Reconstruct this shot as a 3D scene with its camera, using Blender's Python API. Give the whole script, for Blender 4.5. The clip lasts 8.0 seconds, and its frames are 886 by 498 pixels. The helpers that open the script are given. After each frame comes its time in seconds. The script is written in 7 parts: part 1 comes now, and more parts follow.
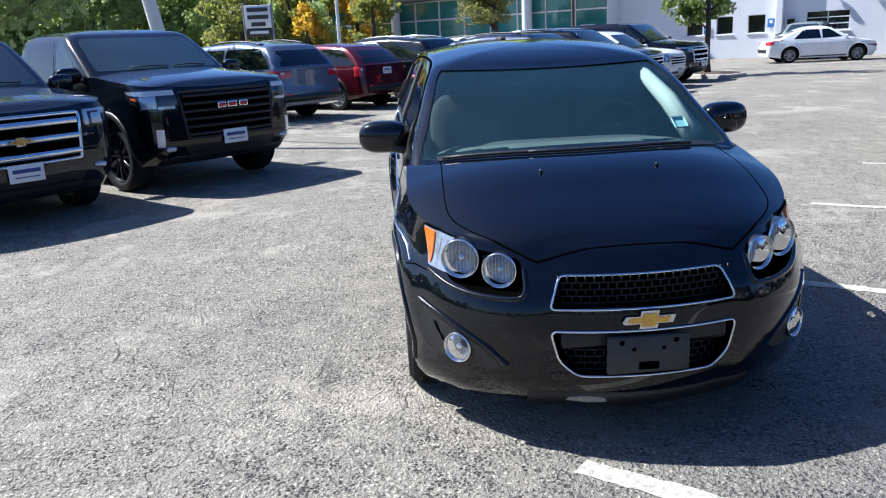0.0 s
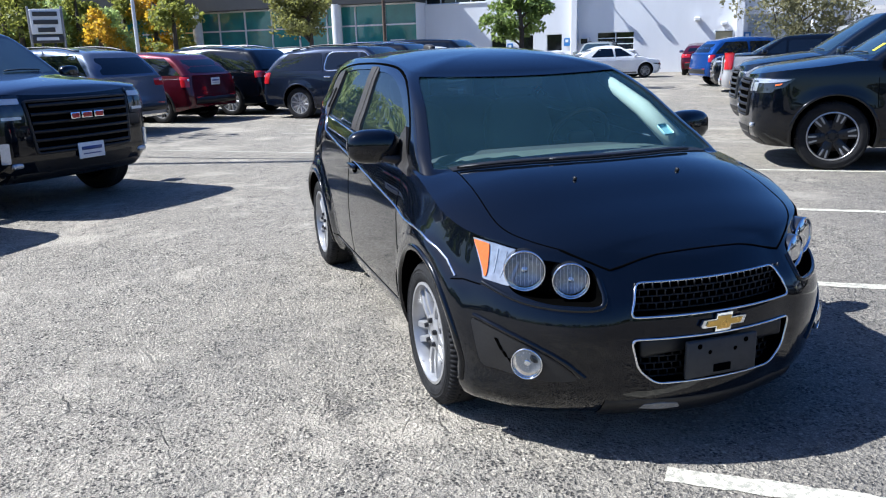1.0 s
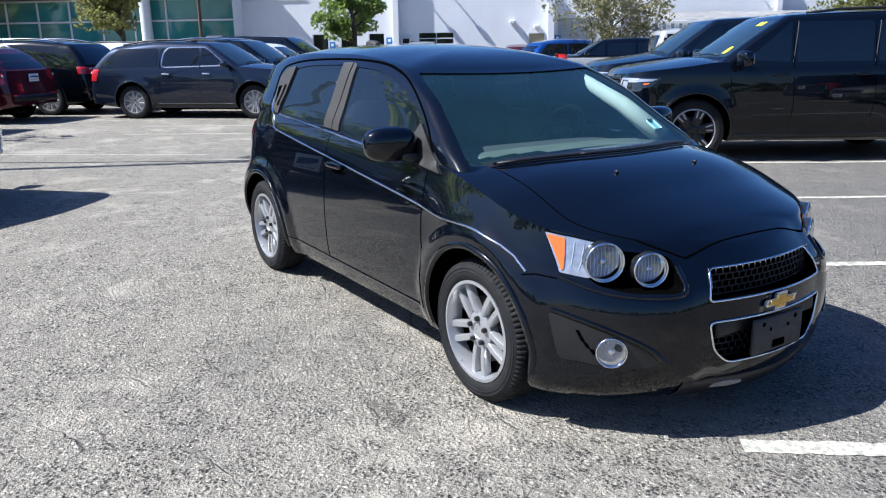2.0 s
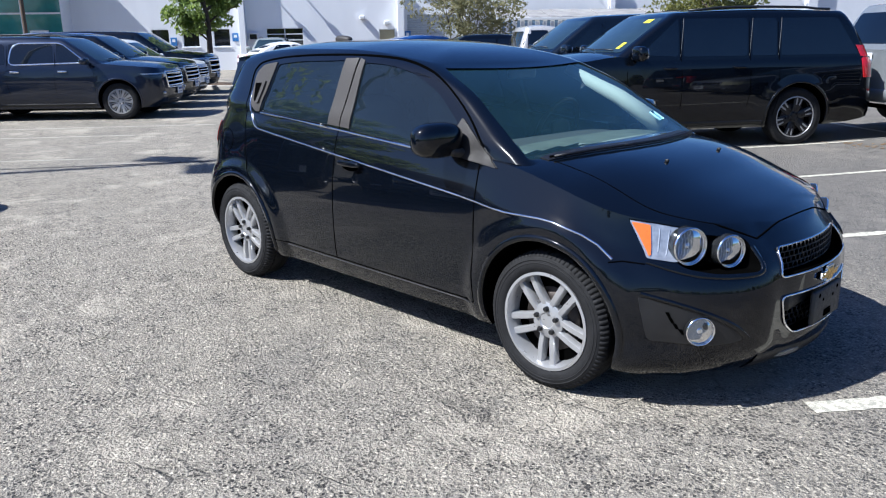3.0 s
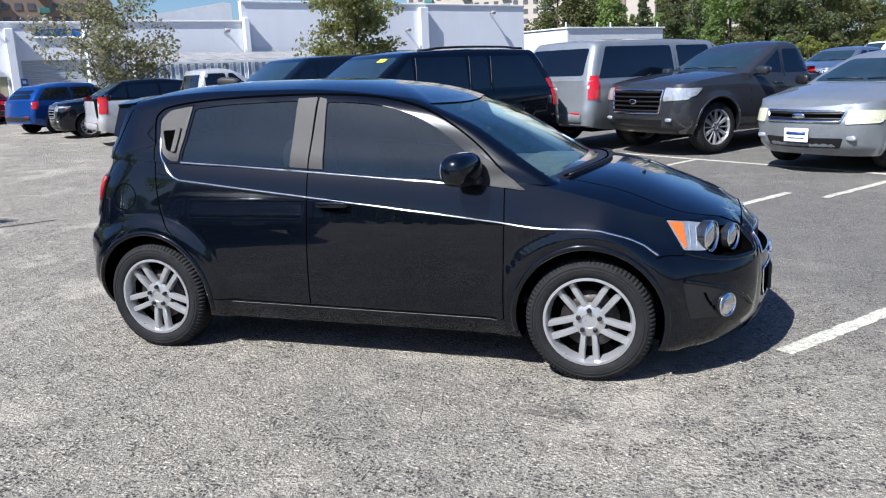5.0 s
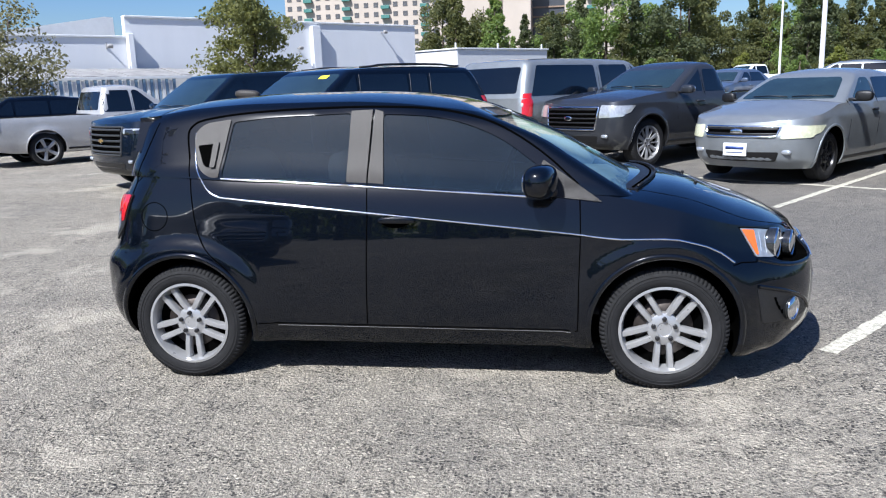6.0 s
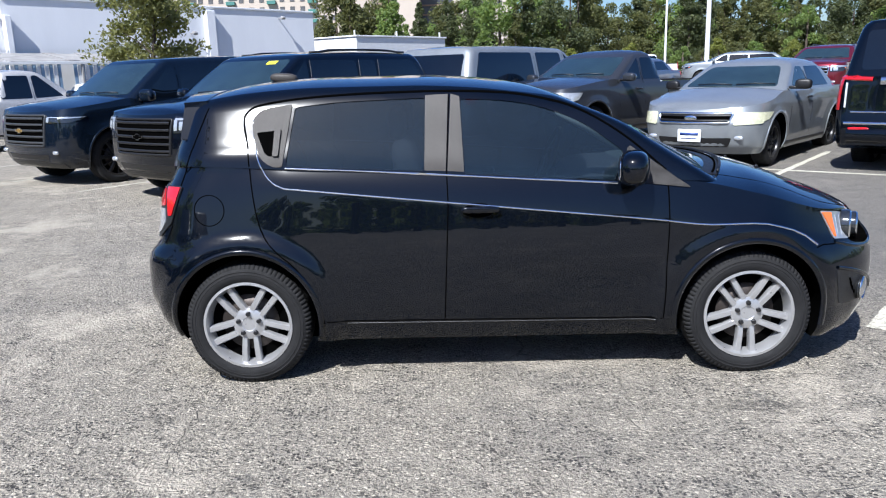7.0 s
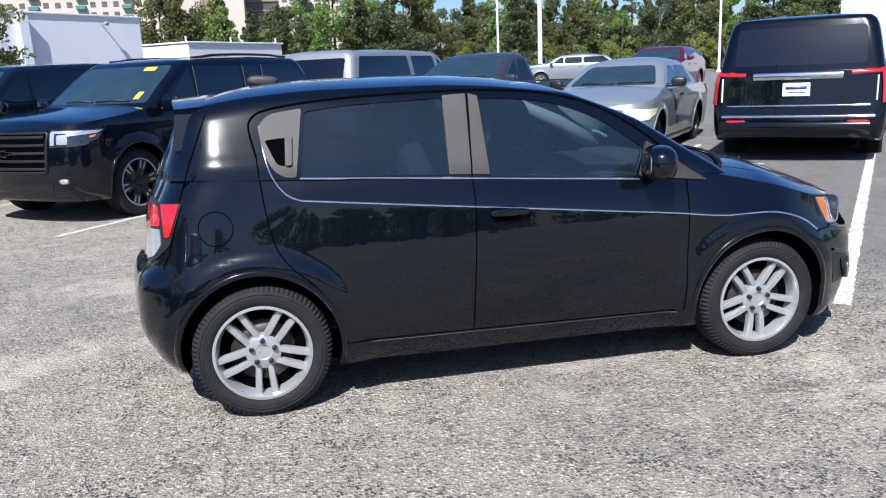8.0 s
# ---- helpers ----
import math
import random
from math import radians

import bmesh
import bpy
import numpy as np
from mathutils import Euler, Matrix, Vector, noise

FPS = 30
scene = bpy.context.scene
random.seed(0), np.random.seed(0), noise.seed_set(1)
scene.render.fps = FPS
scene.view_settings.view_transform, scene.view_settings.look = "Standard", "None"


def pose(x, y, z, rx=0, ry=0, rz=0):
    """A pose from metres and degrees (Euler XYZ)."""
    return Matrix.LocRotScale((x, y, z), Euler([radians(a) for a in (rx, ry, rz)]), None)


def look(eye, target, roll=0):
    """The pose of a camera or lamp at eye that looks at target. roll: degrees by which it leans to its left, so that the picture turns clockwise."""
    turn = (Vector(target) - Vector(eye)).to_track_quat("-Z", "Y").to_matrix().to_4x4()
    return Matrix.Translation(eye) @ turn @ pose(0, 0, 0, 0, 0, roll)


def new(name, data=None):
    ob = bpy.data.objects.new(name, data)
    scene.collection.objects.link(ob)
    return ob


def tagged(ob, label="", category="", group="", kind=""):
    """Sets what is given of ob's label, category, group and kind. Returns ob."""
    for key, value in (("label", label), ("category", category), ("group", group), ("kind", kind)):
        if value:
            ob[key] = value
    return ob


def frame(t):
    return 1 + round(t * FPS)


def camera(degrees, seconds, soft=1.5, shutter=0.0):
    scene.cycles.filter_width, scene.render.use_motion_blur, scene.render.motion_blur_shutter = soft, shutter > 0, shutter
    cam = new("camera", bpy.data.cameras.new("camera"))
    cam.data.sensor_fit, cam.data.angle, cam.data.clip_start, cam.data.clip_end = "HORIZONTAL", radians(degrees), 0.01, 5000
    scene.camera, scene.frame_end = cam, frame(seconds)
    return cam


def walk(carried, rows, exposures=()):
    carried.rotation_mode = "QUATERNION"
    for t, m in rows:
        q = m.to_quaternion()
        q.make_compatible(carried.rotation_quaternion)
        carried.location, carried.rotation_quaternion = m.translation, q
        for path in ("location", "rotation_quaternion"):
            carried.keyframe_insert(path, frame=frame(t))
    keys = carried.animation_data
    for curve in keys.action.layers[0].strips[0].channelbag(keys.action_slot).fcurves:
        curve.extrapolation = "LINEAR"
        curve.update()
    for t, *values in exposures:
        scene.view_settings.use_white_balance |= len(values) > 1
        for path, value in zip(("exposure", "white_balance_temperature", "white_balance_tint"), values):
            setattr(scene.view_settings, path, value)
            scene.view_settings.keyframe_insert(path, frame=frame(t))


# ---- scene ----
cam = camera(59.5, 8.0, 1.15)
PATH = [
    (0, (4.691, -0.893, 1.518), (2.761, -0.765, 1.007), -2.9),
    (0.5, (4.514, -1.369, 1.493), (2.607, -1.035, 0.991), -2.2),
    (1, (4.326, -1.801, 1.512), (2.491, -1.18, 1.015), -1.7),
    (1.5, (4.067, -2.229, 1.517), (2.315, -1.402, 1.019), -2.2),
    (2, (3.854, -2.672, 1.517), (2.228, -1.625, 1.008), -0.8),
    (2.2, (3.738, -2.819, 1.502), (2.165, -1.701, 0.977), -0.9),
    (3.3, (3.038, -3.648, 1.535), (1.763, -2.192, 1.029), -0.5),
    (3.5, (2.887, -3.786, 1.539), (1.689, -2.262, 1.046), -0.4),
    (4, (2.512, -4.11, 1.557), (1.453, -2.476, 1.102), -1.0),
    (4.5, (2.148, -4.387, 1.567), (1.306, -2.631, 1.111), -1.6),
    (4.7, (1.98, -4.436, 1.538), (1.239, -2.638, 1.075), -2.0),
    (5.8, (0.97, -4.659, 1.553), (0.63, -2.731, 1.149), -2.0),
    (6, (0.775, -4.655, 1.536), (0.463, -2.723, 1.126), -1.9),
    (6.5, (0.269, -4.625, 1.526), (0.031, -2.687, 1.093), -1.2),
    (7, (-0.196, -4.581, 1.539), (-0.231, -2.632, 1.093), -1.6),
    (7.5, (-0.634, -4.432, 1.54), (-0.463, -2.491, 1.088), -2.4),
    (8, (-1.078, -4.313, 1.538), (-0.705, -2.4, 1.091), -2.5),
]
walk(cam, [(t, look(eye, target, roll)) for t, eye, target, roll in PATH], [(0.0, 1.28, 5690, 8.2), (2.0, 1.21, 5720, 8.5), (4.5, 1.07, 5790, 9.2), (6.0, 1.09, 5800, 9.4), (8.0, 1.20, 5800, 9.5)])

# ---- sky, sun ----
SUN_DIR = Vector((-0.37, -0.80, 1.0)).normalized()
world = bpy.data.worlds.new("sky")
scene.world = world
world.use_nodes = True
wt = world.node_tree
sky = wt.nodes.new("ShaderNodeTexSky")
sky.sky_type = "NISHITA"
sky.sun_disc = False
sky.sun_elevation = math.asin(SUN_DIR.z)
sky.sun_rotation = math.atan2(SUN_DIR.x, SUN_DIR.y)
sky.altitude, sky.air_density, sky.dust_density, sky.ozone_density = 60, 1.0, 1.3, 4.0
wt.nodes["Background"].inputs["Strength"].default_value = 0.062
deep = wt.nodes.new("ShaderNodeHueSaturation")
deep.inputs["Hue"].default_value = 0.512
deep.inputs["Saturation"].default_value = 1.25
wt.links.new(sky.outputs[0], deep.inputs["Color"])
wt.links.new(deep.outputs[0], wt.nodes["Background"].inputs["Color"])
sun_data = bpy.data.lights.new("sun", "SUN")
sun_data.energy, sun_data.angle, sun_data.color = 4.8, radians(0.5), (1.0, 0.95, 0.88)
sun = new("sun", sun_data)
sun.matrix_world = look(SUN_DIR * 60, (0, 0, 0))


# ---- materials ----
def rgb(h):
    """Linear colour from plain numbers."""
    return (h[0], h[1], h[2], 1.0)


class Mat:
    """A small builder for procedural node materials."""

    def __init__(self, name, base=(0.5, 0.5, 0.5), rough=0.5, metal=0.0, **more):
        self.m = bpy.data.materials.new(name)
        self.m.use_nodes = True
        self.t = self.m.node_tree
        self.b = self.t.nodes["Principled BSDF"]
        self.b.inputs["Base Color"].default_value = rgb(base)
        self.b.inputs["Roughness"].default_value = rough
        self.b.inputs["Metallic"].default_value = metal
        for key, value in more.items():
            self.b.inputs[key.replace("_", " ")].default_value = value
        self.co = None

    def coord(self):
        if not self.co:
            self.co = self.t.nodes.new("ShaderNodeTexCoord").outputs["Object"]
        return self.co

    def noise(self, scale, detail=4.0, rough=0.55, lo=0.3, hi=0.7, stretch=None):
        n = self.t.nodes.new("ShaderNodeTexNoise")
        n.inputs["Scale"].default_value, n.inputs["Detail"].default_value, n.inputs["Roughness"].default_value = scale, detail, rough
        src = self.coord()
        if stretch:
            mp = self.t.nodes.new("ShaderNodeMapping")
            mp.inputs["Scale"].default_value = stretch
            self.t.links.new(src, mp.inputs["Vector"])
            src = mp.outputs[0]
        self.t.links.new(src, n.inputs["Vector"])
        return self.span(n.outputs[0], lo, hi)

    def warp(self, scale, amount):
        """Object coordinates pushed about by a noise."""
        n = self.t.nodes.new("ShaderNodeTexNoise")
        n.inputs["Scale"].default_value, n.inputs["Detail"].default_value = scale, 4.0
        self.t.links.new(self.coord(), n.inputs["Vector"])
        k = self.t.nodes.new("ShaderNodeVectorMath")
        k.operation = "MULTIPLY_ADD"
        k.inputs[1].default_value = (amount, amount, 0.0)
        self.t.links.new(n.outputs["Color"], k.inputs[0])
        self.t.links.new(self.coord(), k.inputs[2])
        return k.outputs[0]

    def voronoi(self, scale, feature="F1", out="Distance", vec=None):
        n = self.t.nodes.new("ShaderNodeTexVoronoi")
        n.feature = feature
        n.inputs["Scale"].default_value = scale
        self.t.links.new(vec or self.coord(), n.inputs["Vector"])
        return n.outputs[out]

    def span(self, src, lo, hi, a=0.0, b=1.0):
        r = self.t.nodes.new("ShaderNodeMapRange")
        for i, v in zip((1, 2, 3, 4), (lo, hi, a, b)):
            r.inputs[i].default_value = v
        self.t.links.new(src, r.inputs[0])
        return r.outputs[0]

    def math(self, op, a, b):
        n = self.t.nodes.new("ShaderNodeMath")
        n.operation = op
        for i, v in enumerate((a, b)):
            if isinstance(v, (int, float)):
                n.inputs[i].default_value = v
            else:
                self.t.links.new(v, n.inputs[i])
        return n.outputs[0]

    def mix(self, fac, a, b):
        n = self.t.nodes.new("ShaderNodeMix")
        n.data_type = "RGBA"
        for i, v in ((0, fac), (6, a), (7, b)):
            if isinstance(v, (int, float)):
                n.inputs[i].default_value = v
            elif isinstance(v, tuple):
                n.inputs[i].default_value = rgb(v)
            else:
                self.t.links.new(v, n.inputs[i])
        return n.outputs[2]

    def random(self, island=False):
        if island:
            return self.t.nodes.new("ShaderNodeNewGeometry").outputs["Random Per Island"]
        return self.t.nodes.new("ShaderNodeObjectInfo").outputs["Random"]

    def color(self, src):
        self.t.links.new(src, self.b.inputs["Base Color"])
        return self

    def roughness(self, src):
        self.t.links.new(src, self.b.inputs["Roughness"])
        return self

    def bump(self, src, strength=0.3, dist=0.01):
        n = self.t.nodes.new("ShaderNodeBump")
        n.inputs["Strength"].default_value, n.inputs["Distance"].default_value = strength, dist
        self.t.links.new(src, n.inputs["Height"])
        self.t.links.new(n.outputs[0], self.b.inputs["Normal"])
        return self


def paint(name, base, metal=0.0, rough=0.35, dust=0.25, sheen=0.02, ior=1.5):
    """Car lacquer: a coloured base with fine flake under a clear coat, and a thin film of dust."""
    p = Mat(name, base, rough, metal, Coat_Weight=1.0, Coat_Roughness=0.03, Specular_IOR_Level=sheen, Coat_IOR=ior)
    flake = p.noise(900.0, 1.0, 0.5, 0.35, 0.65)
    bright = tuple(min(1.0, c * 1.5 + 0.0003) for c in base)
    dusty = p.noise(3.0, 6.0, 0.6, 0.45, 0.85)
    film = tuple(c * (1 - 0.06 * dust) + 0.30 * 0.06 * dust for c in base)
    p.color(p.mix(dusty, p.mix(flake, base, bright), film))
    cr = p.span(p.noise(7.0, 5.0, 0.6, 0.3, 0.8), 0, 1, 0.008, 0.028)
    p.t.links.new(cr, p.b.inputs["Coat Roughness"])
    return p.m


def plain(name, base, rough=0.5, metal=0.0, var=0.25, scale=12.0, grain=0.0, **more):
    p = Mat(name, base, rough, metal, **more)
    dark = tuple(c * (1 - var) for c in base)
    p.color(p.mix(p.noise(scale, 6.0, 0.65, 0.25, 0.75), dark, base))
    p.roughness(p.span(p.noise(scale * 2.3, 3.0), 0, 1, rough * 0.85, min(1.0, rough * 1.2)))
    if grain:
        p.bump(p.noise(scale * 40, 2.0), grain, 0.002)
    return p.m


M = {}
M["black_paint"] = paint("black_paint", (0.0010, 0.0018, 0.0037), dust=0.008, rough=0.17, sheen=0.09, ior=1.43)
M["blue_black_paint"] = paint("blue_black_paint", (0.003, 0.006, 0.012), 0.3, dust=0.08)
M["navy_paint"] = paint("navy_paint", (0.008, 0.012, 0.024), 0.4)
M["slate_paint"] = paint("slate_paint", (0.085, 0.105, 0.15), 0.5)
M["red_paint"] = paint("red_paint", (0.048, 0.003, 0.008), 0.35)
M["dark_red_paint"] = paint("dark_red_paint", (0.075, 0.006, 0.012), 0.35)
M["blue_paint"] = paint("blue_paint", (0.006, 0.036, 0.16), 0.35)
M["silver_paint"] = paint("silver_paint", (0.178, 0.192, 0.204), 0.5, 0.42)
M["pewter_paint"] = paint("pewter_paint", (0.36, 0.355, 0.35), 0.45, 0.45)
M["white_paint"] = paint("white_paint", (0.62, 0.63, 0.64), 0.0)
M["grey_paint"] = paint("grey_paint", (0.20, 0.22, 0.22), 0.4)
M["charcoal_paint"] = paint("charcoal_paint", (0.026, 0.028, 0.033), 0.35)
M["tyre"] = plain("tyre", (0.017, 0.017, 0.018), 0.75, var=0.45, scale=9, grain=0.4, Specular_IOR_Level=0.2)
M["rim"] = plain("rim", (0.43, 0.43, 0.435), 0.32, 0.6, var=0.15, scale=14)
M["dark_rim"] = plain("dark_rim", (0.03, 0.03, 0.032), 0.3, 0.5, var=0.3)
M["steel"] = plain("steel", (0.06, 0.05, 0.045), 0.5, 0.7, var=0.5, scale=25)
M["chrome"] = plain("chrome", (0.82, 0.83, 0.85), 0.09, 1.0, var=0.08)
M["trim_black"] = plain("trim_black", (0.006, 0.006, 0.007), 0.45, var=0.3, scale=20, grain=0.15)
M["faded_plastic"] = plain("faded_plastic", (0.044, 0.040, 0.037), 0.46, var=0.10, scale=70, grain=0.2, Specular_IOR_Level=0.25)
M["sail_plastic"] = plain("sail_plastic", (0.020, 0.018, 0.017), 0.50, var=0.2, scale=60, grain=0.2, Specular_IOR_Level=0.3)
M["fog_plastic"] = plain("fog_plastic", (0.013, 0.013, 0.014), 0.42, var=0.3, scale=25, grain=0.2)
M["satin_black"] = plain("satin_black", (0.010, 0.011, 0.012), 0.38, var=0.3, scale=25, grain=0.15)
M["lamp_mirror"] = plain("lamp_mirror", (0.60, 0.63, 0.67), 0.20, 0.6, var=0.40, scale=130, Coat_Weight=0.7)
M["lamp_silver"] = plain("lamp_silver", (0.48, 0.51, 0.55), 0.14, 0.5, var=0.55, scale=24, Coat_Weight=1.0, Coat_Roughness=0.02)
M["lamp_dark"] = plain("lamp_dark", (0.055, 0.06, 0.066), 0.08, 0.6, var=0.6, scale=30, Coat_Weight=1.0, Coat_Roughness=0.02)
M["grey_plastic"] = plain("grey_plastic", (0.030, 0.032, 0.035), 0.5, var=0.3, scale=18, grain=0.2)
M["gloss_black"] = plain("gloss_black", (0.008, 0.009, 0.011), 0.10, var=0.2, Coat_Weight=0.5)
# Near-black, no specular: colours seams, and paints shade in wells and recesses.
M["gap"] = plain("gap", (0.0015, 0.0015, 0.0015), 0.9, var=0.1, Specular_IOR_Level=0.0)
M["tint"] = plain("tint", (0.003, 0.005, 0.008), 0.03, var=0.3, scale=3, Specular_IOR_Level=0.8)
M["tint_clear"] = plain("tint_clear", (0.022, 0.040, 0.050), 0.02, var=0.5, scale=2.5, Specular_IOR_Level=0.9)
M["red_lens"] = plain("red_lens", (0.50, 0.010, 0.014), 0.12, var=0.35, scale=40, Coat_Weight=1.0)
M["amber_lens"] = plain("amber_lens", (0.85, 0.16, 0.012), 0.15, var=0.25, scale=60, Coat_Weight=1.0)
M["white_lens"] = plain("white_lens", (0.74, 0.76, 0.78), 0.14, 0.2, var=0.35, scale=60, Coat_Weight=1.0)
M["clear_lens"] = plain("clear_lens", (0.62, 0.63, 0.62), 0.12, 0.55, var=0.5, scale=30, Coat_Weight=1.0)
M["hazy_lens"] = plain("hazy_lens", (0.60, 0.60, 0.42), 0.25, 0.1, var=0.25, scale=12, Coat_Weight=0.6)
M["reflector"] = plain("reflector", (0.40, 0.42, 0.44), 0.24, 0.55, var=0.2, scale=60)
M["mirror"] = plain("mirror", (0.75, 0.77, 0.80), 0.03, 1.0, var=0.05)
M["scraped"] = plain("scraped", (0.30, 0.29, 0.27), 0.7, var=0.5, scale=70)
M["gold"] = plain("gold", (0.72, 0.46, 0.13), 0.28, 0.9, var=0.15)
M["badge_red"] = plain("badge_red", (0.45, 0.03, 0.03), 0.3, var=0.15)
M["plate_white"] = plain("plate_white", (0.72, 0.74, 0.76), 0.4, var=0.12, scale=40)
M["plate_blue"] = plain("plate_blue", (0.03, 0.06, 0.22), 0.4, var=0.1)
M["yellow_tag"] = plain("yellow_tag", (0.80, 0.66, 0.03), 0.6, var=0.1)
M["sticker"] = plain("sticker", (0.35, 0.60, 0.68), 0.5, var=0.3, scale=80)
M["seat_cloth"] = plain("seat_cloth", (0.035, 0.036, 0.040), 0.9, var=0.3, scale=60, grain=0.5)
M["dash"] = plain("dash", (0.055, 0.058, 0.062), 0.6, var=0.2, scale=30, grain=0.4)
# Paler dash and pillar colours, with the sunlight inside the cabin painted in.
M["sunlit_dash"] = plain("sunlit_dash", (0.11, 0.13, 0.12), 0.7, var=0.5, scale=6)
M["sunlit_trim"] = plain("sunlit_trim", (0.46, 0.50, 0.47), 0.7, var=0.15, scale=20)


def glass(name, tint, rough=0.0, dust=0.0, sky_veil=(0.42, 0.55, 0.55)):
    g = bpy.data.materials.new(name)
    g.use_nodes = True
    t = g.node_tree
    t.nodes.remove(t.nodes["Principled BSDF"])
    out = t.nodes["Material Output"]
    clear, shine, mix, fres = (t.nodes.new(n) for n in ("ShaderNodeBsdfTransparent", "ShaderNodeBsdfGlossy", "ShaderNodeMixShader", "ShaderNodeFresnel"))
    clear.inputs[0].default_value = rgb(tint)
    shine.inputs["Roughness"].default_value = rough
    fres.inputs["IOR"].default_value = 1.55
    # diffuse film of dust, tinted to paint in the reflected sky
    film, veil = t.nodes.new("ShaderNodeBsdfDiffuse"), t.nodes.new("ShaderNodeMixShader")
    film.inputs[0].default_value = rgb(sky_veil)
    spots, ramp, co = t.nodes.new("ShaderNodeTexNoise"), t.nodes.new("ShaderNodeMapRange"), t.nodes.new("ShaderNodeTexCoord")
    spots.inputs["Scale"].default_value, spots.inputs["Detail"].default_value = 3.0, 6.0
    ramp.inputs[3].default_value, ramp.inputs[4].default_value = dust * 0.6, dust * 1.4
    t.links.new(co.outputs["Object"], spots.inputs["Vector"])
    t.links.new(spots.outputs[0], ramp.inputs[0])
    t.links.new(ramp.outputs[0], veil.inputs[0])
    t.links.new(clear.outputs[0], veil.inputs[1])
    t.links.new(film.outputs[0], veil.inputs[2])
    for a, b in ((fres.outputs[0], mix.inputs[0]), (veil.outputs[0], mix.inputs[1]), (shine.outputs[0], mix.inputs[2]), (mix.outputs[0], out.inputs[0])):
        t.links.new(a, b)
    return g


# Teal and blue films on these panes paint sky reflection over a little dust.
M["windscreen"] = glass("windscreen", (0.60, 0.77, 0.76), dust=0.05, sky_veil=(0.13, 0.34, 0.40))
M["side_glass"] = glass("side_glass", (0.12, 0.16, 0.20), dust=0.028, sky_veil=(0.20, 0.36, 0.54))
M["lens"] = glass("lens", (0.94, 0.95, 0.96))


# ---- mesh helpers ----
def link_mesh(name, verts, faces, material, parent=None, label="", smooth=True):
    me = bpy.data.meshes.new(name)
    me.from_pydata([tuple(v) for v in verts], [], faces)
    me.update()
    me.polygons.foreach_set("use_smooth", [smooth] * len(me.polygons))
    me.materials.append(material)
    ob = new(name, me)
    if parent:
        ob.parent = parent
    return tagged(ob, label)


def part(name, bm, material, parent=None, label="", smooth=True):
    me = bpy.data.meshes.new(name)
    bm.normal_update()
    bm.to_mesh(me)
    bm.free()
    me.polygons.foreach_set("use_smooth", [smooth] * len(me.polygons))
    me.materials.append(material)
    ob = new(name, me)
    if parent:
        ob.parent = parent
    return tagged(ob, label)


def sharp(ob, angle=40):
    """Keeps edges over an angle crisp on a smooth mesh."""
    ob.data.set_sharp_from_angle(angle=radians(angle))
    return ob


def box_bm(sx, sy, sz, r=0.01, at=(0, 0, 0), seg=2, turn=None):
    bm = bmesh.new()
    bmesh.ops.create_cube(bm, size=1.0)
    bmesh.ops.scale(bm, vec=(sx, sy, sz), verts=bm.verts)
    if r:
        bmesh.ops.bevel(bm, geom=bm.edges[:], offset=min(r, 0.45 * min(sx, sy, sz)), segments=seg, affect="EDGES", profile=0.5)
    m = Matrix.Translation(at)
    if turn:
        m = m @ Euler([radians(a) for a in turn]).to_matrix().to_4x4()
    bmesh.ops.transform(bm, matrix=m, verts=bm.verts)
    return bm


def blob_bm(sx, sy, sz, e=0.6, at=(0, 0, 0), turn=None, nu=20, nv=12):
    """A superellipsoid: e below 1 is boxier than a ball."""
    def p(v, k):
        return math.copysign(abs(v) ** k, v)
    verts, faces = [], []
    for j in range(nv + 1):
        a = -math.pi / 2 + math.pi * j / nv
        for i in range(nu):
            b = 2 * math.pi * i / nu
            verts.append((sx / 2 * p(math.cos(a), e) * p(math.cos(b), e), sy / 2 * p(math.cos(a), e) * p(math.sin(b), e), sz / 2 * p(math.sin(a), e)))
    for j in range(nv):
        for i in range(nu):
            k = (i + 1) % nu
            faces.append((j * nu + i, j * nu + k, (j + 1) * nu + k, (j + 1) * nu + i))
    bm = bmesh.new()
    vs = [bm.verts.new(v) for v in verts]
    for f in faces:
        bm.faces.new([vs[i] for i in f])
    bmesh.ops.remove_doubles(bm, verts=bm.verts, dist=1e-5)
    m = Matrix.Translation(at)
    if turn:
        m = m @ Euler([radians(a) for a in turn]).to_matrix().to_4x4()
    bmesh.ops.transform(bm, matrix=m, verts=bm.verts)
    return bm


def lathe(profile, n=48, axis="y"):
    """Rings of (radius, along) turned about an axis: verts and faces."""
    verts, faces = [], []
    for r, h in profile:
        for i in range(n):
            a = 2 * math.pi * i / n
            c, s = r * math.cos(a), r * math.sin(a)
            verts.append({"y": (c, h, s), "z": (c, s, h), "x": (h, c, s)}[axis])
    for j in range(len(profile) - 1):
        for i in range(n):
            k = (i + 1) % n
            faces.append((j * n + i, j * n + k, (j + 1) * n + k, (j + 1) * n + i))
    return verts, faces


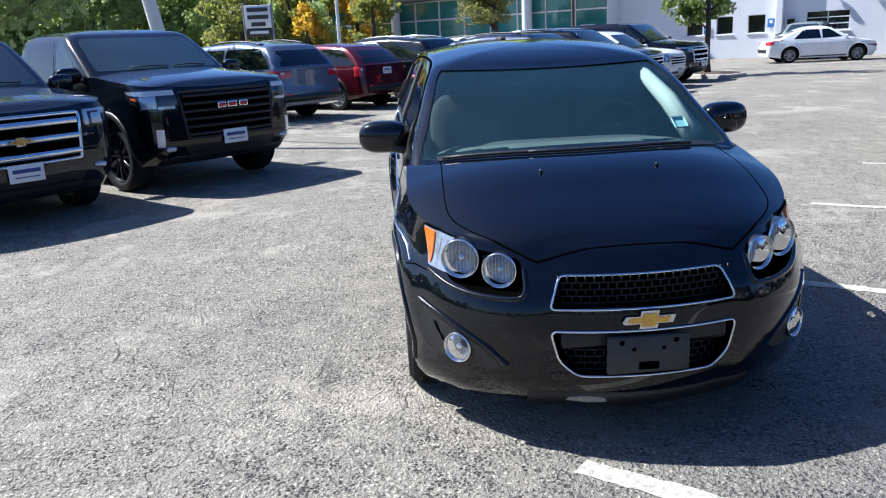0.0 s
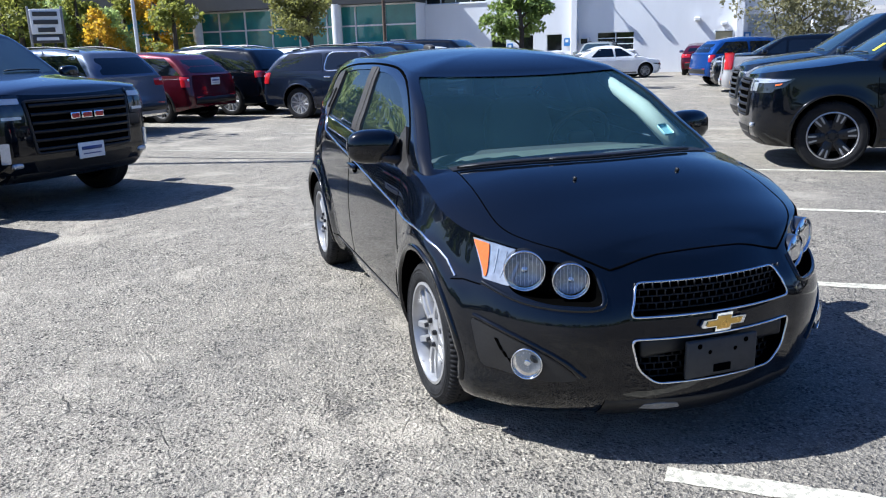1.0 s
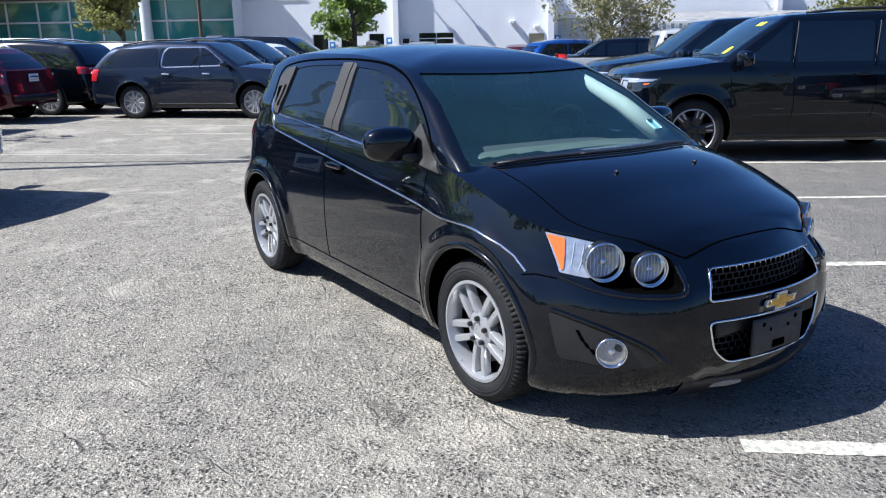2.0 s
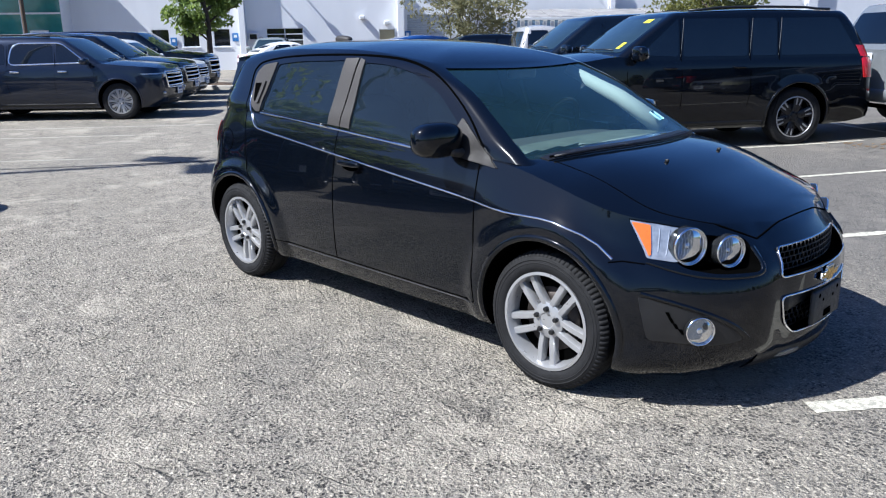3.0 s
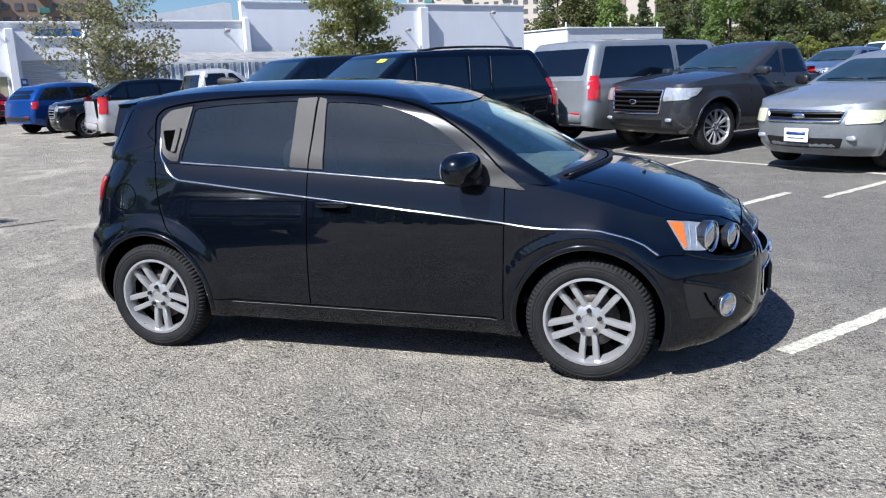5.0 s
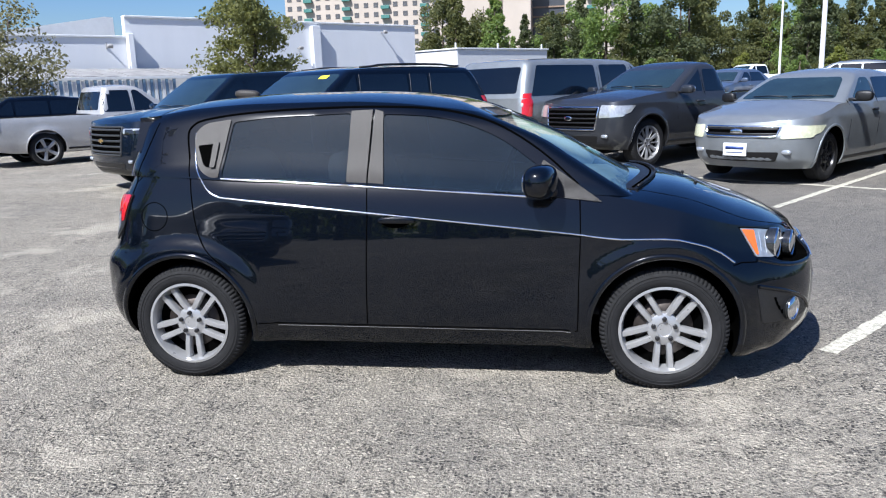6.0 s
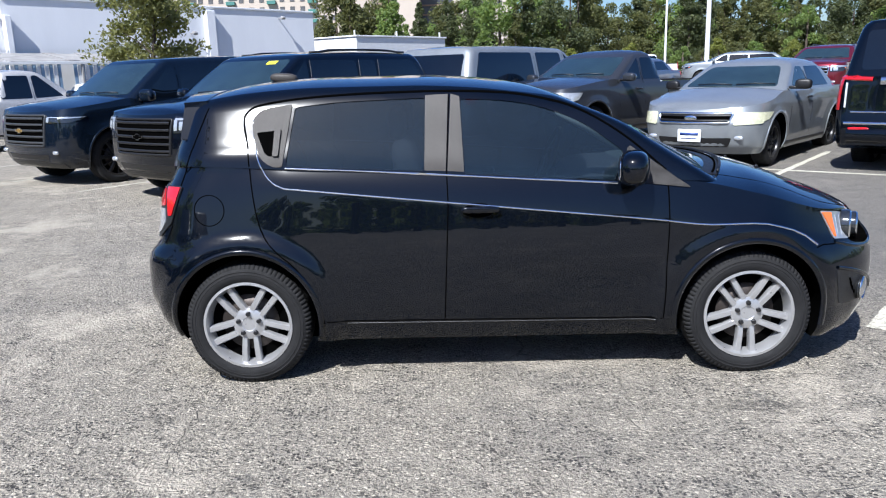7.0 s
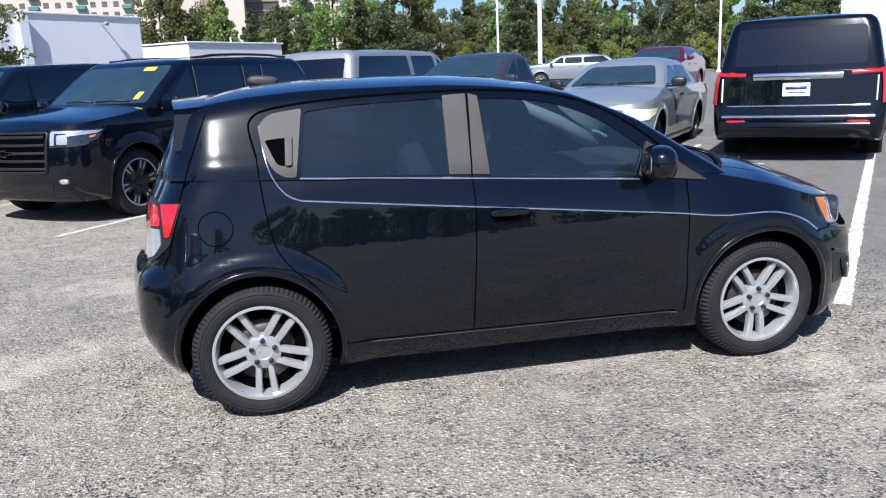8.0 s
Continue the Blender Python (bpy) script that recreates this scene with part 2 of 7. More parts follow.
def tube(points, radius, n=8, closed=False):
    """A round bar along points: verts and faces. radius: one number or one a point."""
    pts = [Vector(p) for p in points]
    rad = radius if isinstance(radius, (list, tuple)) else [radius] * len(pts)
    verts, faces = [], []
    side = None
    for i, p in enumerate(pts):
        a = pts[(i - 1) % len(pts)] if closed or i else p
        b = pts[(i + 1) % len(pts)] if closed or i < len(pts) - 1 else p
        d = (b - a).normalized()
        if side is None:
            side = d.orthogonal().normalized()
        side = (side - d * side.dot(d)).normalized()
        up = d.cross(side)
        for k in range(n):
            w = 2 * math.pi * k / n
            verts.append(p + (side * math.cos(w) + up * math.sin(w)) * rad[i])
    rows = len(pts)
    for i in range(rows if closed else rows - 1):
        j = (i + 1) % rows
        for k in range(n):
            m = (k + 1) % n
            faces.append((i * n + k, i * n + m, j * n + m, j * n + k))
    if not closed:
        faces.append(tuple(range(n - 1, -1, -1)))
        faces.append(tuple((rows - 1) * n + k for k in range(n)))
    return verts, faces


def joined(*pieces):
    verts, faces = [], []
    for v, f in pieces:
        o = len(verts)
        verts += [tuple(p) for p in v]
        faces += [tuple(i + o for i in g) for g in f]
    return verts, faces


def curve(points):
    """A smooth monotone curve through (x, y) pairs, as a function."""
    xs, ys = np.array(sorted(points), float).T
    h, d = np.diff(xs), np.diff(ys) / np.diff(xs)
    m = np.zeros(len(xs))
    m[0], m[-1] = d[0], d[-1]
    for i in range(1, len(xs) - 1):
        if d[i - 1] * d[i] > 0:
            w1, w2 = 2 * h[i] + h[i - 1], h[i] + 2 * h[i - 1]
            m[i] = (w1 + w2) / (w1 / d[i - 1] + w2 / d[i])

    def at(x):
        x = min(max(x, xs[0]), xs[-1])
        i = int(min(max(np.searchsorted(xs, x) - 1, 0), len(xs) - 2))
        t = (x - xs[i]) / h[i]
        return float((2 * t**3 - 3 * t**2 + 1) * ys[i] + (t**3 - 2 * t**2 + t) * h[i] * m[i] + (3 * t**2 - 2 * t**3) * ys[i + 1] + (t**3 - t**2) * h[i] * m[i + 1])

    return at


def ground_z(x, y):
    """The lot is level round the car and rises gently beyond its nose."""
    s = x + 0.4 * y - 1.9
    soft = 0.5 * (s + math.sqrt(s * s + 0.5)) - 0.12
    return 0.5 * (1 - math.exp(-0.045 * max(0.0, soft) / 0.5))


# ---- vehicles ----
from mathutils.bvhtree import BVHTree
from mathutils.geometry import delaunay_2d_cdt


def plan_size(p):
    a, b, c = p.get("rows", (6, 9, 46))
    return 2 * a + 2 * b + c + 1


def plan_point(i, z, p):
    """Point i of half the plan outline of a body at height z, nose centre to tail centre, on the right side (y below 0)."""
    a, b, c = p.get("rows", (6, 9, 46))
    xf, xr, w = p["front"](z), p["rear"](z), p["wide"](z)
    cfx, cfy, bowf = p["corner_f"]
    crx, cry, bowr = p["corner_r"]
    ef, er = p.get("round_f", 0.85), p.get("round_r", 0.8)
    ef = ef(z) if callable(ef) else ef
    if i < a:
        t = i / a
        return xf - bowf * t * t, -(w - cfy) * t
    i -= a
    if i < b:
        q = math.pi / 2 * i / b
        return xf - bowf - cfx * (1 - math.cos(q) ** ef), -(w - cfy) - cfy * math.sin(q) ** ef
    i -= b
    if i <= c:
        x0, x1 = xf - bowf - cfx, xr + bowr + crx
        return x0 + (x1 - x0) * i / c, -w
    i -= c + 1
    if i < b:
        q = math.pi / 2 * (b - 1 - i) / b
        return xr + bowr + crx * (1 - math.cos(q) ** er), -(w - cry) - cry * math.sin(q) ** er
    i -= b
    t = (a - 1 - i) / a
    return xr + bowr * t * t, -(w - cry) * t


def loft_half(rows):
    """Rows of half outlines, mirrored and welded into one mesh."""
    n = len(rows[0])
    bm = bmesh.new()
    for sy in (1, -1):
        grid = [[bm.verts.new((x, y * sy, z)) for x, y, z in row] for row in rows]
        for j in range(len(rows) - 1):
            for i in range(n - 1):
                q = [grid[j][i], grid[j][i + 1], grid[j + 1][i + 1], grid[j + 1][i]]
                bm.faces.new(q if sy > 0 else q[::-1])
    bmesh.ops.remove_doubles(bm, verts=bm.verts, dist=2e-4)
    bmesh.ops.dissolve_degenerate(bm, dist=1e-5, edges=bm.edges)
    bmesh.ops.recalc_face_normals(bm, faces=bm.faces)
    if bm.calc_volume(signed=True) < 0:
        bmesh.ops.reverse_faces(bm, faces=bm.faces)
    return bm


def lower_body(p, steps=22):
    rows = []
    low, high = p["sill"], p["shoulder"]
    base = None
    for j in range(steps + 1):
        v = j / steps
        row = []
        for i in range(plan_size(p)):
            z = 0.3 + 0.6 * v
            for _ in range(4):
                x, y = plan_point(i, z, p)
                z = low(x) + v * (high(x) - low(x))
                if "crease" in p:
                    c, vc = p["crease"](x, low(x) + p["crease_at"] * (high(x) - low(x))), p["crease_at"]
                    z = low(x) + (c - low(x)) * v / vc if v < vc else c + (high(x) - c) * (v - vc) / (1 - vc)
            x, y = plan_point(i, z, p)
            if "flare" in p and y < -0.5:
                y -= p["flare"](x, z)
            if "swell" in p and y < -0.5:
                y -= p["swell"](x, z)
            row.append((x, y, z))
        rows.append(row)
    top = rows[-1]
    rows.insert(0, [(x, 0.0, z) for x, y, z in rows[0]])
    xf, xr = top[0][0], top[-1][0]
    for f in (0.04, 0.1, 0.18, 0.3, 0.45, 0.6, 0.8, 1.0):
        row = []
        for x, y, z in top:
            sx = min(max(x, xr + p.get("spine_r", 0.5)), xf - p.get("spine_f", 0.5))
            nx = x + (sx - x) * f
            row.append((nx, y * (1 - f), high(nx) + p["crown"](nx) * (1 - (1 - f) ** p.get("bulge", 2.3))))
        rows.append(row)
    return loft_half(rows)


def cabin_rows(p, inset=0.0, steps=14):
    """The greenhouse: rows of half outlines from belt to roof edge, then the roof to its centre line."""
    g = p["cabin"]
    n_front, n_corner, n_side = 8, 8, 34
    rows = []
    for v in [j / steps for j in range(steps + 1)]:
        xf = g["base_f"] + (g["roof_f"] - g["base_f"]) * g["screen"](v) - inset
        xr = g["base_r"] + (g["roof_r"] - g["base_r"]) * g["tail"](v) + inset
        w = g["wide"](v) - inset
        cf, cr = g["corner_f"], g["corner_r"]
        bf, br = (g["bow_f"] * (1 - 0.75 * v), g["bow_r"] * (1 - 0.5 * v))
        cf = (cf[0] * (1 - 0.3 * v), cf[1] * (1 - 0.2 * v))
        k = 1 - g.get("square", 0.0) * v
        cr = (cr[0] * k, cr[1] * k)
        pts = []
        for i in range(n_front):
            t = i / n_front
            pts.append((xf - bf * t * t, -(w - cf[1]) * t))
        for i in range(n_corner):
            q = math.pi / 2 * i / n_corner
            pts.append((xf - bf - cf[0] * (1 - math.cos(q) ** 0.9), -(w - cf[1]) - cf[1] * math.sin(q) ** 0.9))
        x0, x1 = xf - bf - cf[0], xr + br + cr[0]
        for i in range(n_side + 1):
            pts.append((x0 + (x1 - x0) * i / n_side, -w))
        for i in range(n_corner - 1, -1, -1):
            q = math.pi / 2 * i / n_corner
            pts.append((xr + br + cr[0] * (1 - math.cos(q) ** 0.9), -(w - cr[1]) - cr[1] * math.sin(q) ** 0.9))
        for i in range(n_front - 1, -1, -1):
            t = i / n_front
            pts.append((xr + br * t * t, -(w - cr[1]) * t))
        rows.append([(x, y * (1.0 - g.get("taper", 0.0) * max(0.0, g["taper_x"] - x) ** 2 if "taper_x" in g else 1.0), v) for x, y in pts])
    # each column runs straight from the belt to the roof edge
    low = [p["shoulder"](x) - 0.012 + p["crown"](x) * g.get("lift", 0.0) for x, _, _ in rows[0]]
    top = [g["roof"](x) - inset for x, _, _ in rows[-1]]
    rows = [[(x, y, a + v * (b - a)) for (x, y, v), a, b in zip(row, low, top)] for row in rows]
    top = rows[-1]
    xf, xr = top[0][0], top[-1][0]
    for f in (0.03, 0.07, 0.13, 0.22, 0.35, 0.5, 0.7, 1.0):
        row = []
        for x, y, z in top:
            sx = min(max(x, xr + 0.45), xf - 0.45)
            nx = x + (sx - x) * f
            row.append((nx, y * (1 - f), g["roof"](nx) - inset + g["crown"] * (1 - (1 - f) ** 2.6)))
        rows.append(row)
    return rows


def prism(poly, axis, a, b):
    """A solid from a 2D outline, pushed along an axis from a to b; as a mesh object for cutting."""
    def place(u, v, h):
        return {"y": (u, h, v), "x": (h, u, v), "z": (u, v, h)}[axis]
    n = len(poly)
    bm = bmesh.new()
    lo = [bm.verts.new(place(u, v, a)) for u, v in poly]
    hi = [bm.verts.new(place(u, v, b)) for u, v in poly]
    bm.faces.new(lo)
    bm.faces.new(hi)
    for i in range(n):
        k = (i + 1) % n
        bm.faces.new((lo[i], lo[k], hi[k], hi[i]))
    bmesh.ops.recalc_face_normals(bm, faces=bm.faces)
    if bm.calc_volume(signed=True) < 0:
        bmesh.ops.reverse_faces(bm, faces=bm.faces)
    return bm


def carve(bm, cutters, body_mat, cut_mat):
    """The mesh bm less the cutters, as a mesh with two materials."""
    me = bpy.data.meshes.new("body")
    bm.to_mesh(me)
    bm.free()
    me.materials.append(body_mat)
    me.materials.append(cut_mat)
    ob = new("body", me)
    used = []
    for c in cutters:
        for f in c.faces:
            f.material_index = 1
        cm = bpy.data.meshes.new("cut")
        c.to_mesh(cm)
        c.free()
        cm.materials.append(body_mat)
        cm.materials.append(cut_mat)
        co = new("cut", cm)
        mod = ob.modifiers.new("cut", "BOOLEAN")
        mod.operation, mod.solver, mod.object = "DIFFERENCE", "EXACT", co
        used.append(co)
    got = bpy.data.meshes.new_from_object(ob.evaluated_get(bpy.context.evaluated_depsgraph_get()))
    bpy.data.objects.remove(ob)
    for co in used:
        bpy.data.objects.remove(co)
    return got


def rounded(poly, r, n=5):
    """A closed 2D outline with its corners rounded. r: one radius or one a corner."""
    out = []
    k = len(poly)
    rs = r if isinstance(r, (list, tuple)) else [r] * k
    for i in range(k):
        a, b, c = Vector(poly[i - 1]), Vector(poly[i]), Vector(poly[(i + 1) % k])
        d = min(rs[i], 0.48 * (a - b).length, 0.48 * (c - b).length)
        if d < 1e-4:
            out.append(tuple(b))
            continue
        p, q = b + (a - b).normalized() * d, b + (c - b).normalized() * d
        for j in range(n + 1):
            t = j / n
            out.append(tuple((1 - t) ** 2 * p + 2 * t * (1 - t) * b + t * t * q))
    return out


def dense(poly, step):
    out = []
    for i, p in enumerate(poly):
        a, b = Vector(p), Vector(poly[(i + 1) % len(poly)])
        n = max(1, int((b - a).length / step))
        out += [tuple(a + (b - a) * j / n) for j in range(n)]
    return out


class Skin:
    """A surface onto which flat outlines are laid, seen from a side: R, L, F (front), B (back) or T (top)."""

    def __init__(self, *meshes):
        verts, polys = [], []
        for me in meshes:
            o = len(verts)
            verts += [v.co.copy() for v in me.vertices]
            polys += [[i + o for i in f.vertices] for f in me.polygons]
        self.tree = BVHTree.FromPolygons(verts, polys)
        self.lo = [min(v[i] for v in verts) for i in range(3)]
        self.hi = [max(v[i] for v in verts) for i in range(3)]

    def hit(self, u, v, side):
        far = 6.0
        eye, way = {"R": ((u, -far, v), (0, 1, 0)), "L": ((u, far, v), (0, -1, 0)), "F": ((far, u, v), (-1, 0, 0)), "B": ((-far, u, v), (1, 0, 0)), "T": ((u, v, far), (0, 0, -1))}[side]
        place, normal, _, _ = self.tree.ray_cast(Vector(eye), Vector(way))
        deep = 0.0
        if place is not None:
            deep = {"R": place.y - self.lo[1] - 0.55, "L": self.hi[1] - place.y - 0.55, "F": self.hi[0] - place.x - (1.9 if v > self.hi[2] * 0.6 else 0.75), "B": place.x - self.lo[0] - (1.9 if v > self.hi[2] * 0.6 else 0.45), "T": 0.0}[side]
            if side == "B" and abs(u) > 0.8 * self.hi[1] and place.x - self.lo[0] > 0.40:
                deep = 1.0
        if place is None or deep > 0:
            near = {"R": (u, self.lo[1] * 0.9, v), "L": (u, self.hi[1] * 0.9, v), "F": (self.hi[0] - 0.3, u, v), "B": (self.lo[0] + 0.2, u, v), "T": (u, v, self.hi[2])}[side]
            place, normal, _, _ = self.tree.find_nearest(Vector(near))
        if normal.dot(Vector(way)) > 0:
            normal = -normal
        return place, normal

    def patch(self, name, poly, side, material, parent, out=0.004, step=0.05, label="", skirt=0.01, thick=None, flat=False):
        """An outline laid on the surface, standing proud of it by out, with a rim that runs down into it."""
        edge = dense(poly, step)
        n = len(edge)
        us, vs = [p[0] for p in edge], [p[1] for p in edge]
        pts = [Vector(p) for p in edge]
        inner = []
        if step < 0.5:
            nu, nv = int((max(us) - min(us)) / step), int((max(vs) - min(vs)) / step)
            for i in range(1, nu + 1):
                for j in range(1, nv + 1):
                    q = (min(us) + i * step - 0.3 * step, min(vs) + j * step - 0.3 * step)
                    if inside(q, edge) and min((Vector(q) - e).length for e in pts) > 0.45 * step:
                        inner.append(Vector(q))
        got = delaunay_2d_cdt(pts + inner, [(i, (i + 1) % n) for i in range(n)], [list(range(n))], 1, 1e-5)
        verts2, faces = got[0], [list(f) for f in got[2]]
        verts = []
        for q in verts2:
            place, normal = self.hit(q[0], q[1], side)
            verts.append(place + normal * out)
        loop = boundary(faces)
        o = len(verts)
        for i in loop:
            place, normal = self.hit(verts2[i][0], verts2[i][1], side)
            verts.append(place - normal * skirt)
        m = len(loop)
        top = len(faces)
        for k in range(m):
            a, b = loop[k], loop[(k + 1) % m]
            faces.append([b, a, o + k, o + (k + 1) % m])
        bm = bmesh.new()
        bv = [bm.verts.new(v) for v in verts]
        for f in faces:
            if len(set(f)) > 2:
                try:
                    bm.faces.new([bv[i] for i in f])
                except ValueError:
                    pass
        bmesh.ops.recalc_face_normals(bm, faces=bm.faces)
        bm.faces.ensure_lookup_table()
        bm.normal_update()
        q = verts2[len(verts2) // 2]
        way = self.hit(q[0], q[1], side)[1]
        if sum(f.normal.dot(way) * f.calc_area() for f in bm.faces[:top]) < 0:
            bmesh.ops.reverse_faces(bm, faces=bm.faces)
        ob = part(name, bm, material, parent, label)
        return sharp(ob, 50)

    def strip(self, name, line, side, width, material, parent, out=0.003, step=0.04, label=""):
        """A narrow band along a 2D line on the surface; with a rounded cross-section when it stands proud."""
        pts = []
        for a, b in zip(line[:-1], line[1:]):
            a, b = Vector(a), Vector(b)
            k = max(1, int((b - a).length / step))
            pts += [a + (b - a) * j / k for j in range(k)]
        pts.append(Vector(line[-1]))
        verts, faces = [], []
        for i, p in enumerate(pts):
            d = (pts[min(i + 1, len(pts) - 1)] - pts[max(i - 1, 0)]).normalized()
            nrm = Vector((-d[1], d[0]))
            for k, h in ((-0.5, -0.003), (-0.42, out * 0.8), (0.0, out), (0.42, out * 0.8), (0.5, -0.003)):
                q = p + nrm * width * k
                place, normal = self.hit(q[0], q[1], side)
                verts.append(place + normal * h)
        for i in range(len(pts) - 1):
            for k in range(4):
                a = i * 5 + k
                faces.append((a, a + 1, a + 6, a + 5))
        return link_mesh(name, verts, faces, material, parent, label)


def inside(q, poly):
    x, y = q
    odd = False
    for i in range(len(poly)):
        (x0, y0), (x1, y1) = poly[i - 1], poly[i]
        if (y0 > y) != (y1 > y) and x < (x1 - x0) * (y - y0) / (y1 - y0) + x0:
            odd = not odd
    return odd


def boundary(faces):
    edges = {}
    for f in faces:
        for a, b in zip(f, f[1:] + f[:1]):
            edges[(a, b)] = True
    nxt = {a: b for a, b in edges if (b, a) not in edges}
    start = next(iter(nxt))
    loop, i = [start], nxt[start]
    while i != start and len(loop) <= len(nxt):
        loop.append(i)
        i = nxt[i]
    return loop


WHEELS = {}


def wheel_meshes(key, R, width, rim_r, spokes, style, rim_mat):
    """Tyre, rim and hub meshes, facing -y, built once for each kind of wheel."""
    if key in WHEELS:
        return WHEELS[key]
    h = width / 2
    prof = [(rim_r - 0.012, h * 0.55), (rim_r, h * 0.85), (rim_r + 0.012, h * 0.97), (rim_r + 0.35 * (R - rim_r), h * 1.02), (rim_r + 0.7 * (R - rim_r), h), (R - 0.022, h * 0.93), (R - 0.006, h * 0.80), (R, h * 0.6)]
    prof = [(r, -y) for r, y in prof] + [(R + 0.001, 0.0)] + prof[::-1]
    tyre = lathe(prof, 64)
    pieces = [tyre]
    n_block = 56
    for i in range(n_block):
        a = 2 * math.pi * i / n_block
        for y0, y1, sh in ((-h * 0.72, -h * 0.36, 0.0), (h * 0.36, h * 0.72, 0.03)):
            v = []
            for aa in (a + sh, a + sh + 0.092):
                for yy, dr in ((y0, -0.004 if y0 < 0 else 0.002), (y1, 0.002 if y0 < 0 else -0.004)):
                    v.append(((R + dr) * math.cos(aa), yy, (R + dr) * math.sin(aa)))
            for aa in (a + sh, a + sh + 0.092):
                for yy in (y0, y1):
                    v.append(((R - 0.02) * math.cos(aa), yy, (R - 0.02) * math.sin(aa)))
            pieces.append((v, [(0, 1, 3, 2), (0, 4, 5, 1), (2, 3, 7, 6), (0, 2, 6, 4), (1, 5, 7, 3)]))
    for i in range(84):
        a = 2 * math.pi * i / 84
        v = [(r * math.cos(aa), -h * k, r * math.sin(aa)) for aa in (a, a + 0.060) for k, r in ((0.62, R + 0.001), (0.82, R - 0.006), (0.925, R - 0.018), (0.94, R - 0.026), (0.60, R - 0.04))]
        pieces.append((v, [(0, 1, 6, 5), (1, 2, 7, 6), (2, 3, 8, 7), (0, 4, 3, 2), (0, 2, 1), (5, 6, 7), (5, 7, 8, 9)]))
    for rr in (rim_r + 0.045, R - 0.035):
        pieces.append(tube([(rr * math.cos(2 * math.pi * i / 48), -h * 1.0, rr * math.sin(2 * math.pi * i / 48)) for i in range(48)], 0.0035, 5, True))
    # rim: barrel with an outer lip, a hub disc and spokes
    lip = -h * 0.9
    barrel = lathe([(rim_r + 0.002, lip + 0.012), (rim_r + 0.004, lip - 0.006), (rim_r - 0.009, lip - 0.008), (rim_r - 0.015, lip + 0.006), (rim_r - 0.024, lip + 0.05), (rim_r - 0.035, h * 0.7), (rim_r, h * 0.85)], 64)
    rim = [barrel]
    face_y = lip + 0.012
    hub_r = {"steel": 0.10, "split": 0.082}.get(style, 0.075)
    rim.append(lathe([(0.0, face_y + 0.006), (0.034, face_y + 0.006), (0.038, face_y + 0.002), (hub_r * 0.75, face_y + 0.004), (hub_r, face_y + 0.012), (hub_r * 1.02, face_y + 0.06)], 32))
    def spoke(angle, w0, w1, skew=0.0, r0=None, r1=None, side=0.0):
        r0, r1 = r0 or hub_r * 0.8, r1 or rim_r - 0.018
        out = []
        k = 7
        for i in range(k):
            t = i / (k - 1)
            r = r0 + (r1 - r0) * t
            off = side + skew * t
            w = w0 + (w1 - w0) * t
            y = face_y + 0.014 - 0.016 * math.sin(math.pi * min(1, t * 1.1)) * 0.4 - (0.012 * t)
            for du, dy in ((-w, 0.035), (-w, 0.008), (-w * 0.7, 0.0), (w * 0.7, 0.0), (w, 0.008), (w, 0.035)):
                u = du + off
                out.append((r * math.cos(angle) - u * math.sin(angle), y + dy, r * math.sin(angle) + u * math.cos(angle)))
        fs = [(i * 6 + j, i * 6 + j + 1, i * 6 + j + 7, i * 6 + j + 6) for i in range(k - 1) for j in range(5)]
        return out, fs
    faces = [lathe([(rim_r + 0.003, lip - 0.008), (rim_r - 0.010, lip - 0.011), (rim_r - 0.014, lip - 0.006)], 64)]
    for i in range(spokes):
        a = math.pi / 2 + 2 * math.pi * i / spokes
        if style == "split":
            for s in (-1, 1):
                rim.append(spoke(a, 0.0150, 0.0170, s * 0.011, 0.045, None, s * 0.0255))
        elif style == "slot":
            rim.append(spoke(a, 0.020, 0.032))
            rim.append(spoke(a + math.pi / spokes, 0.008, 0.010))
        elif style == "insert":
            rim.append(spoke(a, 0.050, 0.066))
            for s in (-1, 1):
                v, f = spoke(a + s * 0.135, 0.010, 0.0145, 0.0, rim_r * 0.47, rim_r - 0.024)
                faces.append(([(x, y - 0.004, z) for x, y, z in v], f))
        elif style == "star":
            rim.append(spoke(a, 0.030, 0.044))
        elif style == "steel":
            rim.append(spoke(a, 0.045, 0.055, 0, 0.08, rim_r - 0.02))
        else:
            rim.append(spoke(a, 0.018, 0.028))
    nuts = []
    for i in range(5 if spokes in (5, 10) else 6):
        a = math.pi / 2 + 2 * math.pi * (i + 0.5) / (5 if spokes in (5, 10) else 6)
        v, f = lathe([(0.0125, face_y + 0.02), (0.0125, face_y - 0.006), (0.0095, face_y - 0.013), (0.0, face_y - 0.014)], 10)
        nuts.append((0.055 * math.cos(a), 0.0, 0.055 * math.sin(a)))
    disc = lathe([(0.07, face_y + 0.05), (rim_r * 0.66, face_y + 0.05), (rim_r * 0.66, face_y + 0.06), (0.07, face_y + 0.06)], 40)
    # near-black disc that paints the shade behind the spokes
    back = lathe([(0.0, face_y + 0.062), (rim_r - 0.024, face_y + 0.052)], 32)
    WHEELS[key] = (joined(*pieces), joined(*rim), ((v, f), nuts), disc, back, rim_mat, joined(*faces) if style == "insert" else None)
    return WHEELS[key]


WHEEL_DATA = {}


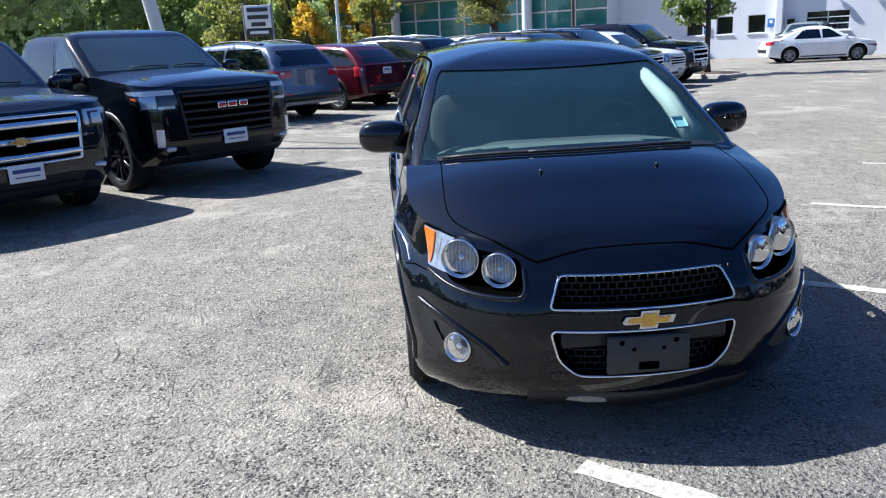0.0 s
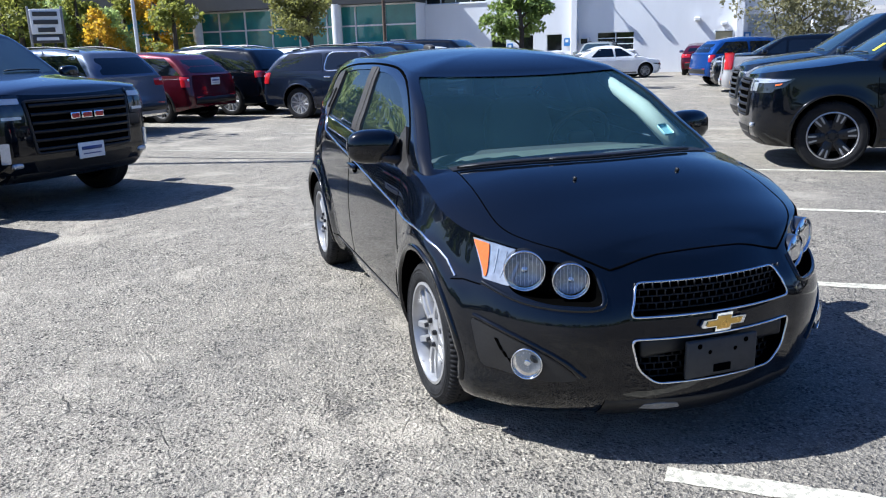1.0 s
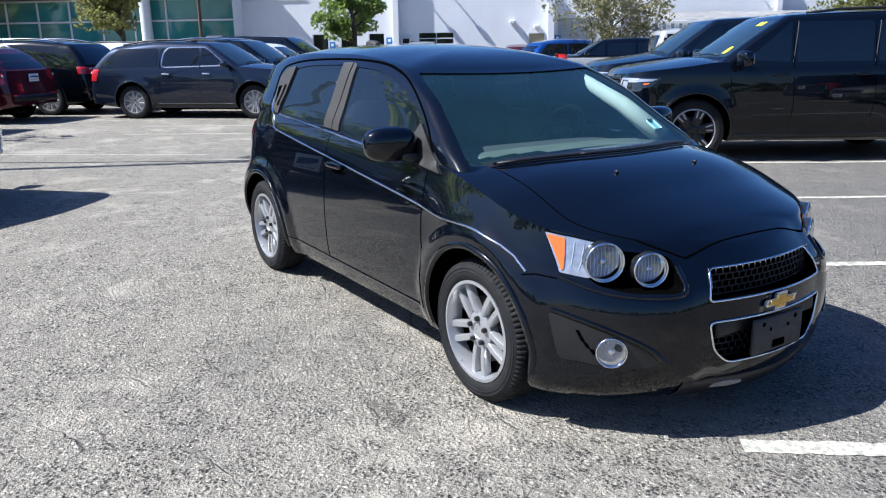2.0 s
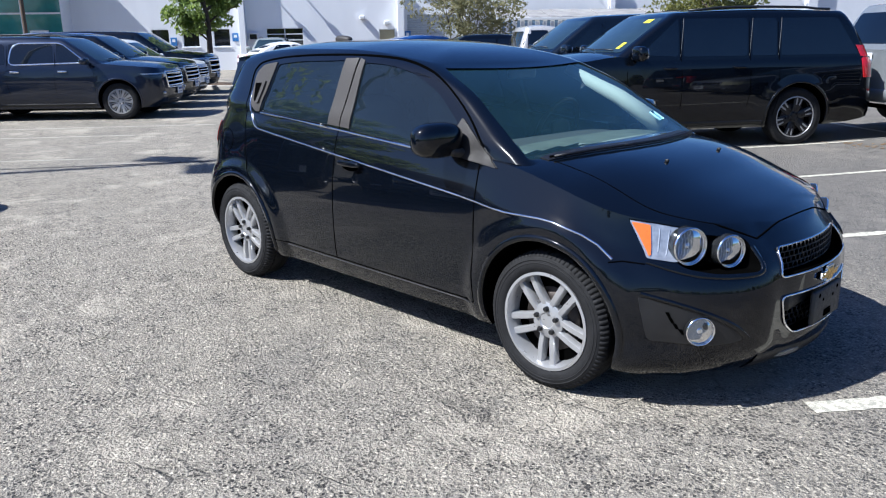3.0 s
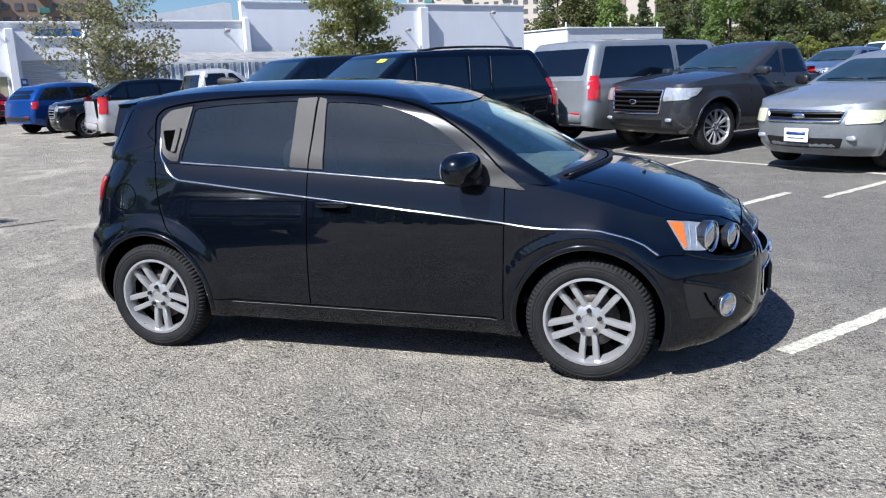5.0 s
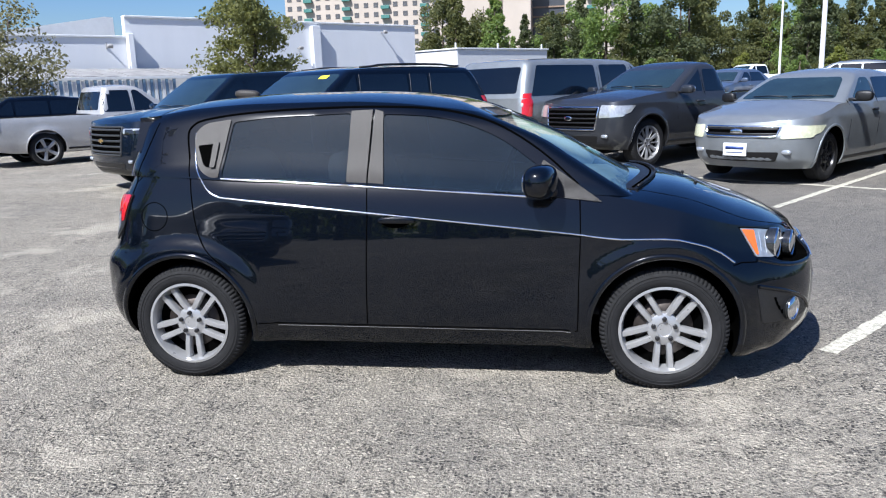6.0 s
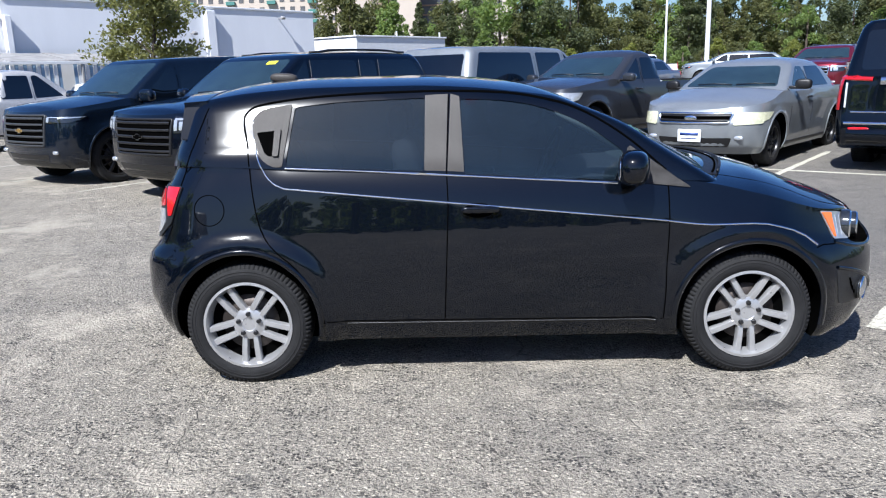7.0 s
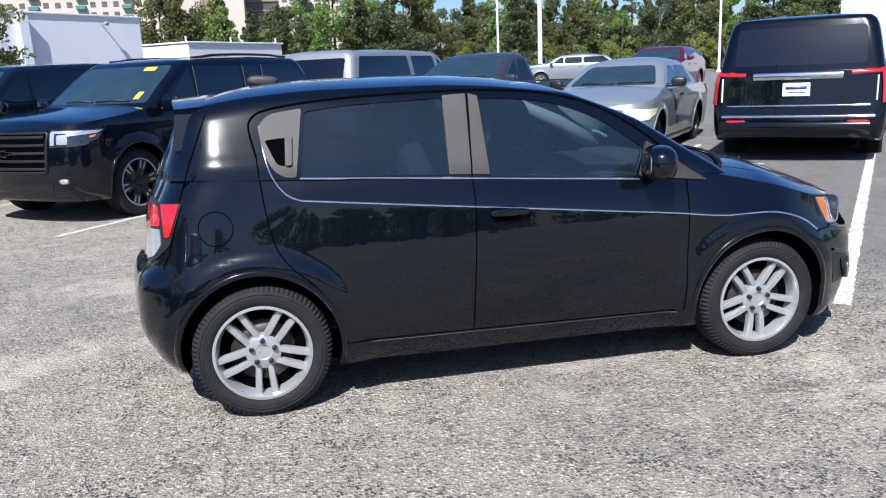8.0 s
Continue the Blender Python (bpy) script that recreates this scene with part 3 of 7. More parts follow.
def add_wheels(car, p):
    key = p["wheel"][0]
    tyre, rim, nuts, disc, back, rim_mat, bright = wheel_meshes(*p["wheel"])
    for x in p["axles"]:
        for sy in (-1, 1):
            y = sy * p["track"]
            m = Matrix.Translation((x, y, p["wheel"][1] - 0.006)) @ (pose(0, 0, 0, 0, 0, 180) if sy > 0 else Matrix()) @ pose(0, 0, 0, 0, random.uniform(0, 70) if not p.get("spoke_turn") else p["spoke_turn"])
            if key not in WHEEL_DATA:
                made = [link_mesh("wheel", *tyre, M["tyre"]), sharp(link_mesh("rim", *rim, rim_mat), 35), sharp(link_mesh("lug_nut", *nuts[0], M["dark_rim"]), 35), link_mesh("brake_disc", *disc, M["steel"]), link_mesh("wheel_back", *back, M["gap"])] + ([sharp(link_mesh("spoke_face", *bright, M["rim"]), 35)] if bright else [])
                WHEEL_DATA[key] = [o.data for o in made]
                for o in made:
                    bpy.data.objects.remove(o)
            data = WHEEL_DATA[key]
            w = new("wheel", data[0])
            w.parent = car
            w.matrix_local = m
            for name, d in zip(("rim", "lug_nut", "brake_disc", "wheel_back", "spoke_face"), data[1:]):
                for spot in nuts[1] if name == "lug_nut" else ((0, 0, 0),):
                    o = new(name, d)
                    o.parent = w
                    o.location = spot


def mirror_part(car, x, y, z, sx, sy, sz, mat, sway=8):
    for s in (-1, 1):
        ob = part("wing_mirror", blob_bm(sx, sy, sz, 0.62, (x, s * y, z), (0, 0, s * sway)), mat, car)
        part("mirror_arm", box_bm(0.06, 0.16, 0.045, 0.02, (x + 0.02, s * (y - sy * 0.55), z - sz * 0.32)), M["trim_black"], car)
        part("mirror_glass", blob_bm(0.012, sy * 0.82, sz * 0.74, 0.6, (x - sx * 0.47, s * y, z), (0, 0, s * sway)), M["mirror"], ob)


def shell(p, name, label, category, mat):
    """Body and cabin of a vehicle under an Empty, with wheel wells cut, and the surface to lay parts on."""
    car = tagged(new(name), label, category)
    cut = []
    for x in p["axles"]:
        r = p["arch"]
        poly = [(x + r * math.cos(2 * math.pi * i / 40), p["arch_z"] + r * math.sin(2 * math.pi * i / 40)) for i in range(40)]
        for a, b in ((-1.3, -p["track"] + 0.26), (p["track"] - 0.26, 1.3)):
            cut.append(prism(poly, "y", a, b))
    skin_bm = lower_body(p)
    whole = bpy.data.meshes.new("skin")
    skin_bm.to_mesh(whole)
    # well walls are near-black, their shade put into the colour
    me = carve(skin_bm, cut, mat, M["gap"])
    me.polygons.foreach_set("use_smooth", [True] * len(me.polygons))
    me.set_sharp_from_angle(angle=radians(38))
    body = new("body", me)
    body.parent = car
    cab = loft_half(cabin_rows(p))
    cme = bpy.data.meshes.new("cabin")
    cab.to_mesh(cme)
    cab.free()
    cme.materials.append(mat)
    cme.polygons.foreach_set("use_smooth", [True] * len(cme.polygons))
    return car, body, whole, cme


def park(car, x, y, heading, z=None, pitch=0.0):
    car.matrix_world = pose(x, y, ground_z(x, y) if z is None else z, 0, -pitch, heading)
    return car


def arch_flare(axles, zc, r, amount, width):
    def at(x, z):
        out = 0.0
        for a in axles:
            d = math.hypot((x - a) * 0.94, z - zc)
            t = min(max((r - d) / width, 0.0), 1.0)
            out += amount * t * t * (3 - 2 * t)
        return out
    return at


def eased(line, times=3):
    """An open 2D line with its corners cut off, ends kept."""
    for _ in range(times):
        out = [line[0]]
        for (a, b), (c, d) in zip(line[:-1], line[1:]):
            out += [(0.75 * a + 0.25 * c, 0.75 * b + 0.25 * d), (0.25 * a + 0.75 * c, 0.25 * b + 0.75 * d)]
        line = out + [line[-1]]
    return line


def lamp_pod(car, x, y, z, r, turn, name, s, deep=1.0, bowl="reflector"):
    """A round projector: chrome ring, ribbed bowl, bulb cap and clear front, in a dark tube."""
    m = Matrix.Translation((x, s * y, z)) @ pose(0, 0, 0, 0, 0, s * turn)
    def put(nm, profile, n, mat, parent=None):
        v, f = lathe([(a, b * deep if b < 0 else b) for a, b in profile], n, "x")
        return link_mesh(nm, [m @ Vector(q) for q in v], f, mat, parent or car)
    pod = put(name, [(r * 1.05, -0.11), (r * 1.05, -0.036), (r * 1.08, -0.034)], 40, M["satin_black"])
    put("barrel", [(r * 1.08, -0.036), (r * 1.06, -0.020), (r * 1.08, -0.012), (r * 1.07, 0.003)], 40, M["lamp_dark"], pod)
    put("bezel", [(r * 1.07, 0.003), (r * 1.04, 0.011), (r * 0.99, 0.008), (r * 0.95, -0.01)], 40, M["chrome"], pod)
    put("reflector", [(0.0, -0.026), (r * 0.35, -0.023), (r * 0.7, -0.012), (r * 0.95, 0.002)], 40, M[bowl], pod)
    put("bulb_cap", [(0.0, -0.006), (r * 0.16, -0.008), (r * 0.22, -0.015), (r * 0.24, -0.026)], 24, M["chrome"], pod)
    if deep == 1.0:
        ribs = [tube([(-0.004 + 0.012 * (1 - (t / 0.9) ** 2), r * k, r * t) for t in np.linspace(-math.sqrt(max(0.0, 0.84 - k * k)), math.sqrt(max(0.0, 0.84 - k * k)), 7)], r * 0.012, 5) for k in np.linspace(-0.8, 0.8, 9)]
        v, f = joined(*ribs)
        link_mesh("lens_rib", [m @ Vector(q) for q in v], f, M["white_lens"], pod)
    put("lens", [(0.0, 0.016), (r * 0.5, 0.013), (r * 0.8, 0.008), (r * 0.98, 0.0)], 40, M["lens"], pod)


def bowtie(car, x, z, w, name="emblem", fill="gold", lean=0.0, y=0.0, face=1):
    """A plain two-armed badge with a chrome edge."""
    h = w * 0.34
    poly = [(-0.5, -0.10), (-0.44, 0.22), (-0.17, 0.22), (-0.15, 0.5), (0.19, 0.5), (0.17, 0.22), (0.5, 0.22), (0.44, -0.22), (0.17, -0.22), (0.15, -0.5), (-0.19, -0.5), (-0.17, -0.22), (-0.46, -0.22)]
    for nm, k, t, mat in ((name, 1.0, 0.010, "chrome"), ("badge_fill", 0.80, 0.014, fill)):
        bm = prism([(a * w * k, b * h * (k if k == 1 else 0.72)) for a, b in poly], "x", 0.0, t)
        bmesh.ops.transform(bm, matrix=Matrix.Translation((x, y, z)) @ pose(0, 0, 0, 0, lean, 0 if face > 0 else 180), verts=bm.verts)
        ob = part(nm, bm, M[mat], car, smooth=False)
        if k == 1.0:
            car = ob


def ramp(x, a, b):
    t = min(max((x - a) / (b - a), 0.0), 1.0)
    return t * t * (3 - 2 * t)


def build_hatchback():
    sweep = curve([(-1.034, 0.998), (-0.63, 0.955), (-0.237, 0.914), (0.3, 0.858), (0.843, 0.800), (0.953, 0.786), (1.05, 0.779), (1.266, 0.781), (1.427, 0.747), (1.535, 0.697), (1.585, 0.657)])
    shoulder = curve([(-1.95, 1.08), (-1.5, 1.115), (-1.0, 1.09), (-0.25, 1.045), (0.5, 1.0), (0.95, 0.985), (1.3, 0.915), (1.62, 0.824), (1.9, 0.785), (1.985, 0.762), (2.06, 0.715), (2.15, 0.66)])
    def crease(x, other):
        k = ramp(x, -1.35, -1.0) * (1 - ramp(x, 1.36, 1.60))
        return other + (sweep(min(max(x, -1.03), 1.42)) - other) * k
    def swell(x, z):
        """The shoulder crease along the doors, the ridge over the front wheel, and the bumper's lower corner ahead of it."""
        c, h = sweep(min(max(x, -1.03), 1.42)), shoulder(x)
        up, down = max(0.0, 1 - (z - c) / (h - c)), max(0.0, 1 - (c - z) / 0.34)
        door = 0.015 * ((1 - (1 - up) ** 2) if z > c else down ** 1.5)
        wing = 0.032 * (up ** 1.2 if z > c else max(0.0, 1 - (c - z) / 0.20) ** 1.5)
        ahead = ramp(x, 0.80, 1.10)
        corner = 0.055 * ramp(x, 1.5, 1.62) * (1 - ramp(x, 1.80, 2.0)) * (1 - ramp(z, 0.16, 0.34))
        return door * ramp(x, -1.30, -1.0) * (1 - ahead) + wing * ahead * (1 - ramp(x, 1.32, 1.50)) + corner
    p = {
        "front": curve([(0.14, 2.03), (0.20, 2.10), (0.30, 2.135), (0.45, 2.14), (0.54, 2.134), (0.62, 2.112), (0.70, 2.05), (0.755, 2.005), (0.81, 1.955)]),
        "rear": curve([(0.16, -1.76), (0.3, -1.865), (0.45, -1.916), (0.62, -1.91), (0.67, -1.892), (0.72, -1.85), (0.775, -1.832), (0.95, -1.81), (1.04, -1.765), (1.15, -1.71)]), "rows": (8, 14, 84), "bulge": 3.0,
        "wide": curve([(0.15, 0.755), (0.24, 0.80), (0.32, 0.825), (0.45, 0.842), (0.62, 0.850), (0.75, 0.842), (0.86, 0.825), (0.93, 0.813), (1.0, 0.799), (1.1, 0.774)]),
        "sill": curve([(-1.95, 0.33), (-1.8, 0.25), (-1.6, 0.215), (-0.9, 0.205), (0.9, 0.20), (1.55, 0.18), (1.9, 0.15), (2.15, 0.17)]),
        "shoulder": shoulder, "crease": crease, "crease_at": 36 / 44, "swell": swell,
        "crown": curve([(-1.9, 0.03), (0.4, 0.03), (0.95, 0.05), (1.2, 0.09), (1.5, 0.118), (1.7, 0.085), (1.86, 0.042), (1.98, 0.012), (2.07, 0.0)]),
        "corner_f": (0.56, 0.50, 0.055), "round_f": curve([(0.2, 1.2), (0.5, 1.2), (0.668, 1.32), (0.75, 1.22), (0.81, 1.08)]), "corner_r": (0.31, 0.30, 0.09), "round_r": 0.9,
        "spine_f": 0.12, "spine_r": 0.4,
        "axles": (1.2625, -1.2625), "arch": 0.362, "arch_z": 0.322, "track": 0.752,
        "wheel": ("hero", 0.317, 0.20, 0.222, 5, "split", M["rim"]), "spoke_turn": 36.0,
        "cabin": {
            "base_f": 1.34, "roof_f": 0.42, "screen": curve([(0, 0), (0.5, 0.45), (0.67, 0.60), (1, 1)]),
            "base_r": -1.752, "roof_r": -1.60, "tail": curve([(0, 0), (0.5, 0.52), (1, 1)]),
            "wide": curve([(0, 0.786), (0.12, 0.777), (0.35, 0.735), (0.7, 0.675), (0.9, 0.635), (1, 0.595)]),
            "corner_f": (0.13, 0.12), "corner_r": (0.31, 0.28), "bow_f": 0.20, "bow_r": 0.09,
            "roof": curve([(-1.95, 1.345), (-1.58, 1.405), (-1.2, 1.458), (-0.87, 1.474), (-0.4, 1.472), (-0.13, 1.458), (0.12, 1.430), (0.3, 1.405), (0.42, 1.385), (0.6, 1.32), (1.2, 1.0)]),
            "crown": 0.052, "lift": 0.3, "square": 0.5, "taper": 0.032, "taper_x": -0.9,
        },
        "flare": arch_flare((1.2625, -1.2625), 0.32, 0.475, 0.024, 0.06),
    }
    car = tagged(new("hatchback_car"), "glossy black small hatchback with silver alloy wheels and tinted windows", "car")
    g = p["cabin"]
    # lower body with wheel wells, grille openings, lamp tubes and fog pockets cut in
    cut = []
    for x in p["axles"]:
        poly = [(x + 0.362 * math.cos(2 * math.pi * i / 56), 0.322 + 0.362 * math.sin(2 * math.pi * i / 56)) for i in range(56)]
        for a, b in ((-1.3, -0.52), (0.52, 1.3)):
            cut.append(prism(poly, "y", a, b))
    upper = rounded([(-0.345, 0.572), (0.345, 0.572), (0.30, 0.683), (-0.30, 0.683)], 0.025)
    lower = rounded([(-0.345, 0.492), (0.345, 0.492), (0.315, 0.375), (0.25, 0.318), (-0.25, 0.318), (-0.315, 0.375)], 0.03)
    cut += [prism(upper, "x", 1.86, 2.5), prism(lower, "x", 1.95, 2.5)]
    pods = ((1.925, 0.502, 0.688, 0.064), (1.820, 0.638, 0.715, 0.073))
    lamp_hole = rounded([(0.425, 0.735), (0.425, 0.612), (0.60, 0.612), (0.69, 0.635), (0.705, 0.745), (0.58, 0.757)], 0.03)
    lamp_floor = lambda y: 1.866 - (abs(y) - 0.47) * 0.85
    def pocket(hole, floor, s, front=2.4):
        """A solid behind the bumper skin with a slanting floor, front None: a thin plate on that floor."""
        bm = prism([(s * a, b) for a, b in hole], "x", 0.0, 1.0)
        for v in bm.verts:
            v.co.x = floor(v.co.y) if v.co.x < 0.5 else (front or floor(v.co.y) + 0.006)
        bmesh.ops.recalc_face_normals(bm, faces=bm.faces)
        if bm.calc_volume(signed=True) < 0:
            bmesh.ops.reverse_faces(bm, faces=bm.faces)
        return bm
    for s in (-1, 1):
        cut.append(pocket(lamp_hole, lamp_floor, s))
    bm = lower_body(p, 44)
    whole = bpy.data.meshes.new("skin")
    bm.to_mesh(whole)
    # cut faces are near-black, painting the shade inside wells and openings
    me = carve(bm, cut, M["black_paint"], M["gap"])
    # the lid inside the cabin is taken away
    bm = bmesh.new()
    bm.from_mesh(me)
    lid = [f for f in bm.faces if f.normal.z > 0.7 and -1.62 < f.calc_center_median().x < 1.12 - 0.4 * f.calc_center_median().y ** 2 and abs(f.calc_center_median().y) < 0.70 and f.calc_center_median().z > 0.9]
    bmesh.ops.delete(bm, geom=lid, context="FACES")
    bm.to_mesh(me)
    bm.free()
    me.polygons.foreach_set("use_smooth", [True] * len(me.polygons))
    me.set_sharp_from_angle(angle=radians(38))
    body = new("body", me)
    body.parent = car
    # cabin shell with window openings
    outer = loft_half(cabin_rows(p))
    cab_skin = bpy.data.meshes.new("cabin_skin")
    outer.to_mesh(cab_skin)
    inner_rows = cabin_rows(p, 0.028)
    rows = cabin_rows(p)
    loop = rows[::-1] + inner_rows
    solid = loft_half(loop)
    outer.free()
    front_win = rounded([(-0.165, 1.405), (0.02, 1.397), (0.21, 1.368), (0.436, 1.285), (0.645, 1.13), (0.585, 0.990), (-0.155, 1.050)], [0.02, 0.1, 0.15, 0.2, 0.03, 0.02, 0.02])
    rear_win = rounded([(-0.985, 1.385), (-0.779, 1.405), (-0.335, 1.415), (-0.346, 1.066), (-1.03, 1.103)], [0.02, 0.1, 0.02, 0.02, 0.02])
    fine = cabin_rows(p, 0.0, 28)
    pane = [[fine[j][i] for i in range(12)] for j in range(2, 28)]
    edge = [c[1:] for c in pane[0]] + [r[-1][1:] for r in pane[1:]] + [c[1:] for c in pane[-1][-2::-1]]
    screen = edge + [(-y, z) for y, z in edge[-2:0:-1]]
    back = rounded([(-0.52, 1.14), (0.52, 1.14), (0.47, 1.34), (-0.47, 1.34)], 0.05)
    cuts = [prism(front_win, "y", -1.2, 1.2), prism(rear_win, "y", -1.2, 1.2), prism(screen, "x", 0.12, 1.8), prism(back, "x", -2.4, -1.3)]
    cme = carve(solid, cuts, M["black_paint"], M["trim_black"])
    cme.polygons.foreach_set("use_smooth", [True] * len(cme.polygons))
    cme.set_sharp_from_angle(angle=radians(38))
    cab = new("roof", cme)
    cab.parent = car
    sk, ck = Skin(whole), Skin(cab_skin)
    all_skin = Skin(whole, cab_skin)
    # glass
    grow = lambda poly, k: [(sum(a for a, _ in poly) / len(poly) + (a - sum(q for q, _ in poly) / len(poly)) * k, sum(b for _, b in poly) / len(poly) + (b - sum(q for _, q in poly) / len(poly)) * k) for a, b in poly]
    sheet = cabin_rows(p, 0.006, 28)
    wind = part("windscreen", loft_half([[sheet[j][i] for i in range(13)] for j in range(1, 29)]), M["windscreen"], car)
    wind.visible_shadow = False
    for nm, poly in (("front_door_window", front_win), ("rear_door_window", rear_win)):
        for side in "RL":
            ck.patch(nm, grow(poly, 1.02), side, M["side_glass"], car, out=-0.006, skirt=0.01).visible_shadow = False
    ck.patch("rear_window", grow(back, 1.03), "B", M["side_glass"], car, out=-0.004, skirt=0.01)
    # faded B pillars, quarter panels with hidden handles, mirror sails
    for side in "RL":
        ck.patch("pillar_cover", [(-0.335, 1.425), (-0.222, 1.428), (-0.240, 1.062), (-0.345, 1.068)], side, M["faded_plastic"], car, out=0.004)
        ck.patch("pillar_cover", [(-0.208, 1.428), (-0.165, 1.416), (-0.150, 1.056), (-0.232, 1.062)], side, M["faded_plastic"], car, out=0.004)
        q = ck.patch("quarter_cover", rounded([(-1.20, 1.325), (-1.15, 1.378), (-0.998, 1.398), (-1.045, 1.102), (-1.09, 1.10), (-1.145, 1.135), (-1.18, 1.21)], [0.03, 0.04, 0.01, 0.01, 0.03, 0.03, 0.05]), side, M["faded_plastic"], car, out=0.006)
        # flat near-black patch, painting the shade of the handle's recess
        ck.patch("handle_recess", rounded([(-1.172, 1.265), (-1.055, 1.275), (-1.068, 1.155), (-1.125, 1.155)], [0.01, 0.01, 0.01, 0.04]), side, M["gap"], q, out=0.0085)
        ck.patch("rear_door_handle", rounded([(-1.082, 1.278), (-1.05, 1.28), (-1.062, 1.150), (-1.09, 1.150)], 0.006), side, M["faded_plastic"], q, out=0.018)
        sail = rounded([(0.665, 1.160), (0.600, 0.995), (0.955, 0.955), (0.83, 1.045)], 0.012)
        all_skin.patch("mirror_sail", sail, side, M["sail_plastic"], car, out=0.009, step=0.03)
        # bright and dark lines
        all_skin.strip("window_chrome", [(-1.03, 1.095), (-0.27, 1.046), (0.60, 0.985)], side, 0.011, M["chrome"], car, out=0.007)
        tail_line = [(-1.193, 1.33), (-1.183, 1.22), (-1.165, 1.14), (-1.135, 1.07), (-1.09, 1.02), (-1.034, 0.998)]
        sk.strip("chrome_line", [(x, sweep(x)) for x in np.linspace(-1.034, 1.585, 40)], side, 0.0085, M["chrome"], car, out=0.005)
        all_skin.strip("chrome_line", eased(tail_line), side, 0.0085, M["chrome"], car, out=0.006)
        frame_line = [(-1.215, 1.20), (-1.245, 1.33), (-1.225, 1.37), (-1.168, 1.403), (-0.847, 1.438), (-0.323, 1.448), (0.05, 1.434), (0.25, 1.40), (0.436, 1.345), (0.661, 1.205), (0.84, 1.04)]
        all_skin.strip("door_seal", eased(frame_line), side, 0.010, M["gap"], car, out=0.004)
        all_skin.strip("door_gap", [(-0.216, 1.445), (-0.236, 1.05), (-0.232, 0.90), (-0.262, 0.32)], side, 0.007, M["gap"], car, out=0.002)
        all_skin.strip("door_gap", [(0.845, 1.03), (0.848, 0.80), (0.84, 0.55), (0.835, 0.30)], side, 0.007, M["gap"], car, out=0.002)
        all_skin.strip("door_gap", eased([(-1.215, 1.20), (-1.20, 1.0), (-1.17, 0.80), (-1.10, 0.70), (-0.98, 0.60), (-0.90, 0.45), (-0.87, 0.31)]), side, 0.007, M["gap"], car, out=0.002)
        sk.strip("sill_trim", [(-0.76, 0.304), (0.80, 0.290)], side, 0.005, M["trim_black"], car, out=0.004)
        sk.strip("sill_gap", [(-0.86, 0.318), (0.83, 0.300)], side, 0.006, M["gap"], car, out=0.002)
        flap = [(-1.415 + 0.075 * math.cos(2 * math.pi * i / 30), 0.900 + 0.075 * math.sin(2 * math.pi * i / 30)) for i in range(31)]
        if side == "R":
            sk.strip("fuel_flap", flap, side, 0.005, M["gap"], car, out=0.002)
        # arches
        for x in p["axles"]:
            arc = [(x + 0.375 * math.cos(math.radians(a)), 0.322 + 0.375 * math.sin(math.radians(a))) for a in range(-12, 193, 6)]
            sk.strip("arch_lip", arc, side, 0.030, M["black_paint"], car, out=0.010)
        # door handle over a flat near-black patch painting the shade of its bowl
        s = -1 if side == "R" else 1
        at, nrm = sk.hit(-0.085, 0.872, side)
        sk.patch("handle_bowl", [(-0.085 + 0.075 * math.cos(2 * math.pi * i / 24), 0.872 + 0.036 * math.sin(2 * math.pi * i / 24)) for i in range(24)], side, M["gap"], car, out=0.002)
        h = part("front_door_handle", blob_bm(0.19, 0.030, 0.032, 0.5, at + nrm * 0.022 + Vector((0.01, 0, 0.004))), M["black_paint"], car)
        # tail lamps round the corner
        lamp = sk.patch("tail_lamp", rounded([(-1.742, 1.005), (-1.552, 1.014), (-1.618, 0.835), (-1.700, 0.760), (-1.740, 0.740)], 0.012), side, M["satin_black"], car, out=0.007, step=0.02)
        sk.patch("brake_lens", rounded([(-1.645, 1.004), (-1.560, 1.008), (-1.612, 0.872), (-1.634, 0.868)], 0.006), side, M["red_lens"], lamp, out=0.013, step=0.02)
        sk.patch("brake_lens", rounded([(-1.738, 0.985), (-1.665, 0.995), (-1.655, 0.915), (-1.737, 0.905)], 0.008), side, M["red_lens"], lamp, out=0.012, step=0.02)
        sk.patch("reversing_lens", rounded([(-1.738, 0.893), (-1.660, 0.903), (-1.655, 0.835), (-1.690, 0.785), (-1.736, 0.755)], 0.008), side, M["lamp_mirror"], lamp, out=0.012, step=0.02)
        for lo, hi, mat in ((0.875, 0.985, "red_lens"), (0.745, 0.868, "white_lens")):
            cell = [(s * 0.47, lo), (s * 0.56, lo), (s * 0.56, hi), (s * 0.47, hi)]
            sk.patch("lamp_cell", rounded(cell if s > 0 else cell[::-1], 0.015), "B", M[mat], lamp, out=0.010, step=0.03)
        all_skin.strip("hatch_gap", [(-1.425, 1.39), (-1.50, 1.20), (-1.575, 0.995), (-1.625, 0.80), (-1.66, 0.735), (-1.60, 0.70)], side, 0.007, M["gap"], car, out=0.002)
        all_skin.strip("hatch_gap", [(-1.535, 1.105), (-1.665, 1.11)], side, 0.005, M["gap"], car, out=0.002)
        # turn signal wedge
        wedge = rounded([(1.612, 0.815), (1.70, 0.802), (1.788, 0.782), (1.800, 0.655), (1.698, 0.668)], 0.010)
        turn = sk.patch("headlamp_wedge", wedge, side, M["lamp_silver"], car, out=0.005, step=0.02, skirt=0.03)
        sk.patch("turn_signal", rounded([(1.622, 0.806), (1.684, 0.796), (1.708, 0.678), (1.702, 0.675)], 0.006), side, M["amber_lens"], turn, out=0.010, step=0.02)
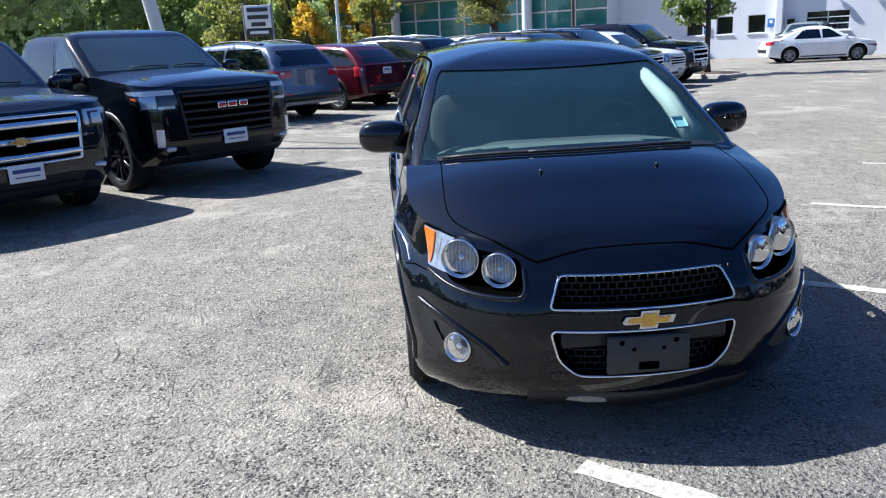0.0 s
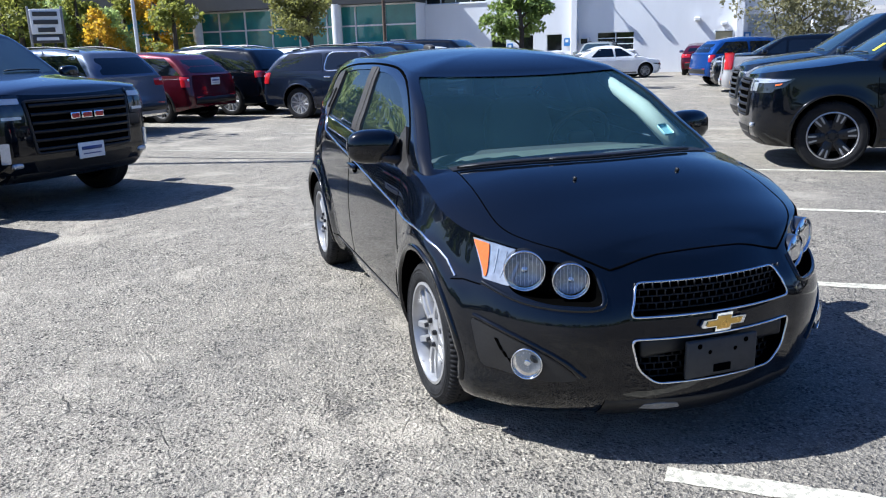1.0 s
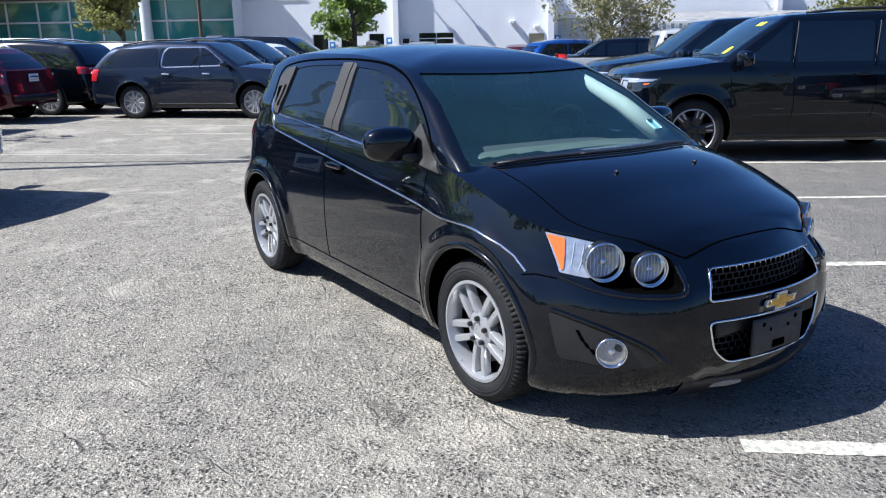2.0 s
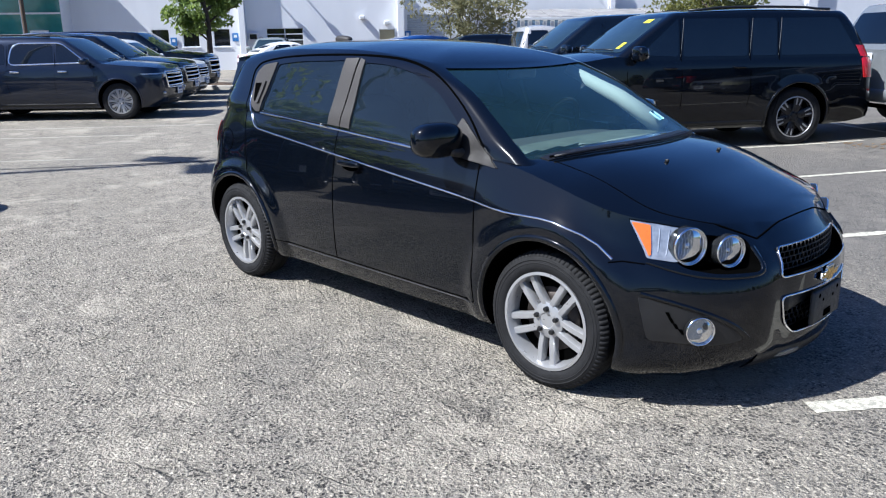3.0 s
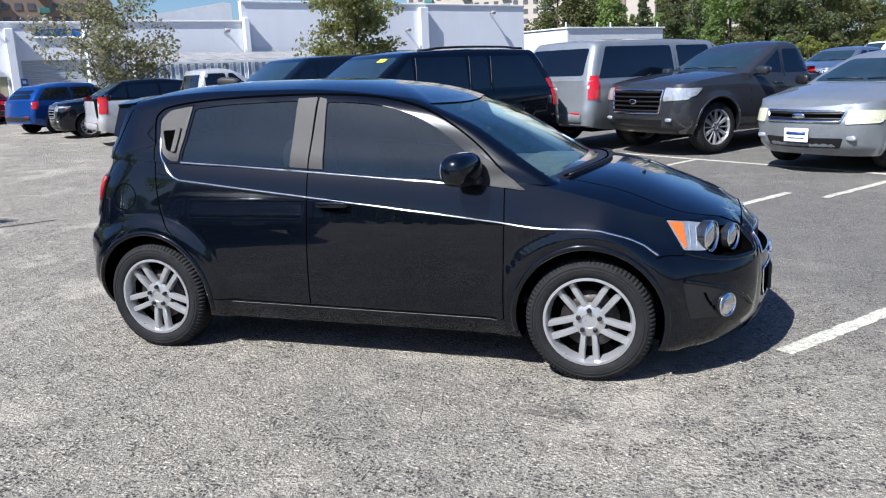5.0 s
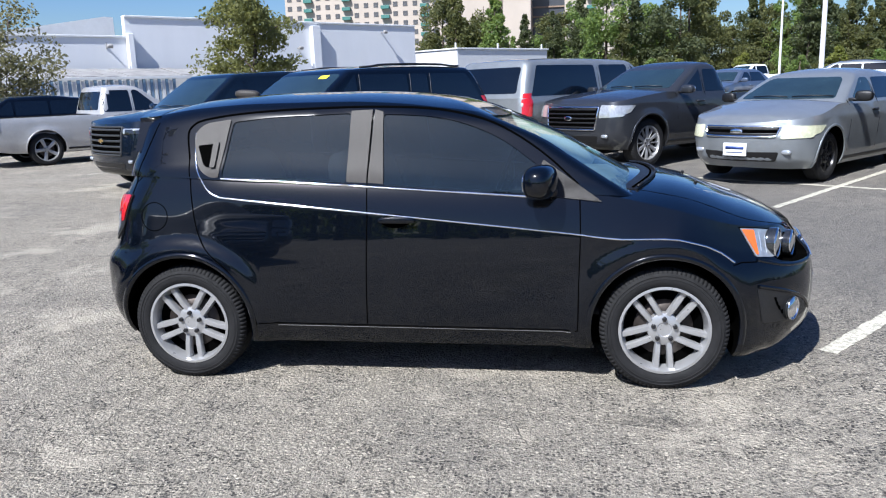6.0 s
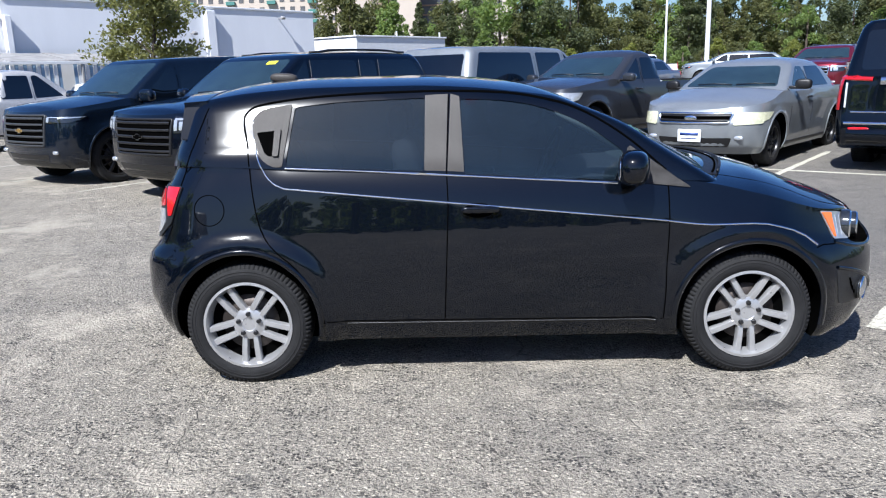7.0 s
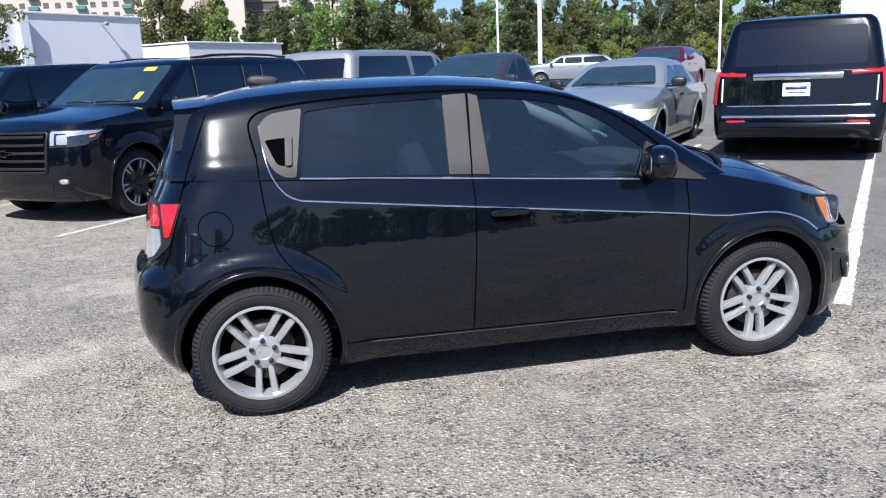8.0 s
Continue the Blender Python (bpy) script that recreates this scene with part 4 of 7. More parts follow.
        for a, b, top, foot, w, mat in ((1.716, 1.728, 0.780, 0.690, 0.006, "lamp_mirror"), (1.746, 1.756, 0.774, 0.680, 0.005, "lamp_mirror"), (1.770, 1.778, 0.774, 0.720, 0.004, "lamp_dark")):
            sk.strip("lens_flute", [(a, top), (b, foot)], side, w, M[mat], turn, out=0.007, step=0.02)
        sk.strip("wedge_rim", [(1.612, 0.816), (1.70, 0.803), (1.788, 0.783)], side, 0.005, M["gap"], turn, out=0.008, step=0.02)
        # fog lamp in its faded corner panel
        brow = [(1.700, 0.520), (1.82, 0.490), (1.918, 0.448), (1.985, 0.400), (2.018, 0.338)]
        panel = rounded(brow + [(1.955, 0.318), (1.736, 0.335)], [0.015, 0.05, 0.05, 0.04, 0.02, 0.03, 0.02])
        fog_panel = sk.patch("fog_panel", panel, side, M["fog_plastic"], car, out=0.003, step=0.025, label="faded grey plastic panel")
        sk.strip("bumper_crease", eased([(a + 0.006, b + 0.012) for a, b in brow], 2), side, 0.016, M["black_paint"], car, out=0.010)
        for k in range(4):
            a, b = 1.792 + 0.008 * k + 0.002 * k * k, 0.462 - 0.024 * k
            sk.patch("fog_slot", [(a, b), (a + 0.012, b + 0.001), (a + 0.020, b - 0.021), (a + 0.010, b - 0.022)], side, M["gap"], fog_panel, out=0.0055)
        at, nrm = sk.hit(1.898, 0.388, side)
        at += nrm * 0.011
        lamp_pod(car, at.x, abs(at.y), at.z, 0.056, 38, "fog_lamp", s, 0.22)
        ledge = [(s * 0.418, 0.70), (s * 0.420, 0.62), (s * 0.46, 0.600), (s * 0.60, 0.600), (s * 0.69, 0.615), (s * 0.76, 0.655)]
        sk.strip("lamp_ledge", eased(ledge), "F", 0.018, M["black_paint"], car, out=0.007, step=0.02)
        part("lamp_housing", pocket(lamp_hole, lamp_floor, s, None), M["gloss_black"], car)
        sk.strip("bumper_gap", [(1.576, 0.645), (1.62, 0.652), (1.70, 0.646)], side, 0.006, M["gap"], car, out=0.002)
        for (x, y, z, r), nm in zip(pods, ("headlamp", "headlamp")):
            lamp_pod(car, x, y, z, r, 24, nm, s)
    # bonnet lines
    for s in (-1, 1):
        edge = [(1.06, s * 0.668), (1.12, s * 0.645), (1.4, s * 0.662), (1.60, s * 0.668), (1.70, s * 0.645), (1.80, s * 0.58), (1.88, s * 0.50), (1.945, s * 0.415), (1.972, s * 0.372)]
        sk.strip("bonnet_gap", eased(edge, 2), "T", 0.006, M["gap"], car, out=0.001)
        nz, nn = sk.hit(1.48, s * 0.25, "T")
        part("washer_nozzle", blob_bm(0.020, 0.014, 0.016, 0.7, nz + nn * 0.006), M["trim_black"], car)
    sk.strip("bonnet_gap", [(1.982 - 0.010 * (y / 0.372) ** 2, y) for y in np.linspace(-0.372, 0.372, 13)], "T", 0.006, M["gap"], car, out=0.002)
    # grille mesh, frames and badge
    def ring(poly, w, name, mat, depth=0.012):
        pts = dense(poly, 0.03)
        line = []
        for u, v in pts:
            at, nrm = sk.hit(u * 1.004, v, "F")
            line.append(at + Vector((0.004, 0, 0)))
        return link_mesh(name, *tube(line, w, 8, True), M[mat], car)
    ring(upper, 0.0046, "grille_frame", "chrome")
    ring(lower, 0.0048, "grille_frame", "chrome")
    bars = []
    for k, z in enumerate(np.arange(0.580, 0.660, 0.026)):
        bars.append(tube([(2.075 - 0.055 * (y / 0.345) ** 2, y, z) for y in np.linspace(-0.33, 0.33, 14)], 0.0035, 5))
        for i, y in enumerate(np.arange(-0.32, 0.321, 0.032)):
            yy = y + (0.016 if k % 2 else 0.0)
            bars.append(tube([(2.075 - 0.055 * (yy / 0.345) ** 2, yy, z), (2.075 - 0.055 * (yy / 0.345) ** 2, yy, z + 0.026)], 0.0035, 5))
    link_mesh("grille_mesh", *joined(*bars), M["trim_black"], car)
    bars = []
    for k, z in enumerate(np.arange(0.325, 0.44, 0.026)):
        bars.append(tube([(2.085 - 0.055 * (y / 0.345) ** 2, y, z) for y in np.linspace(-0.29, 0.29, 12)], 0.004, 5))
        for y in np.arange(-0.28, 0.281, 0.034):
            yy = y + (0.017 if k % 2 else 0.0)
            bars.append(tube([(2.085 - 0.055 * (yy / 0.345) ** 2, yy, z), (2.085 - 0.055 * (yy / 0.345) ** 2, yy, z + 0.026)], 0.004, 5))
    link_mesh("grille_mesh", *joined(*bars), M["trim_black"], car)
    part("grille_bar", box_bm(0.05, 0.62, 0.07, 0.015, (2.075, 0, 0.455)), M["trim_black"], car)
    bowtie(car, 2.138, 0.533, 0.195)
    pb = part("plate_bracket", box_bm(0.022, 0.305, 0.145, 0.008, (2.140, 0, 0.402)), M["grey_plastic"], car, "empty dark grey number plate bracket")
    part("bracket_slot", box_bm(0.006, 0.075, 0.030, 0.004, (2.152, 0.0, 0.360)), M["gap"], pb)
    for y in (-0.10, 0.10):
        part("bracket_hole", blob_bm(0.006, 0.020, 0.020, 1.0, (2.151, y, 0.452)), M["gap"], pb)
        part("bracket_hole", blob_bm(0.006, 0.016, 0.016, 1.0, (2.151, y * 0.55, 0.425)), M["gap"], pb)
    # front lip, splash guards and underside
    sk.strip("front_valance", [(y, 0.205 + 0.02 * (abs(y) / 0.7) ** 2) for y in np.linspace(-0.42, 0.42, 15)], "F", 0.085, M["trim_black"], car, out=0.006)
    scuff = [(-0.285, 0.207), (-0.20, 0.200), (-0.135, 0.206), (-0.150, 0.226), (-0.21, 0.232), (-0.27, 0.228)]
    sk.patch("scuff", rounded(scuff, 0.01), "F", M["scraped"], car, out=0.008, step=0.02)
    # near-black box, the shade under the car painted in
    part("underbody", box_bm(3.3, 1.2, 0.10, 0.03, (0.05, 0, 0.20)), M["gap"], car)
    # roof spoiler and aerial cap
    sp_rows = []
    for f in (0, 0.33, 0.66, 1.0):
        row = []
        for i in range(13):
            y = -0.60 + 1.20 * i / 12
            x = -1.44 - f * (0.175 - 0.055 * (y / 0.60) ** 2)
            z = g["roof"](x) + 0.052 * (1 - (abs(y) / 0.62) ** 2.6) - 0.004 + 0.012 * f
            row.append((x, y, z))
        sp_rows.append(row)
    for f in (1.0, 0.5, 0.0):
        row = []
        for i in range(13):
            y = -0.60 + 1.20 * i / 12
            x = -1.44 - f * (0.170 - 0.055 * (y / 0.60) ** 2)
            z = g["roof"](x) + 0.052 * (1 - (abs(y) / 0.62) ** 2.6) - 0.035 - 0.03 * (1 - f)
            row.append((x, y, z))
        sp_rows.append(row)
    bm = bmesh.new()
    grid = [[bm.verts.new(c) for c in row] for row in sp_rows]
    for j in range(len(grid)):
        a, b = grid[j], grid[(j + 1) % len(grid)]
        for i in range(12):
            bm.faces.new((a[i], a[i + 1], b[i + 1], b[i]))
    for i in (0, 12):
        bm.faces.new([r[i] for r in grid])
    bmesh.ops.recalc_face_normals(bm, faces=bm.faces)
    spoiler = sharp(part("roof_spoiler", bm, M["black_paint"], car), 50)
    for s in (-1, 1):
        fin = prism(rounded([(-1.43, 1.405), (-1.560, 1.402), (-1.578, 1.238), (-1.46, 1.225)], 0.012), "y", -0.09, 0.0)
        for v in fin.verts:
            v.co.y = s * (v.co.y + 0.662 - 0.36 * (v.co.z - 1.235))
        bmesh.ops.recalc_face_normals(fin, faces=fin.faces)
        bmesh.ops.bevel(fin, geom=fin.edges[:], offset=0.006, segments=2, affect="EDGES")
        sharp(part("spoiler_fin", fin, M["black_paint"], spoiler), 40)
    part("aerial_cap", blob_bm(0.16, 0.065, 0.055, 0.75, (-1.17, 0.0, 1.528), (0, 4, 0)), M["faded_plastic"], car, "faded grey fin-shaped aerial cap")
    # mirrors
    for s in (-1, 1):
        mb = blob_bm(0.15, 0.26, 0.165, 0.72, (0.655, s * 0.90, 1.07), (0, 0, s * 14))
        wm = part("wing_mirror", mb, M["black_paint"], car)
        part("mirror_glass", blob_bm(0.012, 0.185, 0.105, 0.7, (0.594, s * 0.90, 1.07), (0, 0, s * 14)), M["mirror"], wm)
        part("mirror_arm", box_bm(0.075, 0.16, 0.045, 0.02, (0.70, s * 0.80, 1.005), turn=(s * 14, 0, 0)), M["faded_plastic"], wm)
    # wipers and cowl
    lip = [(1.285 - 0.36 * y * y, y) for y in np.linspace(-0.66, 0.66, 15)]
    sk.patch("cowl", lip + [(1.20 - 0.36 * y * y, y) for y in np.linspace(0.66, -0.66, 15)], "T", M["trim_black"], car, out=0.004)
    for y0, y1 in ((-0.635, 0.05), (-0.26, 0.515)):
        arm, blade = [], []
        for y in np.linspace(y0, y1, 9):
            at, nrm = all_skin.hit(1.272 - 0.36 * y * y, y, "T")
            arm.append(at + Vector((0.012, 0, 0.013)))
            blade.append(at + Vector((-0.014, 0, 0.008)))
        w = link_mesh("wiper", *tube(arm, 0.007, 6), M["trim_black"], car)
        link_mesh("wiper_blade", *tube(blade, 0.006, 6), M["gap"], w)
    # inspection sticker, inside the glass
    ck.patch("sticker", rounded([(0.515, 1.075), (0.585, 1.075), (0.580, 1.118), (0.515, 1.118)], 0.01), "F", M["sticker"], car, out=-0.012, skirt=0.001)
    # interior
    part("dashboard", blob_bm(0.72, 1.36, 0.30, 0.5, (0.80, 0, 0.86)), M["dash"], car)
    part("dash_top", blob_bm(0.34, 1.16, 0.05, 0.5, (0.92, 0, 0.990)), M["sunlit_dash"], car, "dashboard top with sunlight put into its paler colour")
    for y in (-0.36, 0.36):
        seat = part("seat", blob_bm(0.52, 0.50, 0.20, 0.5, (-0.10, y, 0.52)), M["seat_cloth"], car)
        part("seat_back", blob_bm(0.16, 0.48, 0.66, 0.55, (-0.40, y, 0.88), (0, -14, 0)), M["seat_cloth"], seat)
        part("headrest", blob_bm(0.10, 0.26, 0.18, 0.6, (-0.50, y, 1.28)), M["seat_cloth"], seat)
    # only the left pillar gets trim, its pale colour standing in for sun
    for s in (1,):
        link_mesh("pillar_trim", *tube([(0.95, s * 0.625, 1.02), (0.68, s * 0.590, 1.18), (0.34, s * 0.535, 1.34)], [0.055, 0.048, 0.032], 8), M["sunlit_trim"], car)
    rs = part("rear_seat", blob_bm(0.50, 1.25, 0.20, 0.5, (-0.95, 0, 0.55)), M["seat_cloth"], car)
    part("seat_back", blob_bm(0.18, 1.25, 0.62, 0.5, (-1.22, 0, 0.88), (0, -16, 0)), M["seat_cloth"], rs)
    part("parcel_shelf", box_bm(0.34, 1.1, 0.03, 0.01, (-1.38, 0, 1.08)), M["seat_cloth"], car)
    part("cabin_floor", box_bm(2.6, 1.35, 0.05, 0.02, (-0.3, 0, 0.36)), M["seat_cloth"], car)
    sw = [(0.40 + 0.07 * math.sin(2 * math.pi * i / 28), 0.36 + 0.18 * math.cos(2 * math.pi * i / 28), 1.0 + 0.17 * math.sin(2 * math.pi * i / 28)) for i in range(28)]
    wheel = link_mesh("steering_wheel", *tube(sw, 0.016, 8, True), M["trim_black"], car)
    part("wheel_boss", blob_bm(0.06, 0.17, 0.13, 0.6, (0.42, 0.36, 0.99)), M["trim_black"], wheel)
    part("wheel_spoke", box_bm(0.02, 0.34, 0.03, 0.01, (0.41, 0.36, 0.99)), M["trim_black"], wheel)
    part("rear_view_mirror", blob_bm(0.03, 0.24, 0.06, 0.5, (0.42, 0, 1.335)), M["trim_black"], car)
    add_wheels(car, p)
    return park(car, 0, 0, 0, 0.0)


build_hatchback()


# ---- ground ----
def asphalt():
    """Old worn asphalt: pale chips of two sizes in a brown-grey binder, sandy patches, tar stains and fine cracks."""
    p = Mat("asphalt", (0.2, 0.2, 0.2), 0.9)
    def chips(scale):
        v = p.voronoi(scale, out="Color")
        tone = p.t.nodes.new("ShaderNodeSeparateColor")
        p.t.links.new(v, tone.inputs[0])
        return tone.outputs[0], tone.outputs[1], p.voronoi(scale)
    fine, fine_g, fine_d = chips(125.0)
    big, big_g, big_d = chips(50.0)
    binder = p.mix(p.noise(30.0, 6.0, 0.75, 0.3, 0.7), (0.110, 0.098, 0.081), (0.315, 0.284, 0.232))
    stone = p.mix(fine, (0.22, 0.198, 0.160), (0.49, 0.442, 0.356))
    grey = p.mix(p.span(fine_d, 0.32, 0.58), stone, binder)
    large = p.mix(big_g, (0.24, 0.216, 0.175), (0.53, 0.478, 0.384))
    grey = p.mix(p.math("MULTIPLY", p.span(big, 0.40, 0.46), p.span(big_d, 0.50, 0.34)), grey, large)
    pit, pit_g, pit_d = chips(66.0)
    pits = p.math("MULTIPLY", p.span(pit, 0.55, 0.49), p.span(pit_d, 0.58, 0.40))
    pits = p.math("MULTIPLY", pits, p.noise(7.0, 5.0, 0.7, 0.42, 0.54))
    grey = p.mix(p.math("MULTIPLY", pits, p.noise(1.3, 5.0, 0.65, 0.32, 0.52)), grey, (0.034, 0.030, 0.026))
    pale = p.noise(0.9, 9.0, 0.72, 0.53, 0.61)
    grey = p.mix(p.math("MULTIPLY", pale, 0.60), grey, (0.475, 0.424, 0.342))
    streak = p.noise(0.5, 6.0, 0.65, 0.52, 0.70, (0.35, 2.2, 1.0))
    grey = p.mix(p.math("MULTIPLY", streak, 0.30), grey, (0.45, 0.402, 0.326))
    stain = p.noise(0.33, 7.0, 0.66, 0.54, 0.70)
    grey = p.mix(p.math("MULTIPLY", stain, 0.42), grey, (0.105, 0.100, 0.094))
    spots = p.noise(3.1, 3.0, 0.6, 0.64, 0.72)
    grey = p.mix(p.math("MULTIPLY", spots, 0.40), grey, (0.09, 0.086, 0.08))
    crack = p.span(p.voronoi(0.8, "DISTANCE_TO_EDGE", vec=p.warp(4.5, 0.22)), 0.0, 0.007, 1.0, 0.0)
    crack = p.math("MULTIPLY", crack, p.noise(1.1, 5.0, 0.7, 0.44, 0.58))
    crazed = p.span(p.voronoi(3.0, "DISTANCE_TO_EDGE", vec=p.warp(6.0, 0.16)), 0.0, 0.015, 1.0, 0.0)
    crack = p.math("MAXIMUM", crack, p.math("MULTIPLY", crazed, p.noise(1.9, 6.0, 0.75, 0.53, 0.62)))
    grey = p.mix(p.math("MULTIPLY", crack, 0.55), grey, (0.035, 0.033, 0.03))
    lay = p.t.nodes.new("ShaderNodeVectorMath")
    lay.operation = "DOT_PRODUCT"
    lay.inputs[1].default_value = (0.75, 0.66, 0.0)
    p.t.links.new(p.warp(0.8, 1.6), lay.inputs[0])
    newer = p.span(lay.outputs["Value"], 2.1, 4.0)
    grey = p.mix(p.math("MULTIPLY", newer, 0.68), grey, (0.105, 0.100, 0.094))
    for x, y, rx, ry in ((1.23, -1.20, 0.26, 0.09), (-1.53, -1.22, 0.10, 0.06), (0.35, -2.15, 0.16, 0.10), (2.75, -2.6, 0.20, 0.12)):
        mp = p.t.nodes.new("ShaderNodeMapping")
        mp.inputs["Location"].default_value = (-x / rx, -y / ry, 0.0)
        mp.inputs["Scale"].default_value = (1 / rx, 1 / ry, 1.0)
        p.t.links.new(p.warp(9.0, 0.10), mp.inputs["Vector"])
        ln = p.t.nodes.new("ShaderNodeVectorMath")
        ln.operation = "LENGTH"
        p.t.links.new(mp.outputs[0], ln.inputs[0])
        oil = p.math("MULTIPLY", p.span(ln.outputs["Value"], 1.15, 0.45), p.noise(22.0, 6.0, 0.8, 0.42, 0.60))
        grey = p.mix(p.math("MULTIPLY", oil, 0.75), grey, (0.060, 0.054, 0.047))
    p.color(grey)
    high = p.math("ADD", p.math("ADD", p.span(fine_d, 0.0, 0.6, 0.6, 0.0), p.span(big_d, 0.0, 0.55, 1.0, 0.0)), p.noise(38.0, 5.0, 0.7))
    p.bump(p.math("SUBTRACT", high, p.math("ADD", p.math("MULTIPLY", crack, 1.3), p.math("MULTIPLY", pits, 1.2))), 1.0, 0.009)
    return p.m


M["asphalt"] = asphalt()


def build_ground():
    ax = sorted(set([round(-30 + 0.5 * i, 2) for i in range(121)] + [-900, -400, -200, -120, -80, -55, -40, 40, 55, 80, 120, 200, 400, 900]))
    verts = [(x, y, ground_z(x, y)) for y in ax for x in ax]
    n = len(ax)
    faces = [(j * n + i, j * n + i + 1, (j + 1) * n + i + 1, (j + 1) * n + i) for j in range(n - 1) for i in range(n - 1)]
    ob = link_mesh("ground", verts, faces, M["asphalt"])
    tagged(ob, "weathered grey asphalt car park with cracks and pale patches", "ground", kind="structure")


build_ground()


def auto(name, label, mat, L, W, H, wb, fo, R, kind="suv", hood=1.0, cowl=1.13, belt=1.08, clear=0.24, cowl_x=None, roof_f=None, roof_r=None, base_r=None, glass_r=None, splits=(), tumble=0.17, rake=0.0, wheel=("slot", 6, "rim"), grille="bars", bars=4, bar_mat="chrome", lamp="box", lamp_mat="white_lens", badge=None, tail="tall", plate=None, cladding=False, cab_r=None, chrome_line=False, chrome_loop=False, pillars=False, rails=False, handles="paint", mirror="paint", corner=(0.34, 0.30, 0.09), nose=0.10, seats=False, glass_front="tint_clear", rear_bar=False, frame_mat=None, pillar=0.035, category="car"):
    """A road vehicle from its main sizes: length, width, height, wheelbase, front overhang and tyre radius."""
    xa, w = wb / 2, W / 2
    f, r = xa + fo, xa + fo - L
    bx = cowl_x if cowl_x is not None else xa - 0.32
    rf = roof_f if roof_f is not None else bx - 0.75
    cr = cab_r if cab_r is not None else r + 0.10
    br = base_r if base_r is not None else cr
    if kind == "suv" and H < 1.85 and not rake:
        rake, tumble = 0.07, tumble + 0.03
        roof_r = roof_r if roof_r is not None else br + 0.46
    rr = roof_r if roof_r is not None else br + 0.22
    paint_mat = M[mat]
    shoulder = [(r - 0.05, belt + 0.01), (br, belt + (0.05 if rake else 0.02)), (bx - 0.4, belt), (bx + 0.02, cowl), (xa + 0.1, 0.5 * (cowl + hood) + 0.012), (f - 0.22, hood), (f, hood - 0.05)]
    if kind == "pickup":
        shoulder = [(r - 0.05, belt), (cr, belt), (bx - 0.4, belt), (bx + 0.02, cowl), (xa + 0.1, 0.5 * (cowl + hood) + 0.012), (f - 0.22, hood), (f, hood - 0.05)]
    p = {
        "front": curve([(clear, f - 0.14), (clear + 0.14, f - 0.03), (0.58, f), (hood - 0.16, f - 0.02), (hood - 0.04, f - nose * 0.6), (hood + 0.1, f - nose)]),
        "rear": curve([(clear, r + 0.10), (clear + 0.14, r + 0.01), (0.6, r), (0.78, r + 0.03), (belt, r + (0.07 if kind != "pickup" else 0.04))]),
        "wide": curve([(clear, w - 0.09), (clear + 0.10, w - 0.045), (0.58, w - 0.01), (0.80, w), (belt - 0.08, w - 0.015), (belt + 0.05, w - 0.05)]),
        "sill": curve([(r, clear + 0.14), (r + 0.5, clear + 0.04), (-xa, clear), (xa, clear), (f - 0.3, clear), (f, clear + 0.03)]),
        "shoulder": curve(shoulder),
        "crown": curve([(r, 0.02), (bx - 0.3, 0.03), (bx + 0.1, 0.06), (xa, 0.075), (f - 0.2, 0.05), (f, 0.0)]),
        "corner_f": corner, "round_f": 1.05, "corner_r": (0.20, 0.20, 0.05), "round_r": 0.9,
        "spine_f": 0.2, "spine_r": 0.3,
        "axles": (xa, -xa), "arch": R + 0.055, "arch_z": R + 0.012, "track": w - 0.155,
        "wheel": (f"{wheel[0]}{wheel[1]}{wheel[2]}{R}", R, 0.25 if R > 0.36 else 0.21, R * (0.70 if R > 0.38 else 0.66), wheel[1], wheel[0], M[wheel[2]]),
        "flare": arch_flare((xa, -xa), R, R + 0.17, 0.020, 0.09),
        "cabin": {
            "base_f": bx + 0.16, "roof_f": rf, "screen": curve([(0, 0), (0.5, 0.48), (1, 1)]),
            "base_r": br, "roof_r": rr, "tail": curve([(0, 0), (0.5, 0.42), (1, 1)]),
            "wide": curve([(0, w - 0.055), (0.4, w - 0.055 - tumble * 0.38), (0.8, w - 0.055 - tumble * 0.82), (0.93, w - 0.06 - tumble * 1.05), (1, w - 0.08 - tumble * 1.35)]),
            "corner_f": (0.14, 0.14), "corner_r": (0.14, 0.16), "bow_f": 0.15, "bow_r": 0.06,
            "roof": curve([(r, H - 0.07 - rake), (rr, H - 0.06 - rake), (0.5 * (rf + rr), H - 0.035), (rf, H - 0.075), (bx, H - 0.20)]),
            "crown": 0.035, "lift": 0.2,
        },
    }
    car, body, whole, cme = shell(p, name, label, category, paint_mat)
    if kind == "pickup":
        me = body.data
        bm = bmesh.new()
        bm.from_mesh(me)
        box = prism([(r + 0.07, -w + 0.14), (cr - 0.10, -w + 0.14), (cr - 0.10, w - 0.14), (r + 0.07, w - 0.14)], "z", belt - 0.42, belt + 0.3)
        got = carve(bm, [box], paint_mat, M["trim_black"])
        got.polygons.foreach_set("use_smooth", [True] * len(got.polygons))
        got.set_sharp_from_angle(angle=radians(38))
        body.data = got
    cab = new("cab" if kind == "pickup" else "roof", cme)
    cab.parent = car
    sk, ck, al = Skin(whole), Skin(cme), Skin(whole, cme)
    g = p["cabin"]
    sh = p["shoulder"]
    # side windows between slanted ends
    zt = H - 0.145 - rake * 0.4
    def fr(z):
        v = (z - sh(bx)) / (g["roof"](rf) - sh(bx))
        return bx + 0.16 + (rf - bx - 0.16) * v - 0.15 * (1 - 0.75 * v) - 0.14 * (1 - 0.3 * v)
    def re(z):
        v = (z - sh(br)) / (g["roof"](rr) - sh(br))
        return br + (rr - br) * (0.42 * 2 * v * (1 - v) + v * v) + 0.06 + 0.14
